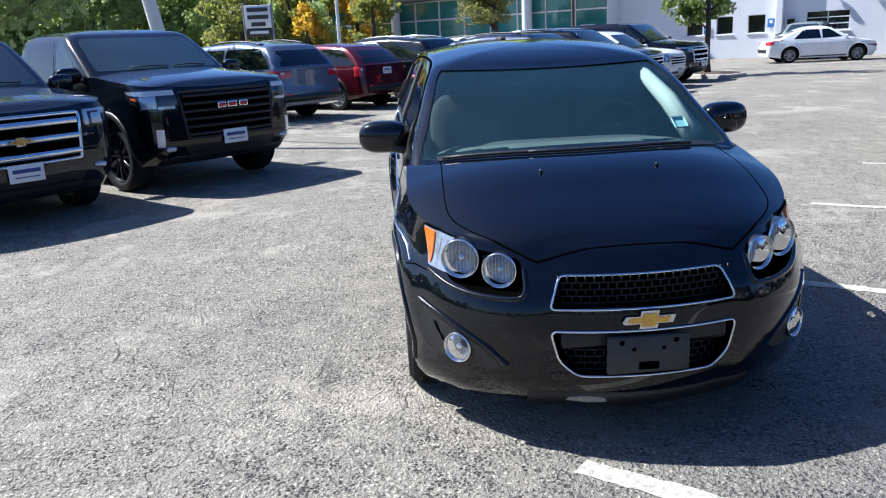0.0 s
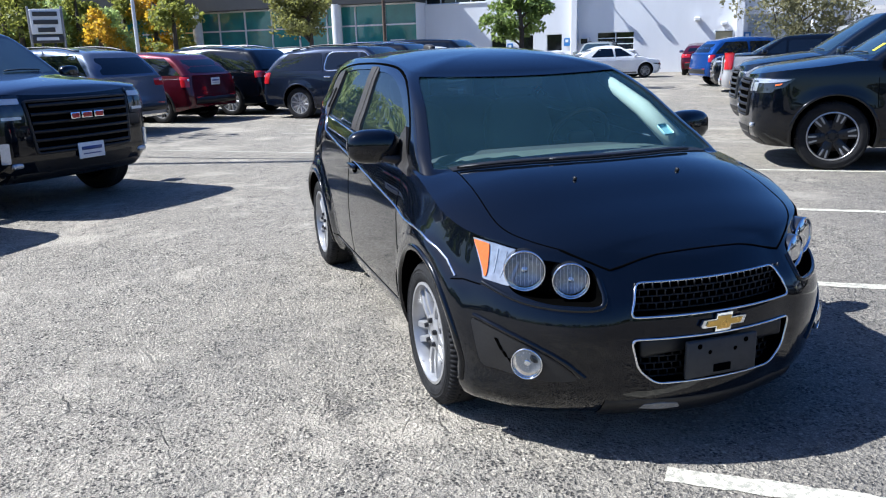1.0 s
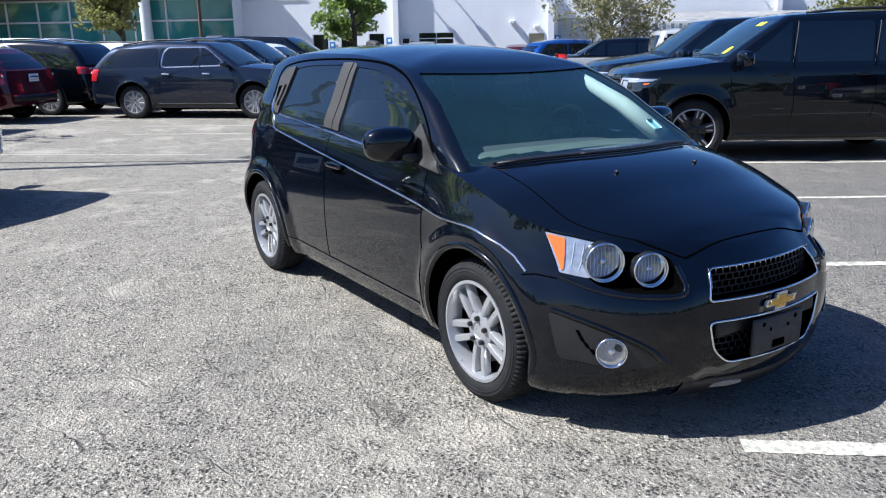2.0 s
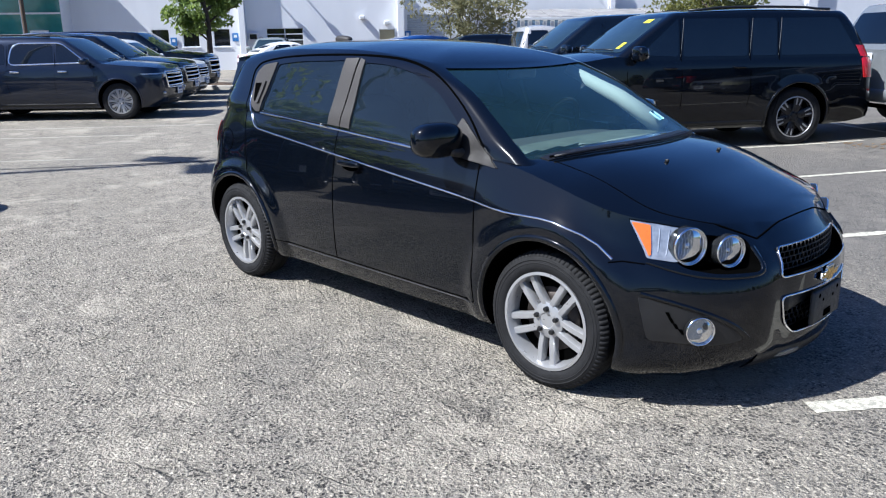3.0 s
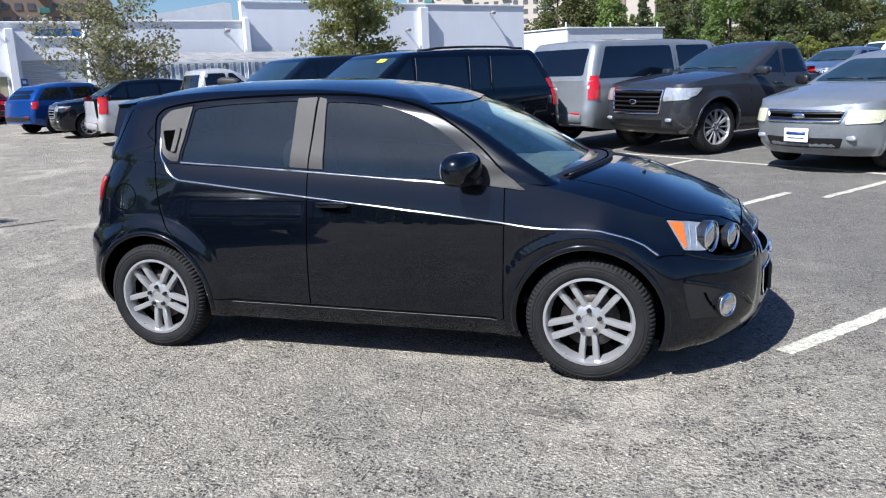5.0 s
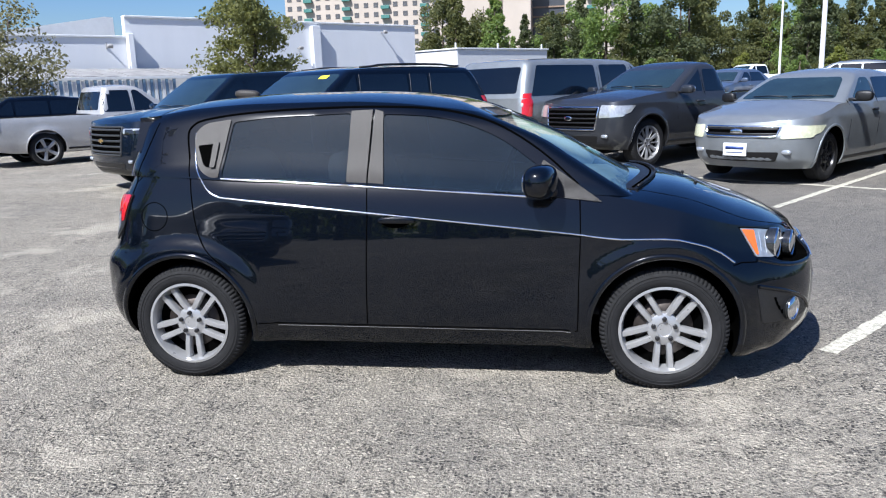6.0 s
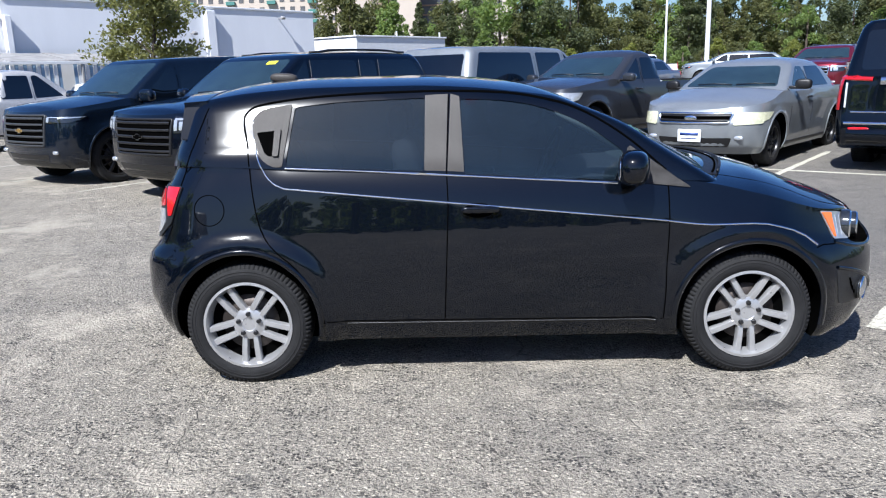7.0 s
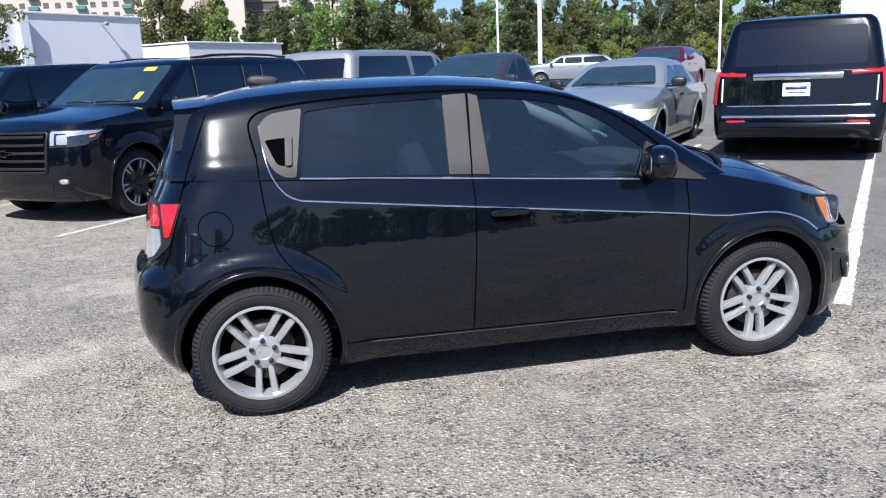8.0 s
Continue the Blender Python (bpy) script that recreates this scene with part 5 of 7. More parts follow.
    zb = belt + 0.05
    stops = [None] + list(splits) + [None]
    ends = glass_r
    for i in range(len(stops) - 1):
        lo_f, hi_f = (fr(zb + 0.03) - 0.14, fr(zt) - 0.05) if stops[i] is None else (stops[i] - pillar, stops[i] - pillar - (0.02 if kind != "sedan" else 0.05))
        if stops[i + 1] is None:
            lo_r, hi_r = (re(zb) + 0.05, re(zt) + 0.06) if ends is None else ends
        else:
            lo_r, hi_r = stops[i + 1] + pillar, stops[i + 1] + pillar - 0.015
        poly = rounded([(lo_r, zb), (lo_f, zb + (0.03 if stops[i] is None else 0.0)), (hi_f, zt), (hi_r, zt)], [0.04, 0.04, 0.06, 0.06])
        for side in "RL":
            ck.patch("side_window", poly, side, M["tint"] if i or not seats else M["tint_clear"], car, out=0.003, step=0.09)
    if chrome_loop:
        x2 = splits[min(1, len(splits) - 1)] + 0.02
        loop = rounded([(x2, zb - 0.015), (fr(zb) - 0.13, zb + 0.02), (fr(zt) - 0.06, zt + 0.015), (x2 + 0.08, zt + 0.015)], [0.14, 0.05, 0.12, 0.18], 6)
        for side in "RL":
            ck.strip("window_chrome", loop + loop[:1], side, 0.030, M["chrome"], car, out=0.008, step=0.12)
    if pillars:
        for x in splits:
            for side in "RL":
                ck.strip("pillar_strip", [(x, zb), (x - 0.06, zt)], side, 0.014, M["grey_plastic"], car, out=0.006, step=0.12)
    if chrome_line:
        for side in "RL":
            al.strip("window_chrome", [(re(zb) + 0.03, zb - 0.02), (fr(zb) - 0.10, zb - 0.0)], side, 0.022, M["chrome"], car, out=0.006, step=0.12)
    hw = w - 0.055 - tumble
    ck.patch("windscreen", rounded([(-w + 0.19, sh(bx) + 0.055), (w - 0.19, sh(bx) + 0.055), (hw - 0.09, H - 0.13), (-hw + 0.09, H - 0.13)], [0.05, 0.05, 0.08, 0.08]), "F", M[glass_front], car, out=0.003, step=0.10)
    ck.patch("rear_window", rounded([(-w + 0.26, belt + 0.10), (w - 0.26, belt + 0.10), (hw - 0.10, H - 0.17 - rake), (-hw + 0.10, H - 0.17 - rake)], 0.06), "B", M["tint"], car, out=0.003, step=0.12)
    # doors
    for i, x in enumerate([fr(zb) + 0.02] + list(splits)):
        for side in "RL":
            al.strip("door_gap", [(x, H - 0.20 if i else zb), (x, belt), (x - 0.02, 0.75), (x + (0.0 if i < 2 else 0.05), clear + 0.16)], side, 0.008, M["gap"], car, out=0.002, step=0.15)
    if kind == "pickup":
        for side in "RL":
            sk.strip("cab_gap", [(cr - 0.03, belt - 0.01), (cr - 0.03, clear + 0.12)], side, 0.022, M["gap"], car, out=0.002, step=0.15)
    for i, x in enumerate(splits[:2]):
        for side in "RL":
            at, nrm = sk.hit(x + 0.16, belt - 0.10, side)
            part("door_handle", blob_bm(0.20, 0.034, 0.036, 0.5, at + nrm * 0.018, nu=10, nv=6), paint_mat if handles == "paint" else M[handles], car)
    for side in "RL":
        for x in (xa, -xa):
            arc = [(x + (R + 0.068) * math.cos(math.radians(a)), R + 0.012 + (R + 0.068) * math.sin(math.radians(a))) for a in range(-18, 199, 9)]
            sk.strip("arch_lip", arc, side, 0.034 if not cladding else 0.07, M["trim_black"] if cladding else paint_mat, car, out=0.010, step=0.08)
        sk.strip("sill_trim", [(-xa + R + 0.10, clear + 0.075), (xa - R - 0.10, clear + 0.075)], side, 0.10 if cladding else 0.05, M["trim_black"], car, out=0.006, step=0.2)
    # front
    gw = w * 0.60
    if grille:
        zt_g, zb_g = hood - 0.085, (0.62 if kind != "sedan" else 0.50)
        if grille == "slim":
            zb_g = zt_g - 0.12
        gr = sk.patch("grille", rounded([(-gw * 0.92, zb_g), (gw * 0.92, zb_g), (gw, zt_g), (-gw, zt_g)], 0.03), "F", M["gap"], car, out=0.004, step=0.08)
        for k in range(bars):
            z = zb_g + (zt_g - zb_g) * (k + 0.5) / bars
            sk.strip("grille_bar", [(-gw * 0.94, z), (gw * 0.94, z)], "F", (zt_g - zb_g) / bars * 0.42, M[bar_mat], gr, out=0.022, step=0.10)
        frame_line = rounded([(-gw * 0.92, zb_g), (gw * 0.92, zb_g), (gw, zt_g), (-gw, zt_g)], 0.03)
        sk.strip("grille_frame", frame_line + frame_line[:1], "F", 0.030, M[frame_mat or bar_mat], gr, out=0.020, step=0.06)
        zc = 0.5 * (zb_g + zt_g)
        at, _ = sk.hit(0.0, zc, "F")
        if badge in ("gold", "gap"):
            bowtie(gr, at.x + 0.02, zc, 0.24, "badge", badge)
        elif badge == "red_letters":
            for k, (y0, wd) in enumerate(((0.15, 0.12), (0.0, 0.13), (-0.14, 0.11))):
                part("badge_letter", box_bm(0.02, wd, 0.072, 0.012, (at.x + 0.03, y0, zc + 0.09)), M["chrome"], gr)
                part("badge_face", box_bm(0.02, wd - 0.02, 0.050, 0.008, (at.x + 0.034, y0, zc + 0.09)), M["badge_red"], gr)
        elif badge == "oval":
            part("badge", blob_bm(0.03, 0.17, 0.08, 0.9, (at.x + 0.015, 0, zc)), M["chrome"], gr)
    zh = hood - 0.15
    for s in (-1, 1):
        tall_lamp = badge == "red_letters"
        hh = 0.27 if tall_lamp else {"box": 0.20, "slim": 0.10, "wide": 0.17}[lamp]
        lp = rounded([(s * (gw + 0.02), zh - hh * 0.5), (s * (w - 0.035), zh - hh * 0.4), (s * (w - 0.03), zh + hh * 0.42), (s * (gw + 0.03), zh + hh * 0.5)], 0.025)
        if s < 0:
            lp = lp[::-1]
        hazy = lamp_mat if lamp_mat in ("hazy_lens", "clear_lens") else ""
        hl = sk.patch("headlamp", lp, "F", M[hazy or "lamp_dark"], car, out=0.012, step=0.05)
        side = "R" if s < 0 else "L"
        xs = f - corner[2] - corner[0]
        wrap = rounded([(xs + 0.02, zh - hh * 0.1), (xs + 0.30, zh - hh * 0.45), (xs + 0.30, zh + hh * 0.45), (xs - 0.10, zh + hh * 0.42)], 0.02)
        hs = sk.patch("headlamp", wrap, side, M[hazy or "lamp_dark"], car, out=0.010, step=0.05)
        if not hazy:
            def lay(nm, a, b, c, d, m):
                q = [(s * (gw + 0.02 + (w - gw - 0.06) * u), zh + hh * v) for u, v in ((a, c), (b, c), (b, d), (a, d))]
                sk.patch(nm, rounded(q if s > 0 else q[::-1], 0.012), "F", M[m], hl, out=0.020, step=0.05)
            if tall_lamp:
                # bright outer reflector with a brow and a foot, dark bowl towards the grille
                lay("lamp_brow", 0.06, 0.95, 0.16, 0.36, "white_lens")
                lay("lamp_strip", 0.62, 0.95, -0.34, 0.14, "lamp_mirror")
                lay("lamp_foot", 0.10, 0.60, -0.38, -0.27, "white_lens")
                mark = [(s * (w - 0.17 + du), zh - 0.42 + dz) for du, dz in ((-0.035, -0.10), (0.035, -0.10), (0.035, 0.10), (-0.035, 0.10))]
                sk.patch("marker_lamp", rounded(mark if s > 0 else mark[::-1], 0.015), "F", M["white_lens"], car, out=0.014, step=0.05)
            else:
                lay("lamp_brow", 0.08, 0.92, 0.26, 0.38, "lamp_mirror")
                lay("lamp_strip", 0.06, 0.20, -0.36, 0.30, "lamp_mirror")
            sk.patch("lamp_brow", rounded([(xs + 0.02, zh + hh * 0.22), (xs + 0.27, zh + hh * 0.12), (xs + 0.27, zh + hh * 0.36), (xs - 0.06, zh + hh * 0.36)], 0.01), side, M["lamp_mirror"], hs, out=0.016, step=0.05)
            if lamp != "slim":
                lay("lamp_bowl", 0.30, 0.58 if tall_lamp else 0.62, -0.22 if tall_lamp else -0.32, 0.12 if tall_lamp else 0.18, "lamp_dark" if tall_lamp else "lamp_mirror")
                sk.patch("turn_signal", rounded([(xs + 0.05, zh + hh * 0.04), (xs + 0.11, zh - hh * 0.02), (xs + 0.11, zh + hh * 0.08), (xs + 0.03, zh + hh * 0.14)], 0.008), side, M["amber_lens"], hs, out=0.016, step=0.04)
        at, nrm = sk.hit(s * (w - 0.26), 0.52 if clear > 0.22 else 0.40, "F")
        part("fog_lamp", blob_bm(0.06, 0.13, 0.06, 0.7, at, nu=12, nv=8), M["lamp_mirror"], car)
    sk.patch("bumper_intake", rounded([(-gw * 0.9, clear + 0.10), (gw * 0.9, clear + 0.10), (gw, clear + 0.22), (-gw, clear + 0.22)], 0.03), "F", M["trim_black"], car, out=0.004, step=0.10)
    if kind != "sedan":
        sk.strip("front_skirt", [(-w + 0.22, clear + 0.05), (w - 0.22, clear + 0.05)], "F", 0.10, M["trim_black"], car, out=0.006, step=0.10)
    # rear
    for s in (-1, 1):
        side = "R" if s < 0 else "L"
        z0, z1, wd = {"tall": (0.84, belt + 0.10, 0.15), "wide": (belt - 0.16, belt + 0.06, 0.34), "ell": (0.82, belt + 0.04, 0.13)}[tail]
        if tail == "tall" and kind == "suv" and H > 1.85:
            z0, z1 = 0.93, belt + 0.17
        rows_, steps_, a0 = [], 9, 34 if tail == "tall" else (38 if tail == "ell" else 8)
        for k in range(7):
            z = z0 + (z1 - z0) * k / 6
            if z <= belt + 0.01 or kind == "pickup":
                X, Y, (cx, cy, bow) = p["rear"](min(z, belt)), p["wide"](min(z, belt)), p["corner_r"]
            else:
                v = (z - belt) / (g["roof"](rr) - belt)
                X, Y, cx, cy, bow = br + (rr - br) * g["tail"](v), g["wide"](v), g["corner_r"][0], g["corner_r"][1], g["bow_r"] * (1 - 0.5 * v)
            row = []
            for q in range(steps_):
                a = math.radians(a0 + (90 - a0) * q / (steps_ - 1))
                row.append((X + bow + cx * (1 - math.cos(a) ** 0.9) - 0.016 * math.cos(a), -s * -(Y - cy + cy * math.sin(a) ** 0.9 + 0.014 * math.sin(a)), z))
            row = ([] if tail in ("tall", "ell") else [(X + bow * 0.6 - 0.012, s * (Y - cy - (wd - 0.14 if wd > 0.2 else 0.03)), z)]) + row + [(row[-1][0] + 0.01 + 0.03 * k / 6, s * (Y + 0.008), z)]
            rows_.append(row)
        inner_ = [[(x + 0.03, y * 0.965, z) for x, y, z in row] for row in (rows_[0], rows_[-1])]
        rows_ = [inner_[0]] + rows_ + [inner_[1]]
        m_ = len(rows_[0])
        tl = sharp(link_mesh("tail_lamp", [v for row in rows_ for v in row], [(a * m_ + b, a * m_ + b + 1, (a + 1) * m_ + b + 1, (a + 1) * m_ + b) for a in range(len(rows_) - 1) for b in range(m_ - 1)], M["red_lens"], car), 50)
        if tail == "ell":
            al.strip("tail_lamp_bar", [(s * (w - 0.05), z1 - 0.03), (s * (w - 0.42), z1 - 0.05)], "B", 0.055, M["red_lens"], car, out=0.016, step=0.06)
            al.strip("tail_lamp_glow", [(s * (w - 0.13), z0 + 0.03), (s * (w - 0.13), z1 - 0.09)], "B", 0.016, M["white_lens"], tl, out=0.022, step=0.06)
        else:
            at, nrm = al.hit(s * (w - wd * 0.6), 0.5 * (z0 + z1), "B")
            part("reversing_lamp", blob_bm(0.045, wd * 0.35, (z1 - z0) * 0.18, 0.6, at, nu=12, nv=8), M["white_lens"], tl)
        at, nrm = sk.hit(s * (w - 0.32), 0.60, "B")
        part("reflector_strip", blob_bm(0.03, 0.26, 0.035, 0.5, at, nu=12, nv=8), M["red_lens"], car)
    sk.strip("rear_bumper", [(-w + 0.18, 0.52), (w - 0.18, 0.52)], "B", 0.16, paint_mat if mat in ("silver_paint", "pewter_paint", "black_paint") else M["satin_black"], car, out=0.025, step=0.10)
    if rear_bar:
        sk.strip("tailgate_bar", [(-0.52, belt - 0.03), (0.52, belt - 0.03)], "B", 0.10, M["chrome"], car, out=0.03, step=0.08)
        sk.strip("tailgate_trim", [(-w + 0.2, 0.80), (w - 0.2, 0.80)], "B", 0.02, M["chrome"], car, out=0.01, step=0.08)
        sk.strip("bumper_trim", [(-w + 0.14, 0.665), (w - 0.14, 0.665)], "B", 0.035, M["chrome"], car, out=0.012, step=0.08)
    # number plates: plain bars stand for the writing
    for end in plate or ():
        s = 1 if end[0] == "F" else -1
        at, nrm = sk.hit(0.0, end[1], end[0])
        pl = part("number_plate", box_bm(0.015, 0.32, 0.165, 0.006, (at.x + s * 0.022, 0, end[1])), M["plate_white"], car)
        part("plate_bar", box_bm(0.004, 0.25, 0.036, 0.0, (at.x + s * 0.031, 0, end[1] + 0.022)), M["plate_blue"], pl)
        part("plate_bar", box_bm(0.004, 0.22, 0.010, 0.0, (at.x + s * 0.031, 0, end[1] - 0.035)), M["plate_blue"], pl)
    mx = fr(zb) - 0.10
    mirror_part(car, mx, w + 0.10, belt + 0.10, 0.14 if H > 1.6 else 0.11, 0.27 if H > 1.7 else 0.22, 0.20 if H > 1.7 else 0.14, paint_mat if mirror == "paint" else M[mirror])
    if rails:
        for s in (-1, 1):
            yy = s * (hw - 0.10)
            link_mesh("roof_rail", *tube([(x, yy, g["roof"](x) + (0.042 if 0.1 < k < 0.9 else 0.025)) for k, x in [(k, rf - 0.3 + (rr + 0.25 - rf + 0.3) * k) for k in np.linspace(0, 1, 12)]], 0.018, 6), M["trim_black" if rails != "chrome" else "chrome"], car)
    for y0 in (-0.45, 0.12):
        a0, n0 = ck.hit(y0, sh(bx) + 0.07, "F")
        a1, n1 = ck.hit(y0 + 0.50, sh(bx) + 0.075, "F")
        link_mesh("wiper", *tube([a0 + n0 * 0.02, a0.lerp(a1, 0.5) + n0 * 0.03, a1 + n1 * 0.015], 0.008, 5), M["trim_black"], car)
    part("underbody", box_bm(L - 1.0, W - 0.65, 0.14, 0.04, (0.5 * (f + r), 0, clear + 0.05)), M["gap"], car)
    add_wheels(car, p)
    return car, al, ck


BIG = dict(H=1.89, W=2.04, wb=2.946, fo=0.98, L=5.18, R=0.405, hood=1.14, cowl=1.26, belt=1.20, clear=0.27, splits=(0.28, -0.72, -1.15), tumble=0.13)

# truck and large SUV beside the lane, noses to the car
pickup, _, _ = auto("pickup_truck", "black crew cab pickup truck with a tall blacked-out grille", "black_paint", 5.89, 2.06, 1.93, 3.745, 0.98, 0.42, "pickup", hood=1.22, cowl=1.34, belt=1.26, clear=0.33, cab_r=-0.95, splits=(0.42,), glass_r=(-0.72, -0.78), tumble=0.14, wheel=("slot", 6, "dark_rim"), bars=6, bar_mat="trim_black", badge="red_letters", seats=True, plate=(("F", 0.60),), lamp="box", cowl_x=1.42, cladding=True, category="pickup truck")
park(pickup, -6.75, -4.65, 44)
suv_a, _, _ = auto("large_suv", "dark blue-black large SUV with chrome grille bars", "blue_black_paint", kind="suv", bars=3, badge="gold", plate=(("F", 0.55),), **BIG)
park(suv_a, -4.48, -5.98, 45)

# row across the lane
blue_suv, _, _ = auto("midsize_suv", "slate blue SUV seen from its dark tailgate", "slate_paint", 4.98, 1.99, 1.79, 2.82, 0.95, 0.375, hood=1.05, cowl=1.16, belt=1.12, splits=(0.22, -0.68), tail="wide", cladding=True, rails=True)
park(blue_suv, -14.95, -4.4, 229)
red_suv, _, _ = auto("compact_suv", "dark red compact SUV with tall red tail lamps", "red_paint", 4.59, 1.85, 1.68, 2.66, 0.92, 0.355, hood=0.98, cowl=1.08, belt=1.06, splits=(0.15, -0.72), tail="tall", cladding=True, plate=(("B", 0.95),), roof_r=-1.62, rake=0.05, tumble=0.2)
park(red_suv, -17.15, -2.48, 229)
black_suv, _, _ = auto("midsize_suv", "black SUV with bright alloy wheels and red tail lamps", "black_paint", 5.19, 1.99, 1.79, 3.07, 0.95, 0.39, hood=1.06, cowl=1.16, belt=1.13, splits=(0.25, -0.72), tail="wide", plate=(("B", 1.0),), rails="chrome", chrome_loop=True, wheel=("slot", 10, "rim"))
park(black_suv, -18.9, -0.85, 229)
navy_suv, _, _ = auto("midsize_suv", "navy blue SUV with bright window line and alloy wheels", "navy_paint", 4.92, 1.92, 1.70, 2.857, 0.95, 0.375, hood=1.03, cowl=1.12, belt=1.08, splits=(0.2, -0.75), chrome_loop=True, wheel=("slot", 10, "rim"), rails=True, lamp="slim", plate=(("F", 0.55),), handles="chrome")
park(navy_suv, -14.5, 2.8, 48)
row_suv, _, _ = auto("midsize_suv", "black SUV with roof rails in a row of parked SUVs", "black_paint", 5.1, 1.98, 1.76, 3.05, 0.95, 0.385, hood=1.06, cowl=1.16, belt=1.12, splits=(0.2, -0.75), rails="chrome", lamp="slim", plate=(("F", 0.55),))
park(row_suv, -16.64, 4.22, 48)
white_suv, _, _ = auto("compact_suv", "white compact SUV between dark SUVs", "white_paint", 4.28, 1.78, 1.66, 2.555, 0.9, 0.35, hood=0.98, cowl=1.08, belt=1.05, splits=(0.15, -0.7), cladding=True, plate=(("F", 0.5),))
park(white_suv, -18.56, 5.88, 48)
tall_suv, _, _ = auto("large_suv", "black large SUV with a chrome-barred grille at the row's end", "black_paint", kind="suv", bars=3, badge="gold", plate=(("F", 0.55),), **BIG)
park(tall_suv, -20.84, 7.18, 48)
far_white, _, _ = auto("midsize_suv", "white SUV behind the parked row", "white_paint", 4.9, 1.92, 1.72, 2.85, 0.95, 0.375, hood=1.03, cowl=1.12, belt=1.08, splits=(0.2, -0.75), rails=True)
park(far_white, -21.0, 1.6, 229)

# in front of the white building
sedan, _, _ = auto("sedan", "pearl white sedan with alloy wheels parked by the building", "white_paint", 4.64, 1.77, 1.50, 2.70, 0.95, 0.325, "sedan", hood=0.77, cowl=0.94, belt=0.93, clear=0.19, cowl_x=1.12, roof_f=0.28, roof_r=-0.78, base_r=-1.95, splits=(-0.10,), glass_r=(-1.22, -0.80), tumble=0.24, wheel=("slot", 5, "rim"), lamp="slim", tail="wide", corner=(0.42, 0.36, 0.12))
park(sedan, -28.6, 18.0, 77)
grey_suv, _, _ = auto("midsize_suv", "grey-green SUV parked at the wall behind the white sedan", "grey_paint", 4.8, 1.9, 1.72, 2.8, 0.92, 0.36, hood=1.03, cowl=1.12, belt=1.08, splits=(0.2, -0.75), rails=True)
park(grey_suv, -32.2, 19.4, 320)
red_hatch, _, _ = auto("compact_hatchback", "red hatchback parked by the doorway of the building", "red_paint", 4.3, 1.78, 1.50, 2.6, 0.88, 0.32, hood=0.86, cowl=1.0, belt=1.0, clear=0.2, splits=(-0.05,), roof_r=-1.45, tail="wide", plate=(("B", 0.85),))
park(red_hatch, -28.8, 23.2, 142)
blue_hatch, _, _ = auto("compact_suv", "bright blue compact SUV with tinted glass", "blue_paint", 4.52, 1.84, 1.68, 2.69, 0.9, 0.355, hood=1.0, cowl=1.09, belt=1.06, splits=(0.15, -0.7), tail="tall", cladding=True)
park(blue_hatch, -19.1, 18.3, 74)

# stalls across the way
old_truck, _, _ = auto("pickup_truck", "silver extended cab pickup truck with a long bed", "pewter_paint", 5.85, 1.99, 1.86, 3.64, 0.95, 0.385, "pickup", hood=1.06, cowl=1.20, belt=1.14, clear=0.30, cab_r=-0.55, splits=(0.35,), glass_r=(-0.38, -0.42), tumble=0.15, cowl_x=1.35, tail="tall", lamp="box", grille="slim", wheel=("star", 5, "rim"), category="pickup truck")
park(old_truck, -11.0, 14.2, 52)
wagon, _, _ = auto("midsize_suv", "black SUV parked beyond the silver pickup truck", "black_paint", 4.8, 1.9, 1.68, 2.8, 0.92, 0.36, hood=1.03, cowl=1.12, belt=1.08, splits=(0.2, -0.75))
park(wagon, -15.2, 16.2, 232)
navy_big, _, _ = auto("large_suv", "dark navy large SUV with a bright barred grille", "blue_black_paint", 5.35, 2.06, 1.93, 3.07, 0.95, 0.405, hood=1.15, cowl=1.27, belt=1.20, clear=0.27, splits=(0.28, -0.75, -1.2), tumble=0.13, bars=5, bar_mat="grey_plastic", badge="gold", lamp="slim", plate=(), wheel=("slot", 6, "dark_rim"))
park(navy_big, -5.3, 9.2, 234)
big, _, ck_b = auto("large_suv", "black large SUV with black grille and machined dark alloy wheels", "black_paint", kind="suv", bars=5, bar_mat="trim_black", badge="gap", wheel=("insert", 6, "dark_rim"), rails=True, pillars=True, roof_r=-2.24, **BIG)
for nm, poly in (("windscreen_tag", [(0.35, 1.70), (0.53, 1.70), (0.53, 1.745), (0.35, 1.745)]), ("windscreen_tag", [(0.62, 1.36), (0.69, 1.36), (0.69, 1.44), (0.62, 1.44)])):
    ck_b.patch(nm, poly, "F", M["yellow_tag"], big, out=0.006, skirt=0.002)
park(big, -2.75, 7.25, 234)
silver_big, _, _ = auto("large_suv", "silver long SUV with red tail lamps and dark glass", "silver_paint", 5.65, 2.01, 1.85, 3.30, 1.0, 0.40, hood=1.09, cowl=1.21, belt=1.13, clear=0.28, splits=(0.45, -0.62), pillar=0.075, tumble=0.15, roof_r=-2.58, tail="tall", plate=(("B", 1.02),))
park(silver_big, 1.08, 11.7, 52)
small_truck, _, _ = auto("pickup_truck", "charcoal extended cab pickup with bright headlamps", "charcoal_paint", 5.29, 1.90, 1.66, 3.246, 0.88, 0.385, "pickup", hood=1.05, cowl=1.17, belt=1.10, clear=0.30, cab_r=-0.52, splits=(0.22,), glass_r=(-0.36, -0.42), tumble=0.16, cowl_x=1.05, grille="bars", bars=5, bar_mat="trim_black", frame_mat="chrome", badge="oval", lamp="box", lamp_mat="clear_lens", category="pickup truck")
park(small_truck, 2.62, 9.95, 224)
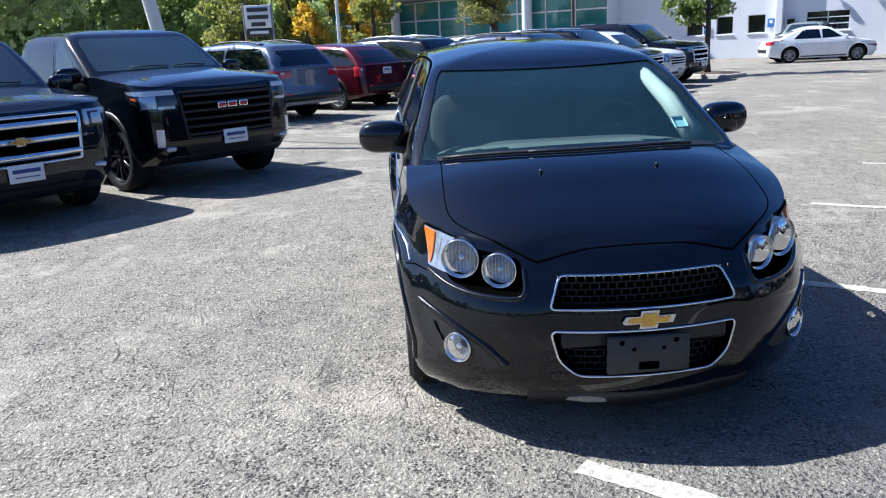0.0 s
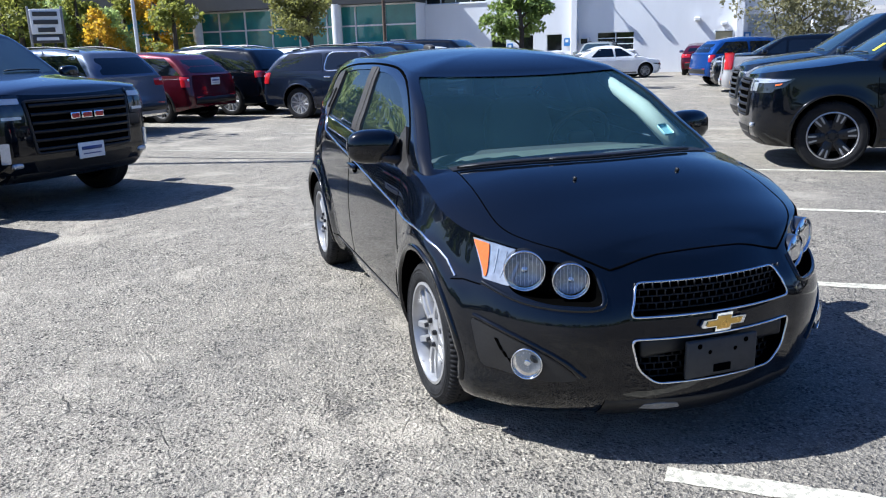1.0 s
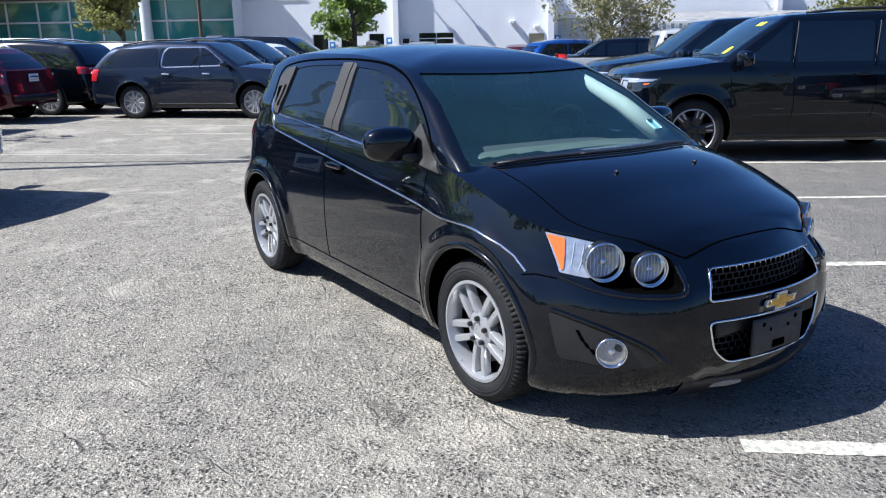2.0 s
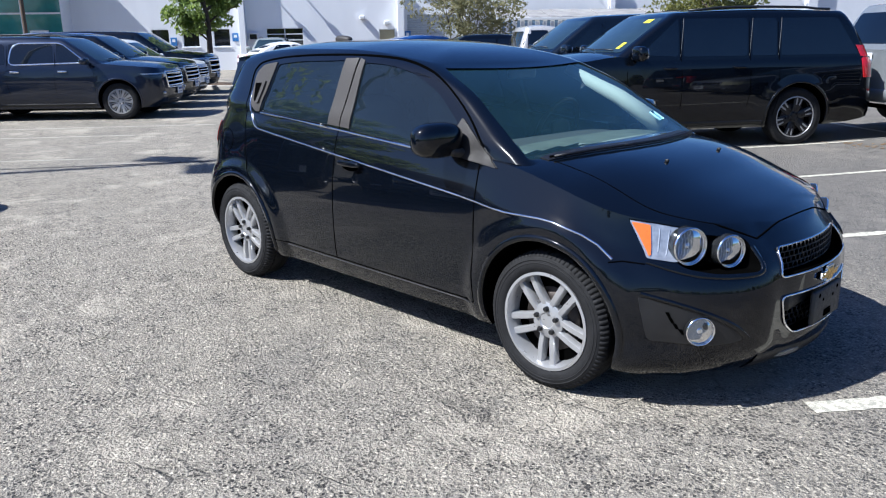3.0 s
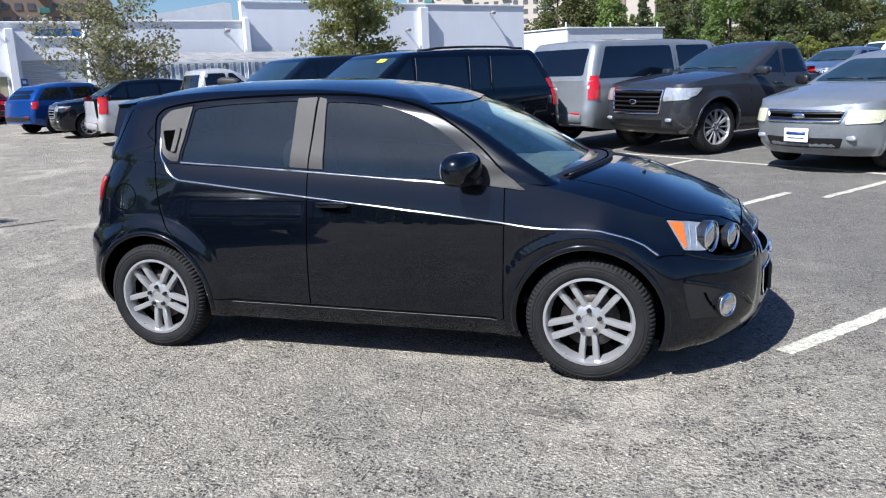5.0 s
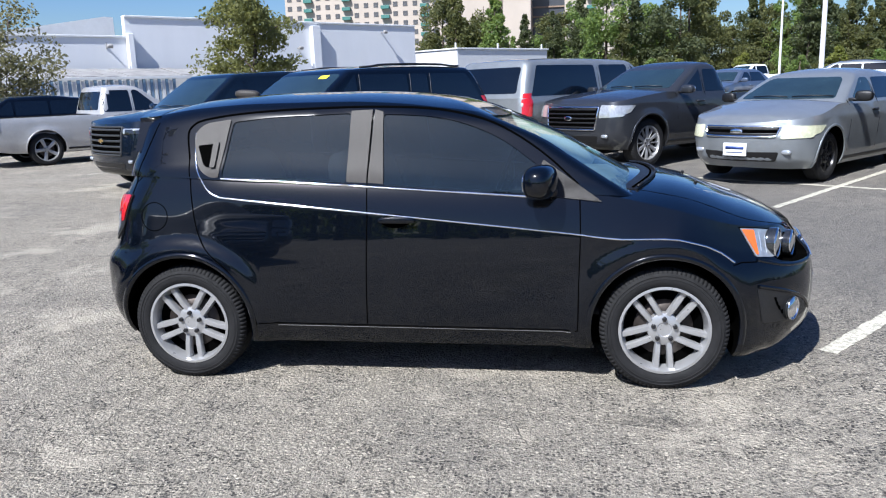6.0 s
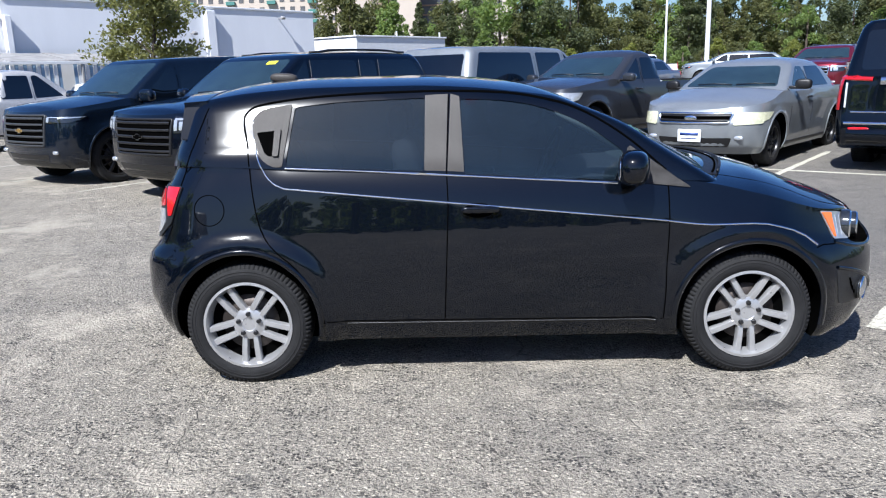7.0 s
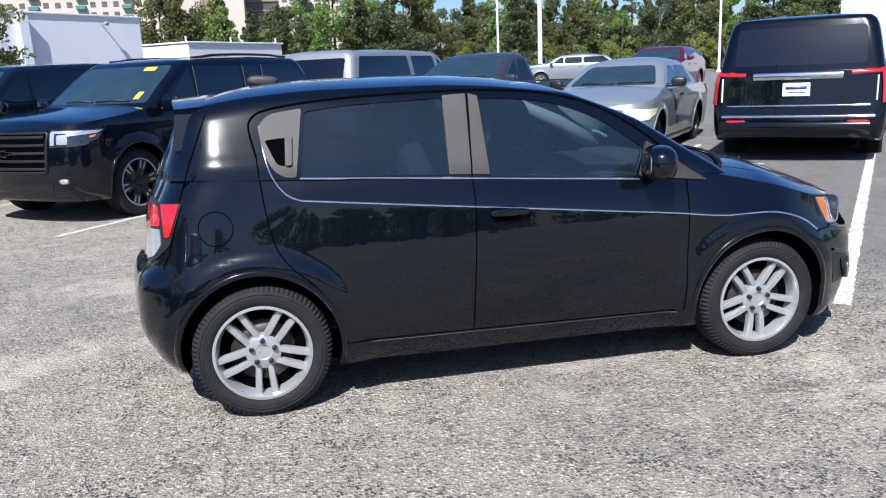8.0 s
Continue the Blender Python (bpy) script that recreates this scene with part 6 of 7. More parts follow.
old_sedan, _, _ = auto("sedan", "silver sedan with clouded headlamps and black steel wheels", "silver_paint", 4.45, 1.70, 1.43, 2.615, 0.87, 0.315, "sedan", hood=0.80, cowl=0.97, belt=0.95, clear=0.18, cowl_x=0.98, roof_f=0.18, roof_r=-0.95, base_r=-1.55, splits=(-0.12,), glass_r=(-1.05, -0.85), tumble=0.20, wheel=("steel", 6, "dark_rim"), grille="slim", bars=2, bar_mat="trim_black", frame_mat="chrome", badge="oval", lamp="wide", lamp_mat="hazy_lens", tail="wide", plate=(("F", 0.43),), mirror="trim_black", handles="trim_black", corner=(0.42, 0.36, 0.12), seats=True)
park(old_sedan, 4.35, 7.5, 229.5)
yukon, _, _ = auto("large_suv", "black large SUV seen from its tailgate with bracket-shaped lamps", "black_paint", 5.33, 2.06, 1.94, 3.07, 0.95, 0.405, hood=1.15, cowl=1.27, belt=1.20, clear=0.27, splits=(0.28, -0.75, -1.2), tumble=0.13, tail="ell", plate=(("B", 1.0),), rear_bar=True)
park(yukon, 7.12, 6.73, 49.5, 0.12)
red_far, _, _ = auto("midsize_suv", "dark red SUV parked two rows back", "dark_red_paint", 5.0, 2.0, 1.66, 2.86, 0.95, 0.385, hood=1.06, cowl=1.16, belt=1.12, splits=(0.2, -0.75), rails=True)
park(red_far, 12.1, 21.5, 229.5)

far_suv, _, _ = auto("midsize_suv", "silver SUV far off by the tall lamp post", "silver_paint", 5.0, 2.0, 1.68, 2.9, 0.95, 0.385, hood=1.1, cowl=1.2, belt=1.15, splits=(0.2, -0.75), rails=True)
park(far_suv, 14.0, 36.2, 165)
far_truck, _, _ = auto("pickup_truck", "white pickup truck far off before the trees", "white_paint", 5.7, 2.0, 1.88, 3.6, 0.95, 0.39, "pickup", hood=1.12, cowl=1.24, belt=1.16, clear=0.30, cab_r=-0.9, splits=(0.4,), glass_r=(-0.7, -0.75), cowl_x=1.38, category="pickup truck")
park(far_truck, 13.2, 52.0, 215)
far_sedan, _, _ = auto("sedan", "blue-grey sedan parked behind the charcoal pickup", "slate_paint", 4.8, 1.82, 1.47, 2.78, 0.95, 0.33, "sedan", hood=0.84, cowl=0.98, belt=0.97, clear=0.19, cowl_x=1.05, roof_f=0.22, roof_r=-1.05, base_r=-1.75, splits=(-0.10,), glass_r=(-1.22, -0.95), tumble=0.20, tail="wide")
park(far_sedan, 6.4, 24.5, 232)
shed_car, _, _ = auto("sedan", "white car under the striped awning", "white_paint", 4.6, 1.8, 1.48, 2.7, 0.95, 0.33, "sedan", hood=0.84, cowl=0.98, belt=0.98, clear=0.19, cowl_x=1.02, roof_f=0.22, roof_r=-1.02, base_r=-1.72, splits=(-0.10,), glass_r=(-1.22, -0.95), tumble=0.20)
park(shed_car, -16.5, 31.0, 300)


# ---- white building along the lot ----
FACADE = pose(-34.5, 21.5, 0.0, 0, 0, 50.97)


def stucco(name, base, dirt):
    p = Mat(name, base, 0.85)
    streak = p.noise(0.9, 6.0, 0.6, 0.35, 0.8, (1.0, 1.0, 0.25))
    p.color(p.mix(p.math("MULTIPLY", streak, 0.35), base, dirt))
    p.bump(p.noise(45.0, 4.0), 0.15, 0.01)
    return p.m


M["white_wall"] = stucco("white_wall", (0.68, 0.69, 0.71), (0.54, 0.55, 0.57))
M["white_metal"] = plain("white_metal", (0.62, 0.63, 0.64), 0.45, var=0.12, scale=3)
M["dark_fascia"] = plain("dark_fascia", (0.035, 0.036, 0.040), 0.45, var=0.25, scale=2)
M["teal_glass"] = plain("teal_glass", (0.045, 0.25, 0.25), 0.05, var=0.6, scale=0.35, Coat_Weight=0.8, Coat_Roughness=0.02)
M["dark_glass"] = plain("dark_glass", (0.010, 0.012, 0.014), 0.06, var=0.4, scale=1.0, Coat_Weight=0.6)
M["blue_sign"] = plain("blue_sign", (0.03, 0.16, 0.42), 0.5, var=0.1)
M["tan_door"] = plain("tan_door", (0.36, 0.32, 0.20), 0.6, var=0.2, scale=2)
M["shutter"] = plain("shutter", (0.42, 0.45, 0.48), 0.5, 0.2, var=0.15, scale=2)
M["stripe_blue"] = plain("stripe_blue", (0.20, 0.30, 0.42), 0.6, 0.1, var=0.2, scale=4)
M["old_metal"] = plain("old_metal", (0.38, 0.37, 0.36), 0.6, 0.3, var=0.5, scale=1.5)
M["pole_white"] = plain("pole_white", (0.66, 0.67, 0.68), 0.45, var=0.15, scale=4)
M["pole_brown"] = plain("pole_brown", (0.10, 0.07, 0.05), 0.85, var=0.4, scale=5)
M["concrete"] = plain("concrete", (0.42, 0.40, 0.36), 0.9, var=0.3, scale=3, grain=0.3)
M["mulch"] = plain("mulch", (0.10, 0.065, 0.04), 0.95, var=0.5, scale=15, grain=0.6)
M["beige_wall"] = plain("beige_wall", (0.42, 0.365, 0.31), 0.85, var=0.15, scale=0.1)
M["shaded_wing"] = plain("shaded_wing", (0.055, 0.060, 0.072), 0.35, var=0.3, scale=0.3)
M["brown_wall"] = plain("brown_wall", (0.22, 0.16, 0.12), 0.85, var=0.2, scale=0.1)
M["green_rail"] = plain("green_rail", (0.05, 0.16, 0.14), 0.5, var=0.2, scale=0.3)
M["far_pane"] = plain("far_pane", (0.11, 0.11, 0.115), 0.25, var=0.5, scale=0.3)
M["line_paint"] = None


def wall_box(name, s0, s1, y0, y1, z0, z1, mat, parent=None, bevel=0.02, label="", at=FACADE):
    ob = part(name, box_bm(s1 - s0, y1 - y0, z1 - z0, bevel, ((s0 + s1) / 2, (y0 + y1) / 2, (z0 + z1) / 2), seg=1), M[mat], parent, label, smooth=False)
    if not parent:
        ob.matrix_world = at
    return ob


def wall_with_holes(name, s0, s1, z1, y0, y1, holes, mat, label):
    """A thick wall, cut through for its openings (s0, s1, z0, z1)."""
    bm = box_bm(s1 - s0, y1 - y0, z1 + 0.3, 0.0, ((s0 + s1) / 2, (y0 + y1) / 2, (z1 - 0.3) / 2))
    me = carve(bm, [prism([(a, c), (b, c), (b, d), (a, d)], "y", y0 - 0.5, y1 + 0.5) for a, b, c, d in holes], M[mat], M[mat]) if holes else None
    if me is None:
        ob = part(name, bm, M[mat], smooth=False)
    else:
        bm.free() if bm.is_valid else None
        ob = new(name, me)
    ob.matrix_world = FACADE
    return tagged(ob, label, "wall", kind="structure")


def window_unit(s0, s1, z0, z1, rows, cols, name="window_unit", glass_mat="dark_glass", frame_mat="white_metal", y=0.14, fr=0.05):
    w = tagged(new(name), "dark glazed window in a painted frame in the white wall", "window", kind="structure")
    w.matrix_world = FACADE
    wall_box("pane", s0, s1, y, y + 0.03, z0, z1, glass_mat, w, 0.0)
    for k in range(cols + 1):
        s = s0 + (s1 - s0) * k / cols
        wall_box("window_frame", s - fr / 2, s + fr / 2, y - 0.05, y + 0.0, z0, z1, frame_mat, w, 0.006)
    for k in range(rows + 1):
        z = z0 + (z1 - z0) * k / rows
        wall_box("window_frame", s0, s1, y - 0.045, y + 0.005, z - fr / 2, z + fr / 2, frame_mat, w, 0.006)
    wall_box("window_sill", s0 - 0.06, s1 + 0.06, -0.05, y, z0 - 0.08, z0 - 0.02, "white_wall", w, 0.01)
    return w


def wall_lamp(s, z, label="grey floodlight on a bracket at the roof edge"):
    lamp = tagged(new("floodlight"), label, "lamp")
    lamp.matrix_world = FACADE
    part("arm", box_bm(0.06, 0.5, 0.06, 0.01, (s, -0.25, z)), M["old_metal"], lamp)
    part("head", box_bm(0.28, 0.20, 0.18, 0.03, (s, -0.55, z + 0.02), turn=(35, 0, 0)), M["old_metal"], lamp)
    part("post", box_bm(0.05, 0.05, 0.35, 0.01, (s, -0.02, z + 0.05)), M["old_metal"], lamp)


def build_building():
    wall_with_holes("wall_1", -11.2, -1.85, 6.2, 0.0, 0.35, [(-6.9, -6.0, 1.28, 2.2), (-5.27, -4.4, 1.28, 2.2), (-3.63, -2.75, 1.28, 2.2), (-10.9, -7.2, 4.15, 5.0)], "white_wall", "white stucco wall with small square windows and a high window band")
    wall_with_holes("wall_2", -1.85, 10.2, 4.6, 0.05, 0.40, [(-0.77, 1.22, 1.25, 2.2), (5.41, 6.3, -0.5, 2.07), (7.0, 10.0, -0.5, 2.85), (7.74, 9.94, 3.98, 4.4)], "white_wall", "white stucco wall with a doorway and roller shutter")
    wall_with_holes("wall_3", 10.2, 18.45, 4.68, 0.0, 0.35, [], "white_wall", "plain white stucco wall with a coping")
    wall_with_holes("wall_4", 18.45, 39.0, 5.75, -0.1, 0.30, [], "white_wall", "tall plain white stucco wall with pilasters")
    for a, b, c, d in ((-6.9, -6.0, 1.28, 2.2), (-5.27, -4.4, 1.28, 2.2), (-3.63, -2.75, 1.28, 2.2)):
        window_unit(a, b, c, d, 1, 1)
    window_unit(-10.9, -7.2, 4.15, 5.0, 1, 4)
    window_unit(-0.77, 1.22, 1.25, 2.2, 3, 2)
    window_unit(7.74, 9.94, 3.98, 4.4, 1, 1, glass_mat="blue_sign", y=0.1)
    for s0, s1, z, y in ((-11.2, -1.85, 6.2, 0.0), (-1.85, 10.2, 4.6, 0.05), (10.2, 18.45, 4.68, 0.0), (18.45, 39.0, 5.75, -0.1)):
        c = wall_box("coping", s0, s1, y - 0.08, y + 0.45, z, z + 0.12, "white_metal")
        tagged(c, "white metal coping along the top of the wall", "trim", kind="structure")
    for s, w, z in ((-2.0, 0.34, 6.1), (6.62, 0.38, 4.36), (10.2, 0.4, 4.5), (18.6, 0.30, 4.9), (30.5, 0.6, 5.6)):
        tagged(wall_box("pilaster", s - w / 2, s + w / 2, -0.45, 0.10, -0.3, z, "white_wall"), "white stucco pilaster standing out from the wall", "pilaster", kind="structure")
    # side and back walls, roof deck
    tagged(wall_box("wall_back", -34, 39, 16.0, 16.3, -0.3, 4.5, "white_wall"), "plain white rear wall", "wall", kind="structure")
    tagged(wall_box("wall_end", 38.7, 39.0, 0.3, 16.0, -0.3, 5.7, "white_wall"), "plain white end wall", "wall", kind="structure")
    tagged(wall_box("roof_deck", -11.0, 38.7, 0.4, 16.0, 4.2, 4.4, "old_metal"), "flat grey roof deck", "roof", kind="structure")
    # gable behind the parapet
    bm = prism([(11.0, 4.7), (18.35, 4.7), (18.35, 5.85), (17.9, 5.88)], "y", 1.2, 12.0)
    ob = part("gable_roof", bm, M["white_metal"], smooth=False)
    ob.matrix_world = FACADE
    tagged(ob, "white sloped roof behind the parapet", "roof", kind="structure")
    # roller shutter with slats
    door = tagged(new("roller_shutter"), "grey metal roller shutter with narrow slats, closed", "shutter", kind="structure")
    door.matrix_world = FACADE
    slat = box_bm(3.0, 0.04, 0.115, 0.015, (8.5, 0.2, 0.06), seg=1)
    first = part("slat", slat, M["shutter"], door, smooth=False)
    for k in range(1, 23):
        o = new("slat", first.data)
        o.parent = door
        o.location = (0, 0, 0.125 * k)
    d = tagged(new("door_1"), "tan metal door in the white wall, closed", "door", kind="structure")
    d.matrix_world = FACADE
    wall_box("leaf", 5.44, 6.27, 0.15, 0.20, 0.0, 2.04, "tan_door", d, 0.01)
    wall_box("door_frame", 5.36, 5.44, 0.02, 0.24, 0.0, 2.12, "white_metal", d, 0.01)
    wall_box("door_frame", 6.27, 6.35, 0.02, 0.24, 0.0, 2.12, "white_metal", d, 0.01)
    wall_box("door_handle", 6.12, 6.17, 0.08, 0.15, 0.95, 1.10, "chrome", d, 0.01)
    for s, z in ((-5.75, 1.55), (-2.45, 1.75), (7.0, 1.75), (7.0, 1.45)):
        sg = tagged(wall_box("wall_sign", s - 0.17, s + 0.17, -0.06, -0.03, z - 0.22, z + 0.22, "blue_sign"), "small blue sign on the white wall", "sign")
        wall_box("sign_bar", s - 0.08, s + 0.08, -0.066, -0.060, z - 0.02, z + 0.13, "plate_white", sg, 0.0)
    v = tagged(wall_box("wall_vent", -1.75, -1.20, -0.12, 0.05, 1.55, 1.98, "white_metal"), "white framed vent box on the wall", "vent")
    wall_box("vent_grille", -1.66, -1.29, -0.13, -0.11, 1.63, 1.90, "dark_glass", v, 0.0)
    for s, z in ((4.5, 2.70), (5.85, 2.42)):
        lp = tagged(wall_box("wall_lamp", s - 0.16, s + 0.16, -0.32, 0.05, z - 0.1, z + 0.12, "white_metal", None, 0.05), "white bulkhead lamp on the wall", "lamp")
    for s in (-1.0, 0.65, 5.6, 8.3, 17.4, 24.0, 26.0, 29.2, 36.0):
        wall_lamp(s, 4.72 if s < 17 else (4.2 if s < 35 else 5.3))
    # showroom
    show = tagged(new("showroom_glazing"), "teal glass showroom front with pale mullions under a dark fascia", "window", kind="structure")
    show.matrix_world = FACADE
    for k in range(12):
        s0 = -34 + 23 * k / 12
        for j, (z0, z1) in enumerate(((0.1, 0.95), (0.95, 1.9), (1.9, 3.05), (3.05, 4.2))):
            wall_box("pane", s0, s0 + 23 / 12, -1.42, -1.39, z0, z1, "teal_glass", show, 0.0)
        wall_box("mullion", s0 - 0.04, s0 + 0.04, -1.50, -1.36, 0.0, 4.2, "white_metal", show, 0.0)
    for z in (0.1, 0.95, 1.9, 3.05, 4.2):
        wall_box("mullion", -34, -11, -1.51, -1.36, z - 0.045, z + 0.045, "white_metal", show, 0.0)
    wall_box("entrance_door", -12.6, -11.7, -1.53, -1.40, 0.05, 2.2, "white_metal", show, 0.0)
    wall_box("door_pane", -12.5, -11.8, -1.545, -1.52, 0.2, 2.1, "teal_glass", show, 0.0)
    tagged(wall_box("fascia", -34.6, -10.9, -2.2, 1.0, 4.25, 6.6, "dark_fascia"), "dark grey fascia over the showroom glass", "fascia", kind="structure")
    tagged(wall_box("showroom_end", -11.15, -10.95, -1.4, 0.0, -0.3, 4.25, "white_wall"), "white return wall at the showroom's end", "wall", kind="structure")
    tagged(wall_box("showroom_floor_back", -34, -11, 2.0, 2.2, 0.0, 4.3, "white_wall"), "pale inner wall behind the showroom glass", "wall", kind="structure")
    for s in (-25.7, -15.8):
        v, f = lathe([(0.30, -0.3), (0.30, 4.3)], 28, "z")
        c = link_mesh("column", [(x + s, y - 2.0, z) for x, y, z in v], f, M["pole_white"])
        c.matrix_world = FACADE
        tagged(c, "round white column before the showroom glass", "column", kind="structure")
    # awning with striped panels
    awn = tagged(new("awning"), "old metal awning with a striped corrugated front", "awning")
    awn.matrix_world = FACADE
    bm = bmesh.new()
    for k in range(24):
        s0 = 11.5 + 0.56 * k
        part("roof_sheet", box_bm(0.55, 3.0, 0.04, 0.008, (s0 + 0.28, -2.2, 2.78 + random.uniform(-0.03, 0.03)), seg=1, turn=(9, 0, 0)), M["old_metal"], awn, smooth=False)
    bm.free()
    wall_box("fascia_board", 11.4, 25.1, -3.78, -3.70, 2.40, 2.54, "white_metal", awn, 0.01)
    n = 0
    for k in range(68):
        s0 = 11.5 + 0.2 * k
        if 40 <= k <= 42:
            continue
        wall_box("panel", s0, s0 + 0.16, -3.66 + (0.02 if k % 2 else 0), -3.60, 1.2, 2.40, "stripe_blue" if k % 2 else "white_metal", awn, 0.0)
    for s in (11.6, 16.0, 20.5, 25.0):
        wall_box("post", s - 0.05, s + 0.05, -3.75, -3.65, 0.0, 2.45, "old_metal", awn, 0.01)
    # low outbuilding beyond
    low = tagged(wall_box("outbuilding", 43.2, 53.6, 0.0, 5.2, -0.3, 4.25, "white_metal", None, 0.03), "low white flat-roofed outbuilding", "building")
    wall_box("roof_edge", 43.1, 53.7, -0.1, 5.3, 4.25, 4.37, "white_metal", low, 0.02)
    for s in (43.4, 48.0, 53.3):
        wall_box("post", s - 0.05, s + 0.05, 0.3, 0.4, 4.35, 4.75, "pole_white", low, 0.01)


build_building()


def box_at(name, cx, cy, sx, sy, z0, z1, mat, turn, label, category, kind=""):
    ob = part(name, box_bm(sx, sy, z1 - z0, 0.03, (0, 0, (z0 + z1) / 2), seg=1), M[mat], smooth=False)
    ob.matrix_world = pose(cx, cy, 0, 0, 0, turn)
    return tagged(ob, label, category, kind=kind)


def apartment(name, cx, cy, length, deep, height, turn, bays, wall, label):
    """A slab of flats: wall, windows, balconies with rails; only storeys above the trees carry openings."""
    t = tagged(new(name), label, "building")
    t.matrix_world = pose(cx, cy, 0, 0, 0, turn)
    part("wall", box_bm(length, deep, height, 0.1, (0, 0, height / 2), seg=1), M[wall], t, smooth=False)
    part("roof", box_bm(length + 1, deep + 1, 0.8, 0.1, (0, 0, height + 0.4), seg=1), M["brown_wall"], t, smooth=False)
    pane = box_bm(1.5, 0.2, 1.5, 0.0, (0, 0, 0))
    first = None
    step = length / bays
    rail = None
    for b in range(bays):
        x = -length / 2 + step * (b + 0.5)
        balcony = b % 4 == 2
        for fl in range(3, int(height / 3.0) - 0):
            z = fl * 3.0 + 1.5
            if balcony:
                if rail is None:
                    rail = part("balcony", box_bm(step * 0.85, 1.6, 1.1, 0.05, (0, 0, 0), seg=1), M["green_rail"], t, smooth=False)
                    o = rail
                else:
                    o = new("balcony", rail.data)
                    o.parent = t
                o.location = (x, -deep / 2 - 0.6, z - 0.9)
                continue
            if first is None:
                first = part("window", pane, M["far_pane"], t, smooth=False)
                o = first
            else:
                o = new("window", first.data)
                o.parent = t
            o.location = (x, -deep / 2 - 0.02, z)
    if first is None:
        pane.free()
    return t


apartment("apartment_block", -62.5, 264.0, 59.0, 18.0, 46.0, 0.0, 18, "beige_wall", "far beige block of flats with green balconies")
apartment("apartment_block", 10.5, 264.0, 20.0, 18.0, 46.0, 0.0, 6, "beige_wall", "far beige block of flats with green balconies")
core = tagged(new("stair_tower"), "far plain beige stair tower with a brown strip", "building")
part("wall", box_bm(23.0, 16.0, 50.0, 0.1, (-21.5, 259.0, 25.0), seg=1), M["beige_wall"], core, smooth=False)
part("brown_strip", box_bm(4.0, 0.6, 50.0, 0.05, (-21.0, 250.8, 25.0), seg=1), M["brown_wall"], core, smooth=False)
# recessed wall between the blocks; its shade is put into the dark colour
link = tagged(new("recessed_link"), "far recessed wing between beige blocks, its shade painted dark", "building")
part("wall", box_bm(10.6, 10.0, 44.0, 0.1, (-4.7, 268.0, 22.0), seg=1), M["shaded_wing"], link, smooth=False)
for k in range(14):
    part("floor_band", box_bm(10.4, 0.5, 0.5, 0.02, (-4.7, 262.8, 3.0 * k + 2.0), seg=1), M["brown_wall"], link, smooth=False)
apartment("apartment_block", -156.0, 143.3, 52.0, 18.0, 24.0, 48.0, 20, "brown_wall", "far brown block of flats above the white roof")


# ---- trees ----
def foliage(name, low, high, scale=1.0):
    p = Mat(name, low, 0.6)
    p.color(p.mix(p.random(True), low, high))
    t = p.t
    trans, mix = t.nodes.new("ShaderNodeBsdfTranslucent"), t.nodes.new("ShaderNodeMixShader")
    trans.inputs[0].default_value = rgb(tuple(min(1.0, c * 1.6) for c in high))
    mix.inputs[0].default_value = 0.45
    t.links.new(p.b.outputs[0], mix.inputs[1])
    t.links.new(trans.outputs[0], mix.inputs[2])
    t.links.new(mix.outputs[0], t.nodes["Material Output"].inputs[0])
    return p.m


M["leaf_green"] = foliage("leaf_green", (0.05, 0.095, 0.025), (0.20, 0.26, 0.065))
M["leaf_olive"] = foliage("leaf_olive", (0.055, 0.070, 0.022), (0.19, 0.19, 0.055))
M["leaf_pale"] = foliage("leaf_pale", (0.055, 0.068, 0.028), (0.22, 0.205, 0.105))
M["leaf_yellow"] = foliage("leaf_yellow", (0.20, 0.16, 0.020), (0.55, 0.36, 0.03))
M["leaf_pine"] = foliage("leaf_pine", (0.032, 0.046, 0.019), (0.094, 0.110, 0.040))
M["leaf_wood"] = foliage("leaf_wood", (0.042, 0.056, 0.019), (0.138, 0.142, 0.045))
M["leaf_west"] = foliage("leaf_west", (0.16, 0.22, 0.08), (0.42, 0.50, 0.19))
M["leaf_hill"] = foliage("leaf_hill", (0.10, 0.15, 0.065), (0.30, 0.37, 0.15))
M["leaf_lime"] = foliage("leaf_lime", (0.075, 0.10, 0.020), (0.23, 0.24, 0.05))
M["bark"] = plain("bark", (0.085, 0.065, 0.050), 0.95, var=0.5, scale=9, grain=0.5)


def leaf_cards(centres, radii, per, size, rng):
    """Many small bent leaves in clumps: verts and faces."""
    k = len(centres)
    c = np.repeat(np.array(centres, float), per, 0)
    rad = np.repeat(np.array(radii, float), per, 0)
    d = rng.normal(size=(k * per, 3))
    d /= np.linalg.norm(d, axis=1)[:, None]
    r = rng.uniform(0.25, 1.0, (k * per, 1)) ** 0.5
    pos = c + d * r * rad
    a = rng.normal(size=(k * per, 3)) + d * 0.3
    a /= np.linalg.norm(a, axis=1)[:, None]
    b = np.cross(a, rng.normal(size=(k * per, 3)))
    b /= np.linalg.norm(b, axis=1)[:, None]
    s = size * rng.uniform(0.6, 1.3, (k * per, 1))
    n = np.cross(a, b)
    quad = np.stack([pos - a * s, pos + b * s * 0.55 + n * s * 0.2, pos + a * s, pos - b * s * 0.55 + n * s * 0.2], 1).reshape(-1, 3)
    faces = [(4 * i, 4 * i + 1, 4 * i + 2, 4 * i + 3) for i in range(k * per)]
    return quad, faces


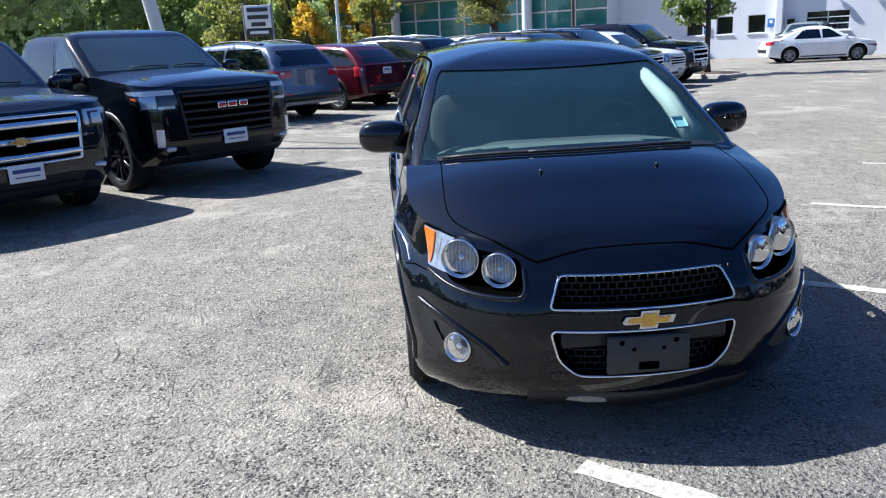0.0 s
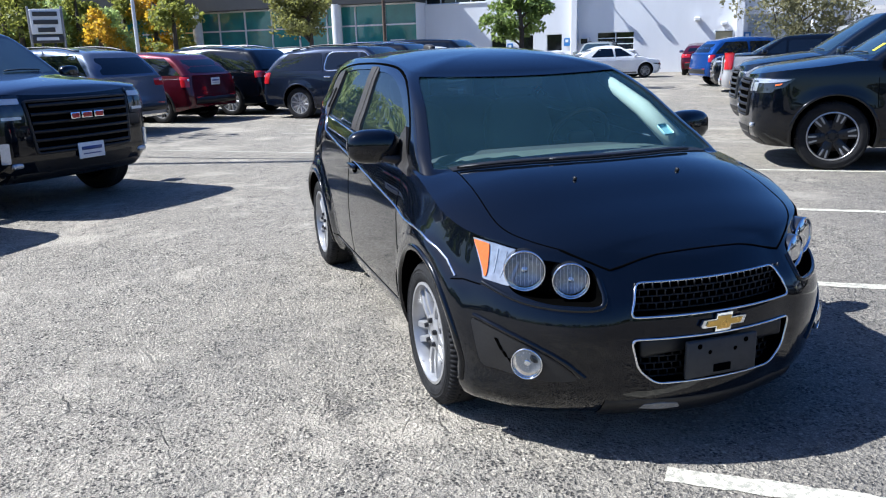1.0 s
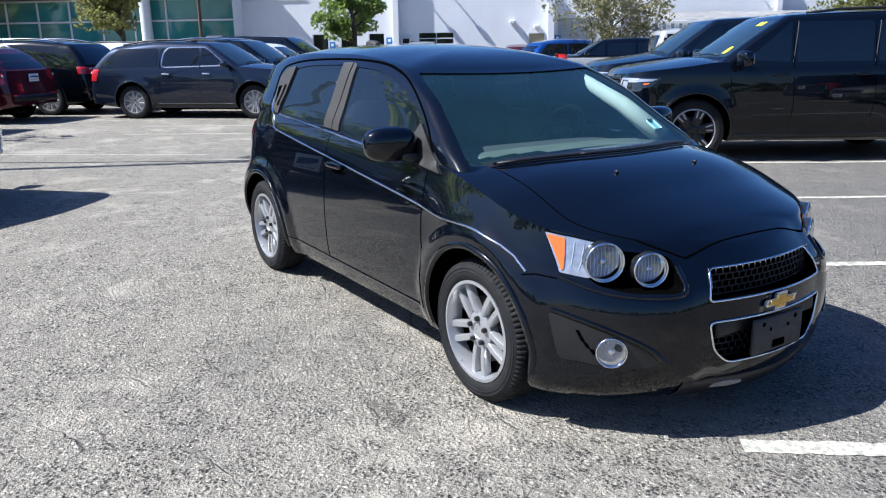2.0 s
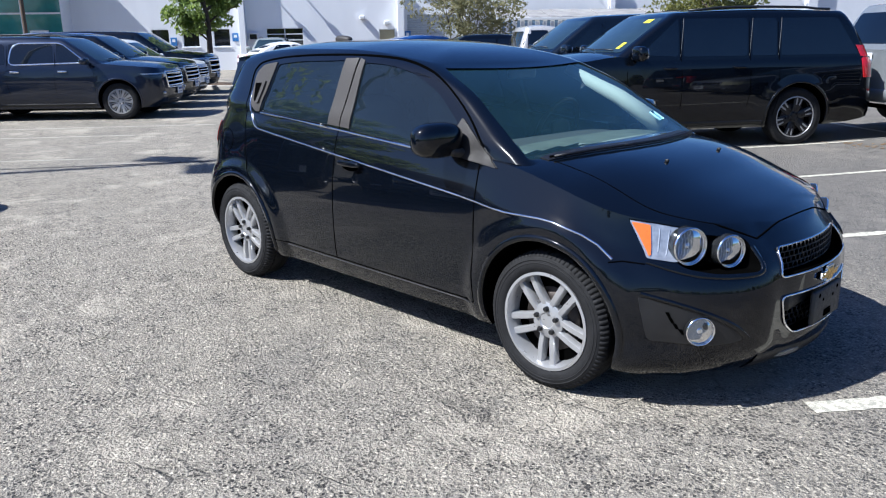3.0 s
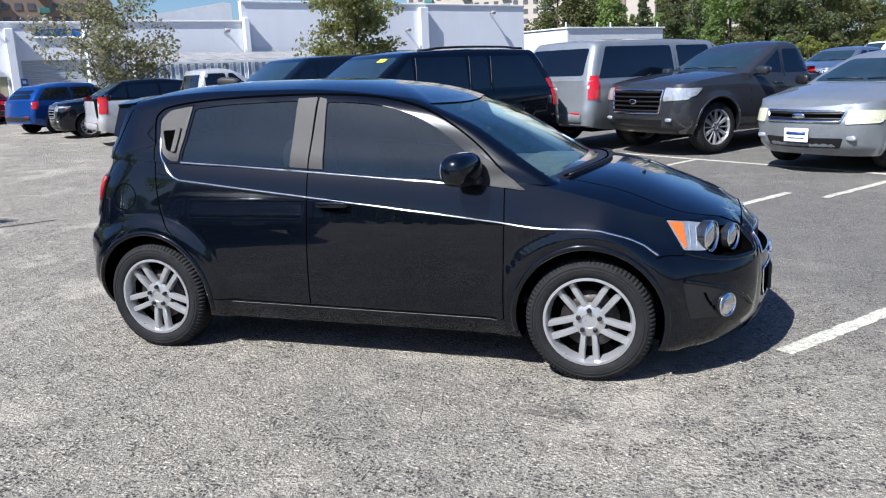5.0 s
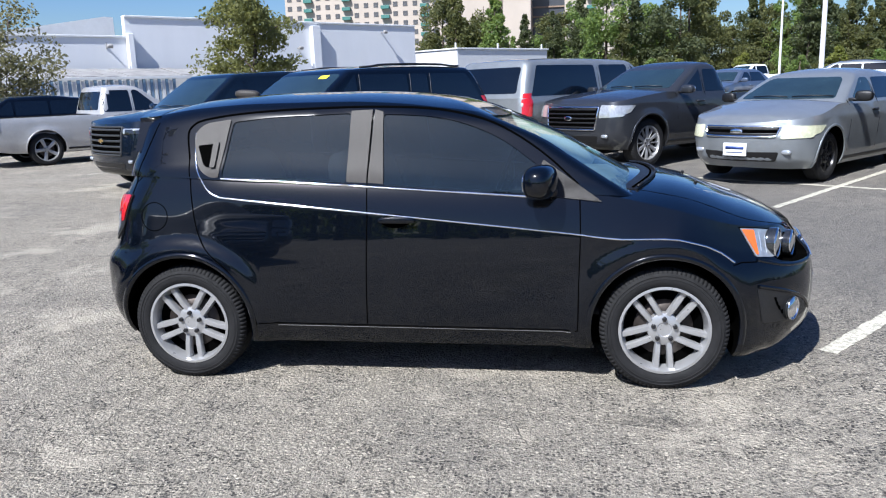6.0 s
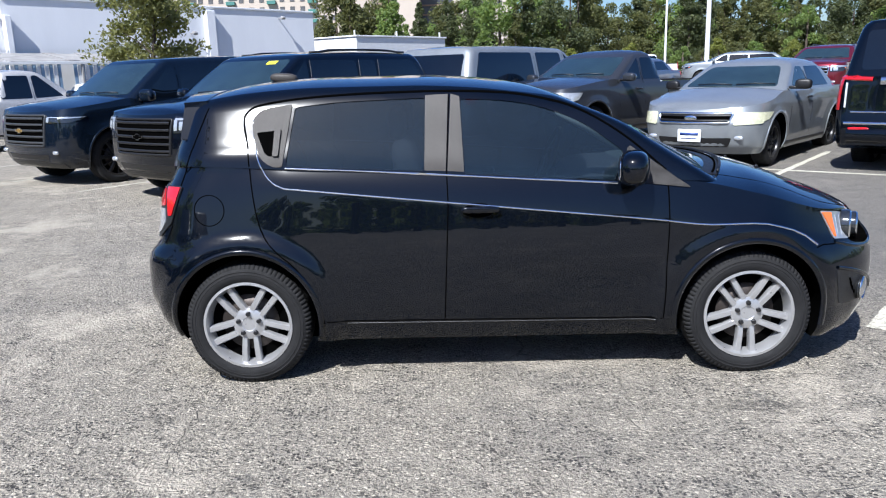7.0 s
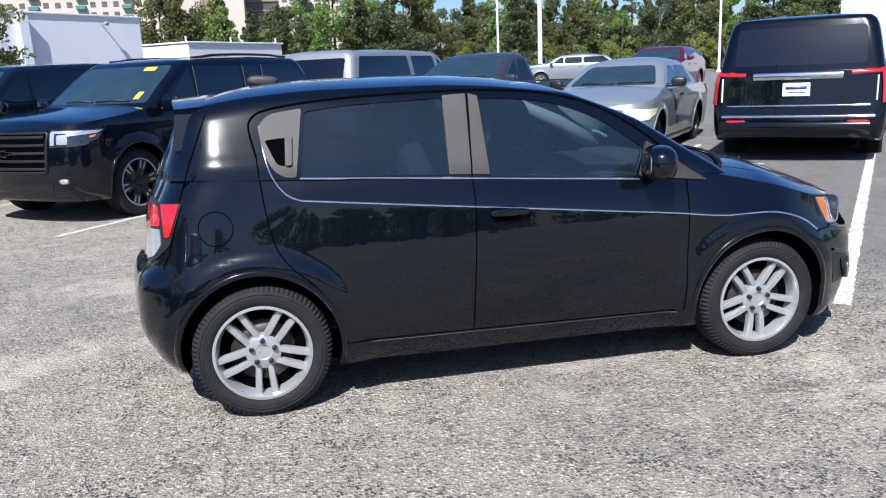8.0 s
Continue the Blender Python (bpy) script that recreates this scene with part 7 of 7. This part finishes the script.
def tree(name, x, y, h, crown_r, crown_z, mat, label, clumps=40, per=60, leaf=0.09, seed=1, trunk=0.12, stems=1, z=0.0, squash=1.0):
    rng = np.random.default_rng(seed)
    t = tagged(new(name), label, "tree")
    t.location = (x, y, z)
    pieces, ends = [], []
    for st in range(stems):
        ang = rng.uniform(0, 6.28)
        off = 0.0 if stems == 1 else 0.25
        base = Vector((off * math.cos(ang), off * math.sin(ang), -0.1))
        top = Vector((base.x * 3 + rng.normal() * 0.1, base.y * 3 + rng.normal() * 0.1, h * 0.82))
        pts = [base.lerp(top, k / 6) + Vector((rng.normal() * 0.04, rng.normal() * 0.04, 0)) for k in range(7)]
        pieces.append(tube(pts, [trunk / (1 + 0.5 * (stems - 1)) * (1 - 0.13 * k) for k in range(7)], 8))
        for k in range(11 // stems + 4):
            q = rng.uniform(0.28, 0.95)
            start = base.lerp(top, q)
            if start.z < crown_z * 0.75:
                start.z = crown_z * 0.8
            aa = rng.uniform(0, 6.28)
            reach = crown_r * rng.uniform(0.55, 1.0) * (1.1 - 0.45 * q)
            end = start + Vector((math.cos(aa) * reach, math.sin(aa) * reach, rng.uniform(0.15, 0.6) * reach + 0.2))
            mid = start.lerp(end, 0.5) + Vector((0, 0, 0.08))
            pieces.append(tube([start, mid, end], [trunk * 0.32, trunk * 0.2, trunk * 0.08], 6))
            ends += [mid, end]
    link_mesh("trunk", *joined(*pieces), M["bark"], t)
    cs, rs = [], []
    for k in range(clumps):
        e = ends[rng.integers(len(ends))]
        cs.append((e.x + rng.normal() * 0.22 * crown_r * 0.5, e.y + rng.normal() * 0.22 * crown_r * 0.5, max(crown_z, e.z + rng.normal() * 0.2)))
        rr = crown_r * rng.uniform(0.14, 0.30)
        rs.append((rr, rr, rr * 0.75 * squash))
    link_mesh("crown", *leaf_cards(cs, rs, per, leaf, rng), M[mat], t, smooth=False)
    return t


def seen_from(ex, ey, az, d):
    return ex + d * math.cos(math.radians(az)), ey + d * math.sin(math.radians(az))


tree("tree", *seen_from(4.33, -1.8, 170.2, 37.0), 5.2, 2.1, 2.6, "leaf_olive", "planted tree with olive and yellowing leaves", 80, 80, 0.09, 3, 0.15)
tree("tree", -21.7, 10.2, 5.4, 1.35, 1.95, "leaf_green", "young green tree in a kerbed island", 85, 80, 0.085, 5, 0.13)
tree("tree", -17.6, 18.4, 5.0, 2.3, 1.0, "leaf_pale", "sparse many-stemmed tree with small olive leaves", 110, 48, 0.075, 8, 0.06, 4)
tree("tree", -12.1, 25.7, 6.0, 2.5, 2.5, "leaf_olive", "broad planted tree with olive-green leaves", 110, 75, 0.09, 11, 0.16, 2)
tree("tree", -15.5, -10.5, 9.0, 3.6, 2.6, "leaf_hill", "green tree behind the pickup truck", 70, 60, 0.17, 14, 0.25)


def woods(name, arc, near, far, count, heights, mats, label, seed, pine=0.4, leaf=0.30, per=70, centre=(0.0, 0.0)):
    """A far belt of trees in an arc: trunks in one sheet, and a sheet of foliage for each leaf colour."""
    rng = np.random.default_rng(seed)
    sheets = {m: [] for m in mats}
    trunks = []
    for i in range(count):
        az = math.radians(arc[0] + (arc[1] - arc[0]) * (i + rng.uniform(0, 1)) / count)
        d = rng.uniform(near, far)
        x, y = centre[0] + d * math.cos(az), centre[1] + d * math.sin(az)
        h = rng.uniform(*heights)
        m = mats[int(rng.integers(len(mats)))]
        trunks.append(tube([(x, y, -0.3), (x, y, h * 0.5), (x, y, h * 0.92)], [0.22, 0.14, 0.04], 5))
        cs, rs = [], []
        if rng.uniform() < pine:
            for k in range(16):
                q = k / 15
                rr = (1 - q) ** 0.85 * h * 0.20 + 0.25
                for j in range(2 if q > 0.6 else 3):
                    a = rng.uniform(0, 6.28)
                    cs.append((x + math.cos(a) * rr * 0.6, y + math.sin(a) * rr * 0.6, h * (0.08 + 0.92 * q)))
                    rs.append((rr * 0.75, rr * 0.75, h * 0.045))
        else:
            for k in range(34):
                a, q = rng.uniform(0, 6.28), rng.uniform(0, 1)
                rr = h * 0.30 * math.sqrt(max(0.05, 1 - (2 * q - 0.85) ** 2)) * rng.uniform(0.3, 1.0)
                cs.append((x + math.cos(a) * rr, y + math.sin(a) * rr, h * (0.10 + 0.82 * q)))
                s = h * rng.uniform(0.06, 0.12)
                rs.append((s, s, s * 0.8))
        sheets[m].append(leaf_cards(cs, rs, int(per * 34 / len(cs) / 2), leaf * h / 9.0, rng))
    for m, some in sheets.items():
        if some:
            off, vs, fs = 0, [], []
            for v, f in some:
                vs.append(v)
                fs += [(a + off, b + off, c + off, d + off) for a, b, c, d in f]
                off += len(v)
            tagged(link_mesh(name, np.concatenate(vs), fs, M[m], smooth=False), label, "trees", kind="stuff")
    tagged(link_mesh("tree_trunks", *joined(*trunks), M["bark"]), "thin trunks among the far trees", "trees", kind="stuff")


woods("woodland", (36, 100), 84, 112, 95, (7.5, 12.5), ["leaf_pine", "leaf_wood", "leaf_green"], "far belt of mixed pines and leafy trees", 21, 0.5, 0.15, 300)
woods("hedgerow", (40, 88), 74, 80, 46, (2.6, 4.4), ["leaf_lime", "leaf_wood", "leaf_green"], "bright green scrub before the far trees", 22, 0.0, 0.26, 150)
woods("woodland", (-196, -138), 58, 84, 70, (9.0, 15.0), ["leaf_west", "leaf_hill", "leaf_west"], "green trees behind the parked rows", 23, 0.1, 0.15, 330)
woods("autumn_trees", (-179, -167), 44, 50, 9, (4.5, 6.8), ["leaf_lime", "leaf_yellow", "leaf_west"], "yellow and lime autumn trees", 24, 0.0, 0.22, 150)
woods("autumn_trees", (-184, -176), 52, 58, 8, (2.5, 4.0), ["leaf_yellow", "leaf_lime"], "yellow autumn scrub", 25, 0.0, 0.4)
woods("woodland", (-122, -76), 26, 34, 20, (3.0, 5.5), ["leaf_green", "leaf_wood"], "leafy trees at the near edge of the lot", 27, 0.1, 0.32, 90)
# unseen belt, added to darken the horizon in the car's reflections
woods("woodland", (-138, 36), 80, 105, 75, (5.5, 9.5), ["leaf_green", "leaf_wood"], "unseen trees added behind the camera, closing the lot", 26, 0.2, 0.5, 50)


# ---- poles, sign, kerbs, lines ----
def pole(name, x, y, h, r, mat, label, lean=0.0, lean_az=0.0, heads=0, head_turn=0.0, arm=0.9):
    p = tagged(new(name), label, "lamp post" if heads else "pole")
    p.matrix_world = pose(x, y, ground_z(x, y), 0, 0, lean_az) @ pose(0, 0, 0, 0, lean, 0)
    v, f = lathe([(r * 1.8, -0.3), (r * 1.8, 0.12), (r * 1.05, 0.16), (r, 0.3), (r * 0.75, h)], 18, "z")
    part("cap", blob_bm(r * 1.7, r * 1.7, r, 0.8, (0, 0, h)), M[mat], p)
    link_mesh("shaft", v, f, M[mat], p)
    for k in range(heads):
        a = math.radians(head_turn + 360 / max(1, heads) * k)
        c, s = math.cos(a), math.sin(a)
        link_mesh("arm", *tube([(0, 0, h - 0.15), (c * arm, s * arm, h - 0.05)], 0.05, 8), M[mat], p)
        part("head", box_bm(0.75, 0.45, 0.18, 0.05, (c * (arm + 0.35), s * (arm + 0.35), h - 0.02), turn=(0, 0, math.degrees(a))), M[mat], p)
    return p


pole("lamp_post", 16.8, 48.9, 13.0, 0.16, "pole_white", "tall white lamp post before the far trees", heads=2)
pole("lamp_post", *seen_from(-1.08, -4.31, 74.4, 75.0), 7.6, 0.11, "pole_white", "thin white lamp post by the far trees", heads=1, head_turn=180)
pole("lamp_post", *seen_from(-1.08, -4.31, 59.3, 70.0), 9.0, 0.11, "pole_white", "thin white lamp post by the far trees", heads=1)
pole("lamp_post", -10.64, -8.0, 12.0, 0.10, "pole_white", "white lamp post with three square heads", heads=3, head_turn=88, arm=0.3)
pole("leaning_pole", *seen_from(4.69, -0.89, -165.9, 26.0), 7.5, 0.22, "pole_white", "thick white leaning pole behind the pickup truck", 9.0, -75.0)
pole("lamp_post", *seen_from(4.69, -0.89, -177.2, 48.0), 9.0, 0.11, "pole_white", "slim pale lamp post before the trees", heads=1)
pole("utility_pole", *seen_from(4.69, -0.89, 179.3, 60.0), 10.0, 0.15, "pole_brown", "brown wooden utility pole with a street lamp", heads=1, head_turn=-90, arm=1.6)
pole("flag_pole", *seen_from(4.33, -1.8, 165.0, 44.0), 8.0, 0.10, "pole_brown", "dark post before the showroom")


def build_sign():
    x, y = seen_from(4.69, -0.89, -171.75, 40.0)
    s = tagged(new("pylon_sign"), "white pylon sign with dark lettering bars and black foot panel", "sign")
    s.matrix_world = pose(x, y, 0, 0, 0, 4)
    for yy in (-0.66, 0.66):
        part("frame_post", box_bm(0.16, 0.10, 3.9, 0.02, (0, yy, 1.92)), M["old_metal"], s)
    for yy in (-0.26, 0.26):
        part("leg", box_bm(0.12, 0.10, 2.3, 0.01, (0, yy, 1.15)), M["dark_fascia"], s)
    part("panel", box_bm(0.28, 1.22, 1.06, 0.03, (0.02, 0, 3.22)), M["plate_white"], s)
    part("foot_panel", box_bm(0.30, 1.22, 0.36, 0.03, (0.02, 0, 2.49)), M["dark_fascia"], s)
    for z, w, mat in ((3.54, 0.98, "dark_fascia"), (3.20, 0.98, "dark_fascia"), (2.87, 0.68, "dark_fascia"), (2.49, 0.88, "plate_white")):
        part("lettering_bar", box_bm(0.02, w, 0.19 if z > 2.6 else 0.13, 0.0, (0.18, 0, z)), M[mat], s, smooth=False)


build_sign()


def line_material():
    p = Mat("line_paint", (0.74, 0.73, 0.68), 0.75)
    worn = p.math("MAXIMUM", p.noise(34.0, 8.0, 0.8, 0.47, 0.56), p.noise(5.0, 5.0, 0.7, 0.56, 0.64))
    p.color(p.mix(p.math("MULTIPLY", worn, 0.85), (0.52, 0.49, 0.40), (0.22, 0.215, 0.18)))
    p.bump(p.noise(120.0, 3.0), 0.4, 0.004)
    return p.m


M["line_paint"] = line_material()
M["tar"] = plain("tar", (0.025, 0.025, 0.026), 0.7, var=0.3, scale=10)


def ground_strip(name, pts, width, mat, label, category, rag=0.0, lift=0.004, seed=1):
    """A thin band on the ground along points, with ragged edges if asked."""
    rng = random.Random(seed)
    line = []
    for a, b in zip(pts[:-1], pts[1:]):
        n = max(2, int(math.dist(a, b) / 0.04))
        line += [(a[0] + (b[0] - a[0]) * k / n, a[1] + (b[1] - a[1]) * k / n) for k in range(n)]
    line.append(pts[-1])
    verts, faces = [], []
    for i, (x, y) in enumerate(line):
        a, b = line[max(0, i - 1)], line[min(len(line) - 1, i + 1)]
        d = Vector((b[0] - a[0], b[1] - a[1])).normalized()
        for s in (-1, 1):
            w = width / 2 * (1 + rng.uniform(-rag, rag))
            px, py = x - d.y * w * s, y + d.x * w * s
            verts.append((px, py, ground_z(px, py) + lift))
    for i in range(len(line) - 1):
        faces.append((2 * i, 2 * i + 2, 2 * i + 3, 2 * i + 1))
    ob = link_mesh(name, verts, faces, M[mat], smooth=False)
    return tagged(ob, label, category, kind="structure")


for i, (a, b, w) in enumerate((((2.22, -0.27), (6.95, 5.15), 0.10), ((0.25, 1.48), (2.75, 4.60), 0.10), ((-1.75, 2.80), (1.80, 7.65), 0.09), ((-3.55, 4.40), (-0.4, 8.6), 0.09), ((-5.6, 6.35), (-2.6, 10.6), 0.09), ((-7.3, 7.7), (-4.6, 12.5), 0.09), ((-8.9, 9.9), (-6.0, 14.6), 0.09), ((3.05, 4.25), (5.4, 7.1), 0.09), ((-6.0, 14.9), (1.75, 7.7), 0.09), ((1.75, 7.7), (5.0, 4.75), 0.09), ((-11.4, 0.2), (-9.9, 2.2), 0.09), ((-12.8, 0.8), (-10.4, 4.0), 0.09), ((-9.8, -2.2), (-7.6, 0.6), 0.06))):
    ground_strip("parking_line", [a, b], w, "line_paint", "worn white parking line painted on the asphalt", "parking line", 0.16, seed=i)
ground_strip("tar_seam", [(-10.5, -4.4), (-9.15, -2.70), (-7.98, -1.15), (-6.6, 0.92), (-5.4, 2.7)], 0.05, "tar", "dark tar-filled seam across the asphalt", "seam", 0.35)


def build_island():
    pts = rounded([(-19.75, 10.1), (-20.6, 11.2), (-23.6, 10.6), (-23.2, 9.3), (-20.9, 9.5)], 0.4, 6)
    k = tagged(new("kerb_island"), "concrete kerbed island with brown mulch", "kerb", kind="structure")
    bm = prism(pts, "z", -0.1, 0.13)
    bmesh.ops.bevel(bm, geom=[e for e in bm.edges], offset=0.02, segments=1, affect="EDGES")
    part("kerb", bm, M["concrete"], k, smooth=False)
    c = Vector((sum(p[0] for p in pts) / len(pts), sum(p[1] for p in pts) / len(pts)))
    part("mulch_bed", prism([tuple(c + (Vector(p) - c) * 0.86) for p in pts], "z", 0.0, 0.145), M["mulch"], k, smooth=False)


build_island()
box_at("white_building", *seen_from(-1.08, -4.31, 47.3, 62.0), 10.0, 6.0, 0.0, 6.2, "white_metal", 20, "white building far off beyond the parked SUVs", "building")


def scrap(x, y, turn, w, h, mat, label):
    """A crumpled bit of paper lying flat."""
    rng = random.Random(int(x * 100))
    n = 5
    verts = [((i / n - 0.5) * w, (j / n - 0.5) * h, 0.004 + rng.uniform(0, 0.010)) for j in range(n + 1) for i in range(n + 1)]
    faces = [(j * (n + 1) + i, j * (n + 1) + i + 1, (j + 1) * (n + 1) + i + 1, (j + 1) * (n + 1) + i) for j in range(n) for i in range(n)]
    ob = tagged(link_mesh("paper_scrap", verts, faces, M[mat]), label, "litter")
    ob.matrix_world = pose(x, y, ground_z(x, y), 0, 0, turn)


scrap(1.11, 5.38, 30, 0.20, 0.14, "plate_white", "crumpled white paper scrap lying on the asphalt")


def fallen_leaves(x, y, spread, count, seed, label):
    """Small curled dry leaves strewn on the asphalt."""
    rng = np.random.default_rng(seed)
    verts, faces = [], []
    for k in range(count):
        px, py = x + rng.normal() * spread, y + rng.normal() * spread * 0.5
        a, w = rng.uniform(0, 6.28), rng.uniform(0.018, 0.038)
        c, d = math.cos(a) * w, math.sin(a) * w
        z = ground_z(px, py) + 0.005
        i = len(verts)
        verts += [(px - c, py - d, z + 0.008), (px + d * 0.55, py - c * 0.55, z), (px + c, py + d, z + 0.012), (px - d * 0.55, py + c * 0.55, z + 0.004)]
        faces.append((i, i + 1, i + 2, i + 3))
    tagged(link_mesh("fallen_leaves", verts, faces, M["dry_leaf"], smooth=False), label, "leaves", kind="stuff")


M["dry_leaf"] = foliage("dry_leaf", (0.10, 0.055, 0.025), (0.26, 0.16, 0.07))
fallen_leaves(-0.1, 8.1, 0.45, 70, 31, "dry brown leaves strewn between the parked cars")
fallen_leaves(-15.5, 9.6, 1.2, 30, 32, "a few dry leaves on the open asphalt")


# kinds that repeat
for ob in list(scene.objects):
    kind_name = ob.name.split(".")[0]
    if ob.parent is None and kind_name in ("parking_line", "lamp_post", "tree"):
        tagged(ob, group={"parking_line": "parking lines", "lamp_post": "lamp posts of the lot", "tree": "planted trees"}[kind_name])
for car in (blue_suv, red_suv, black_suv):
    tagged(car, group="cars parked tail to the lane")
for car in (navy_suv, row_suv, white_suv, tall_suv):
    tagged(car, group="row of parked SUVs")
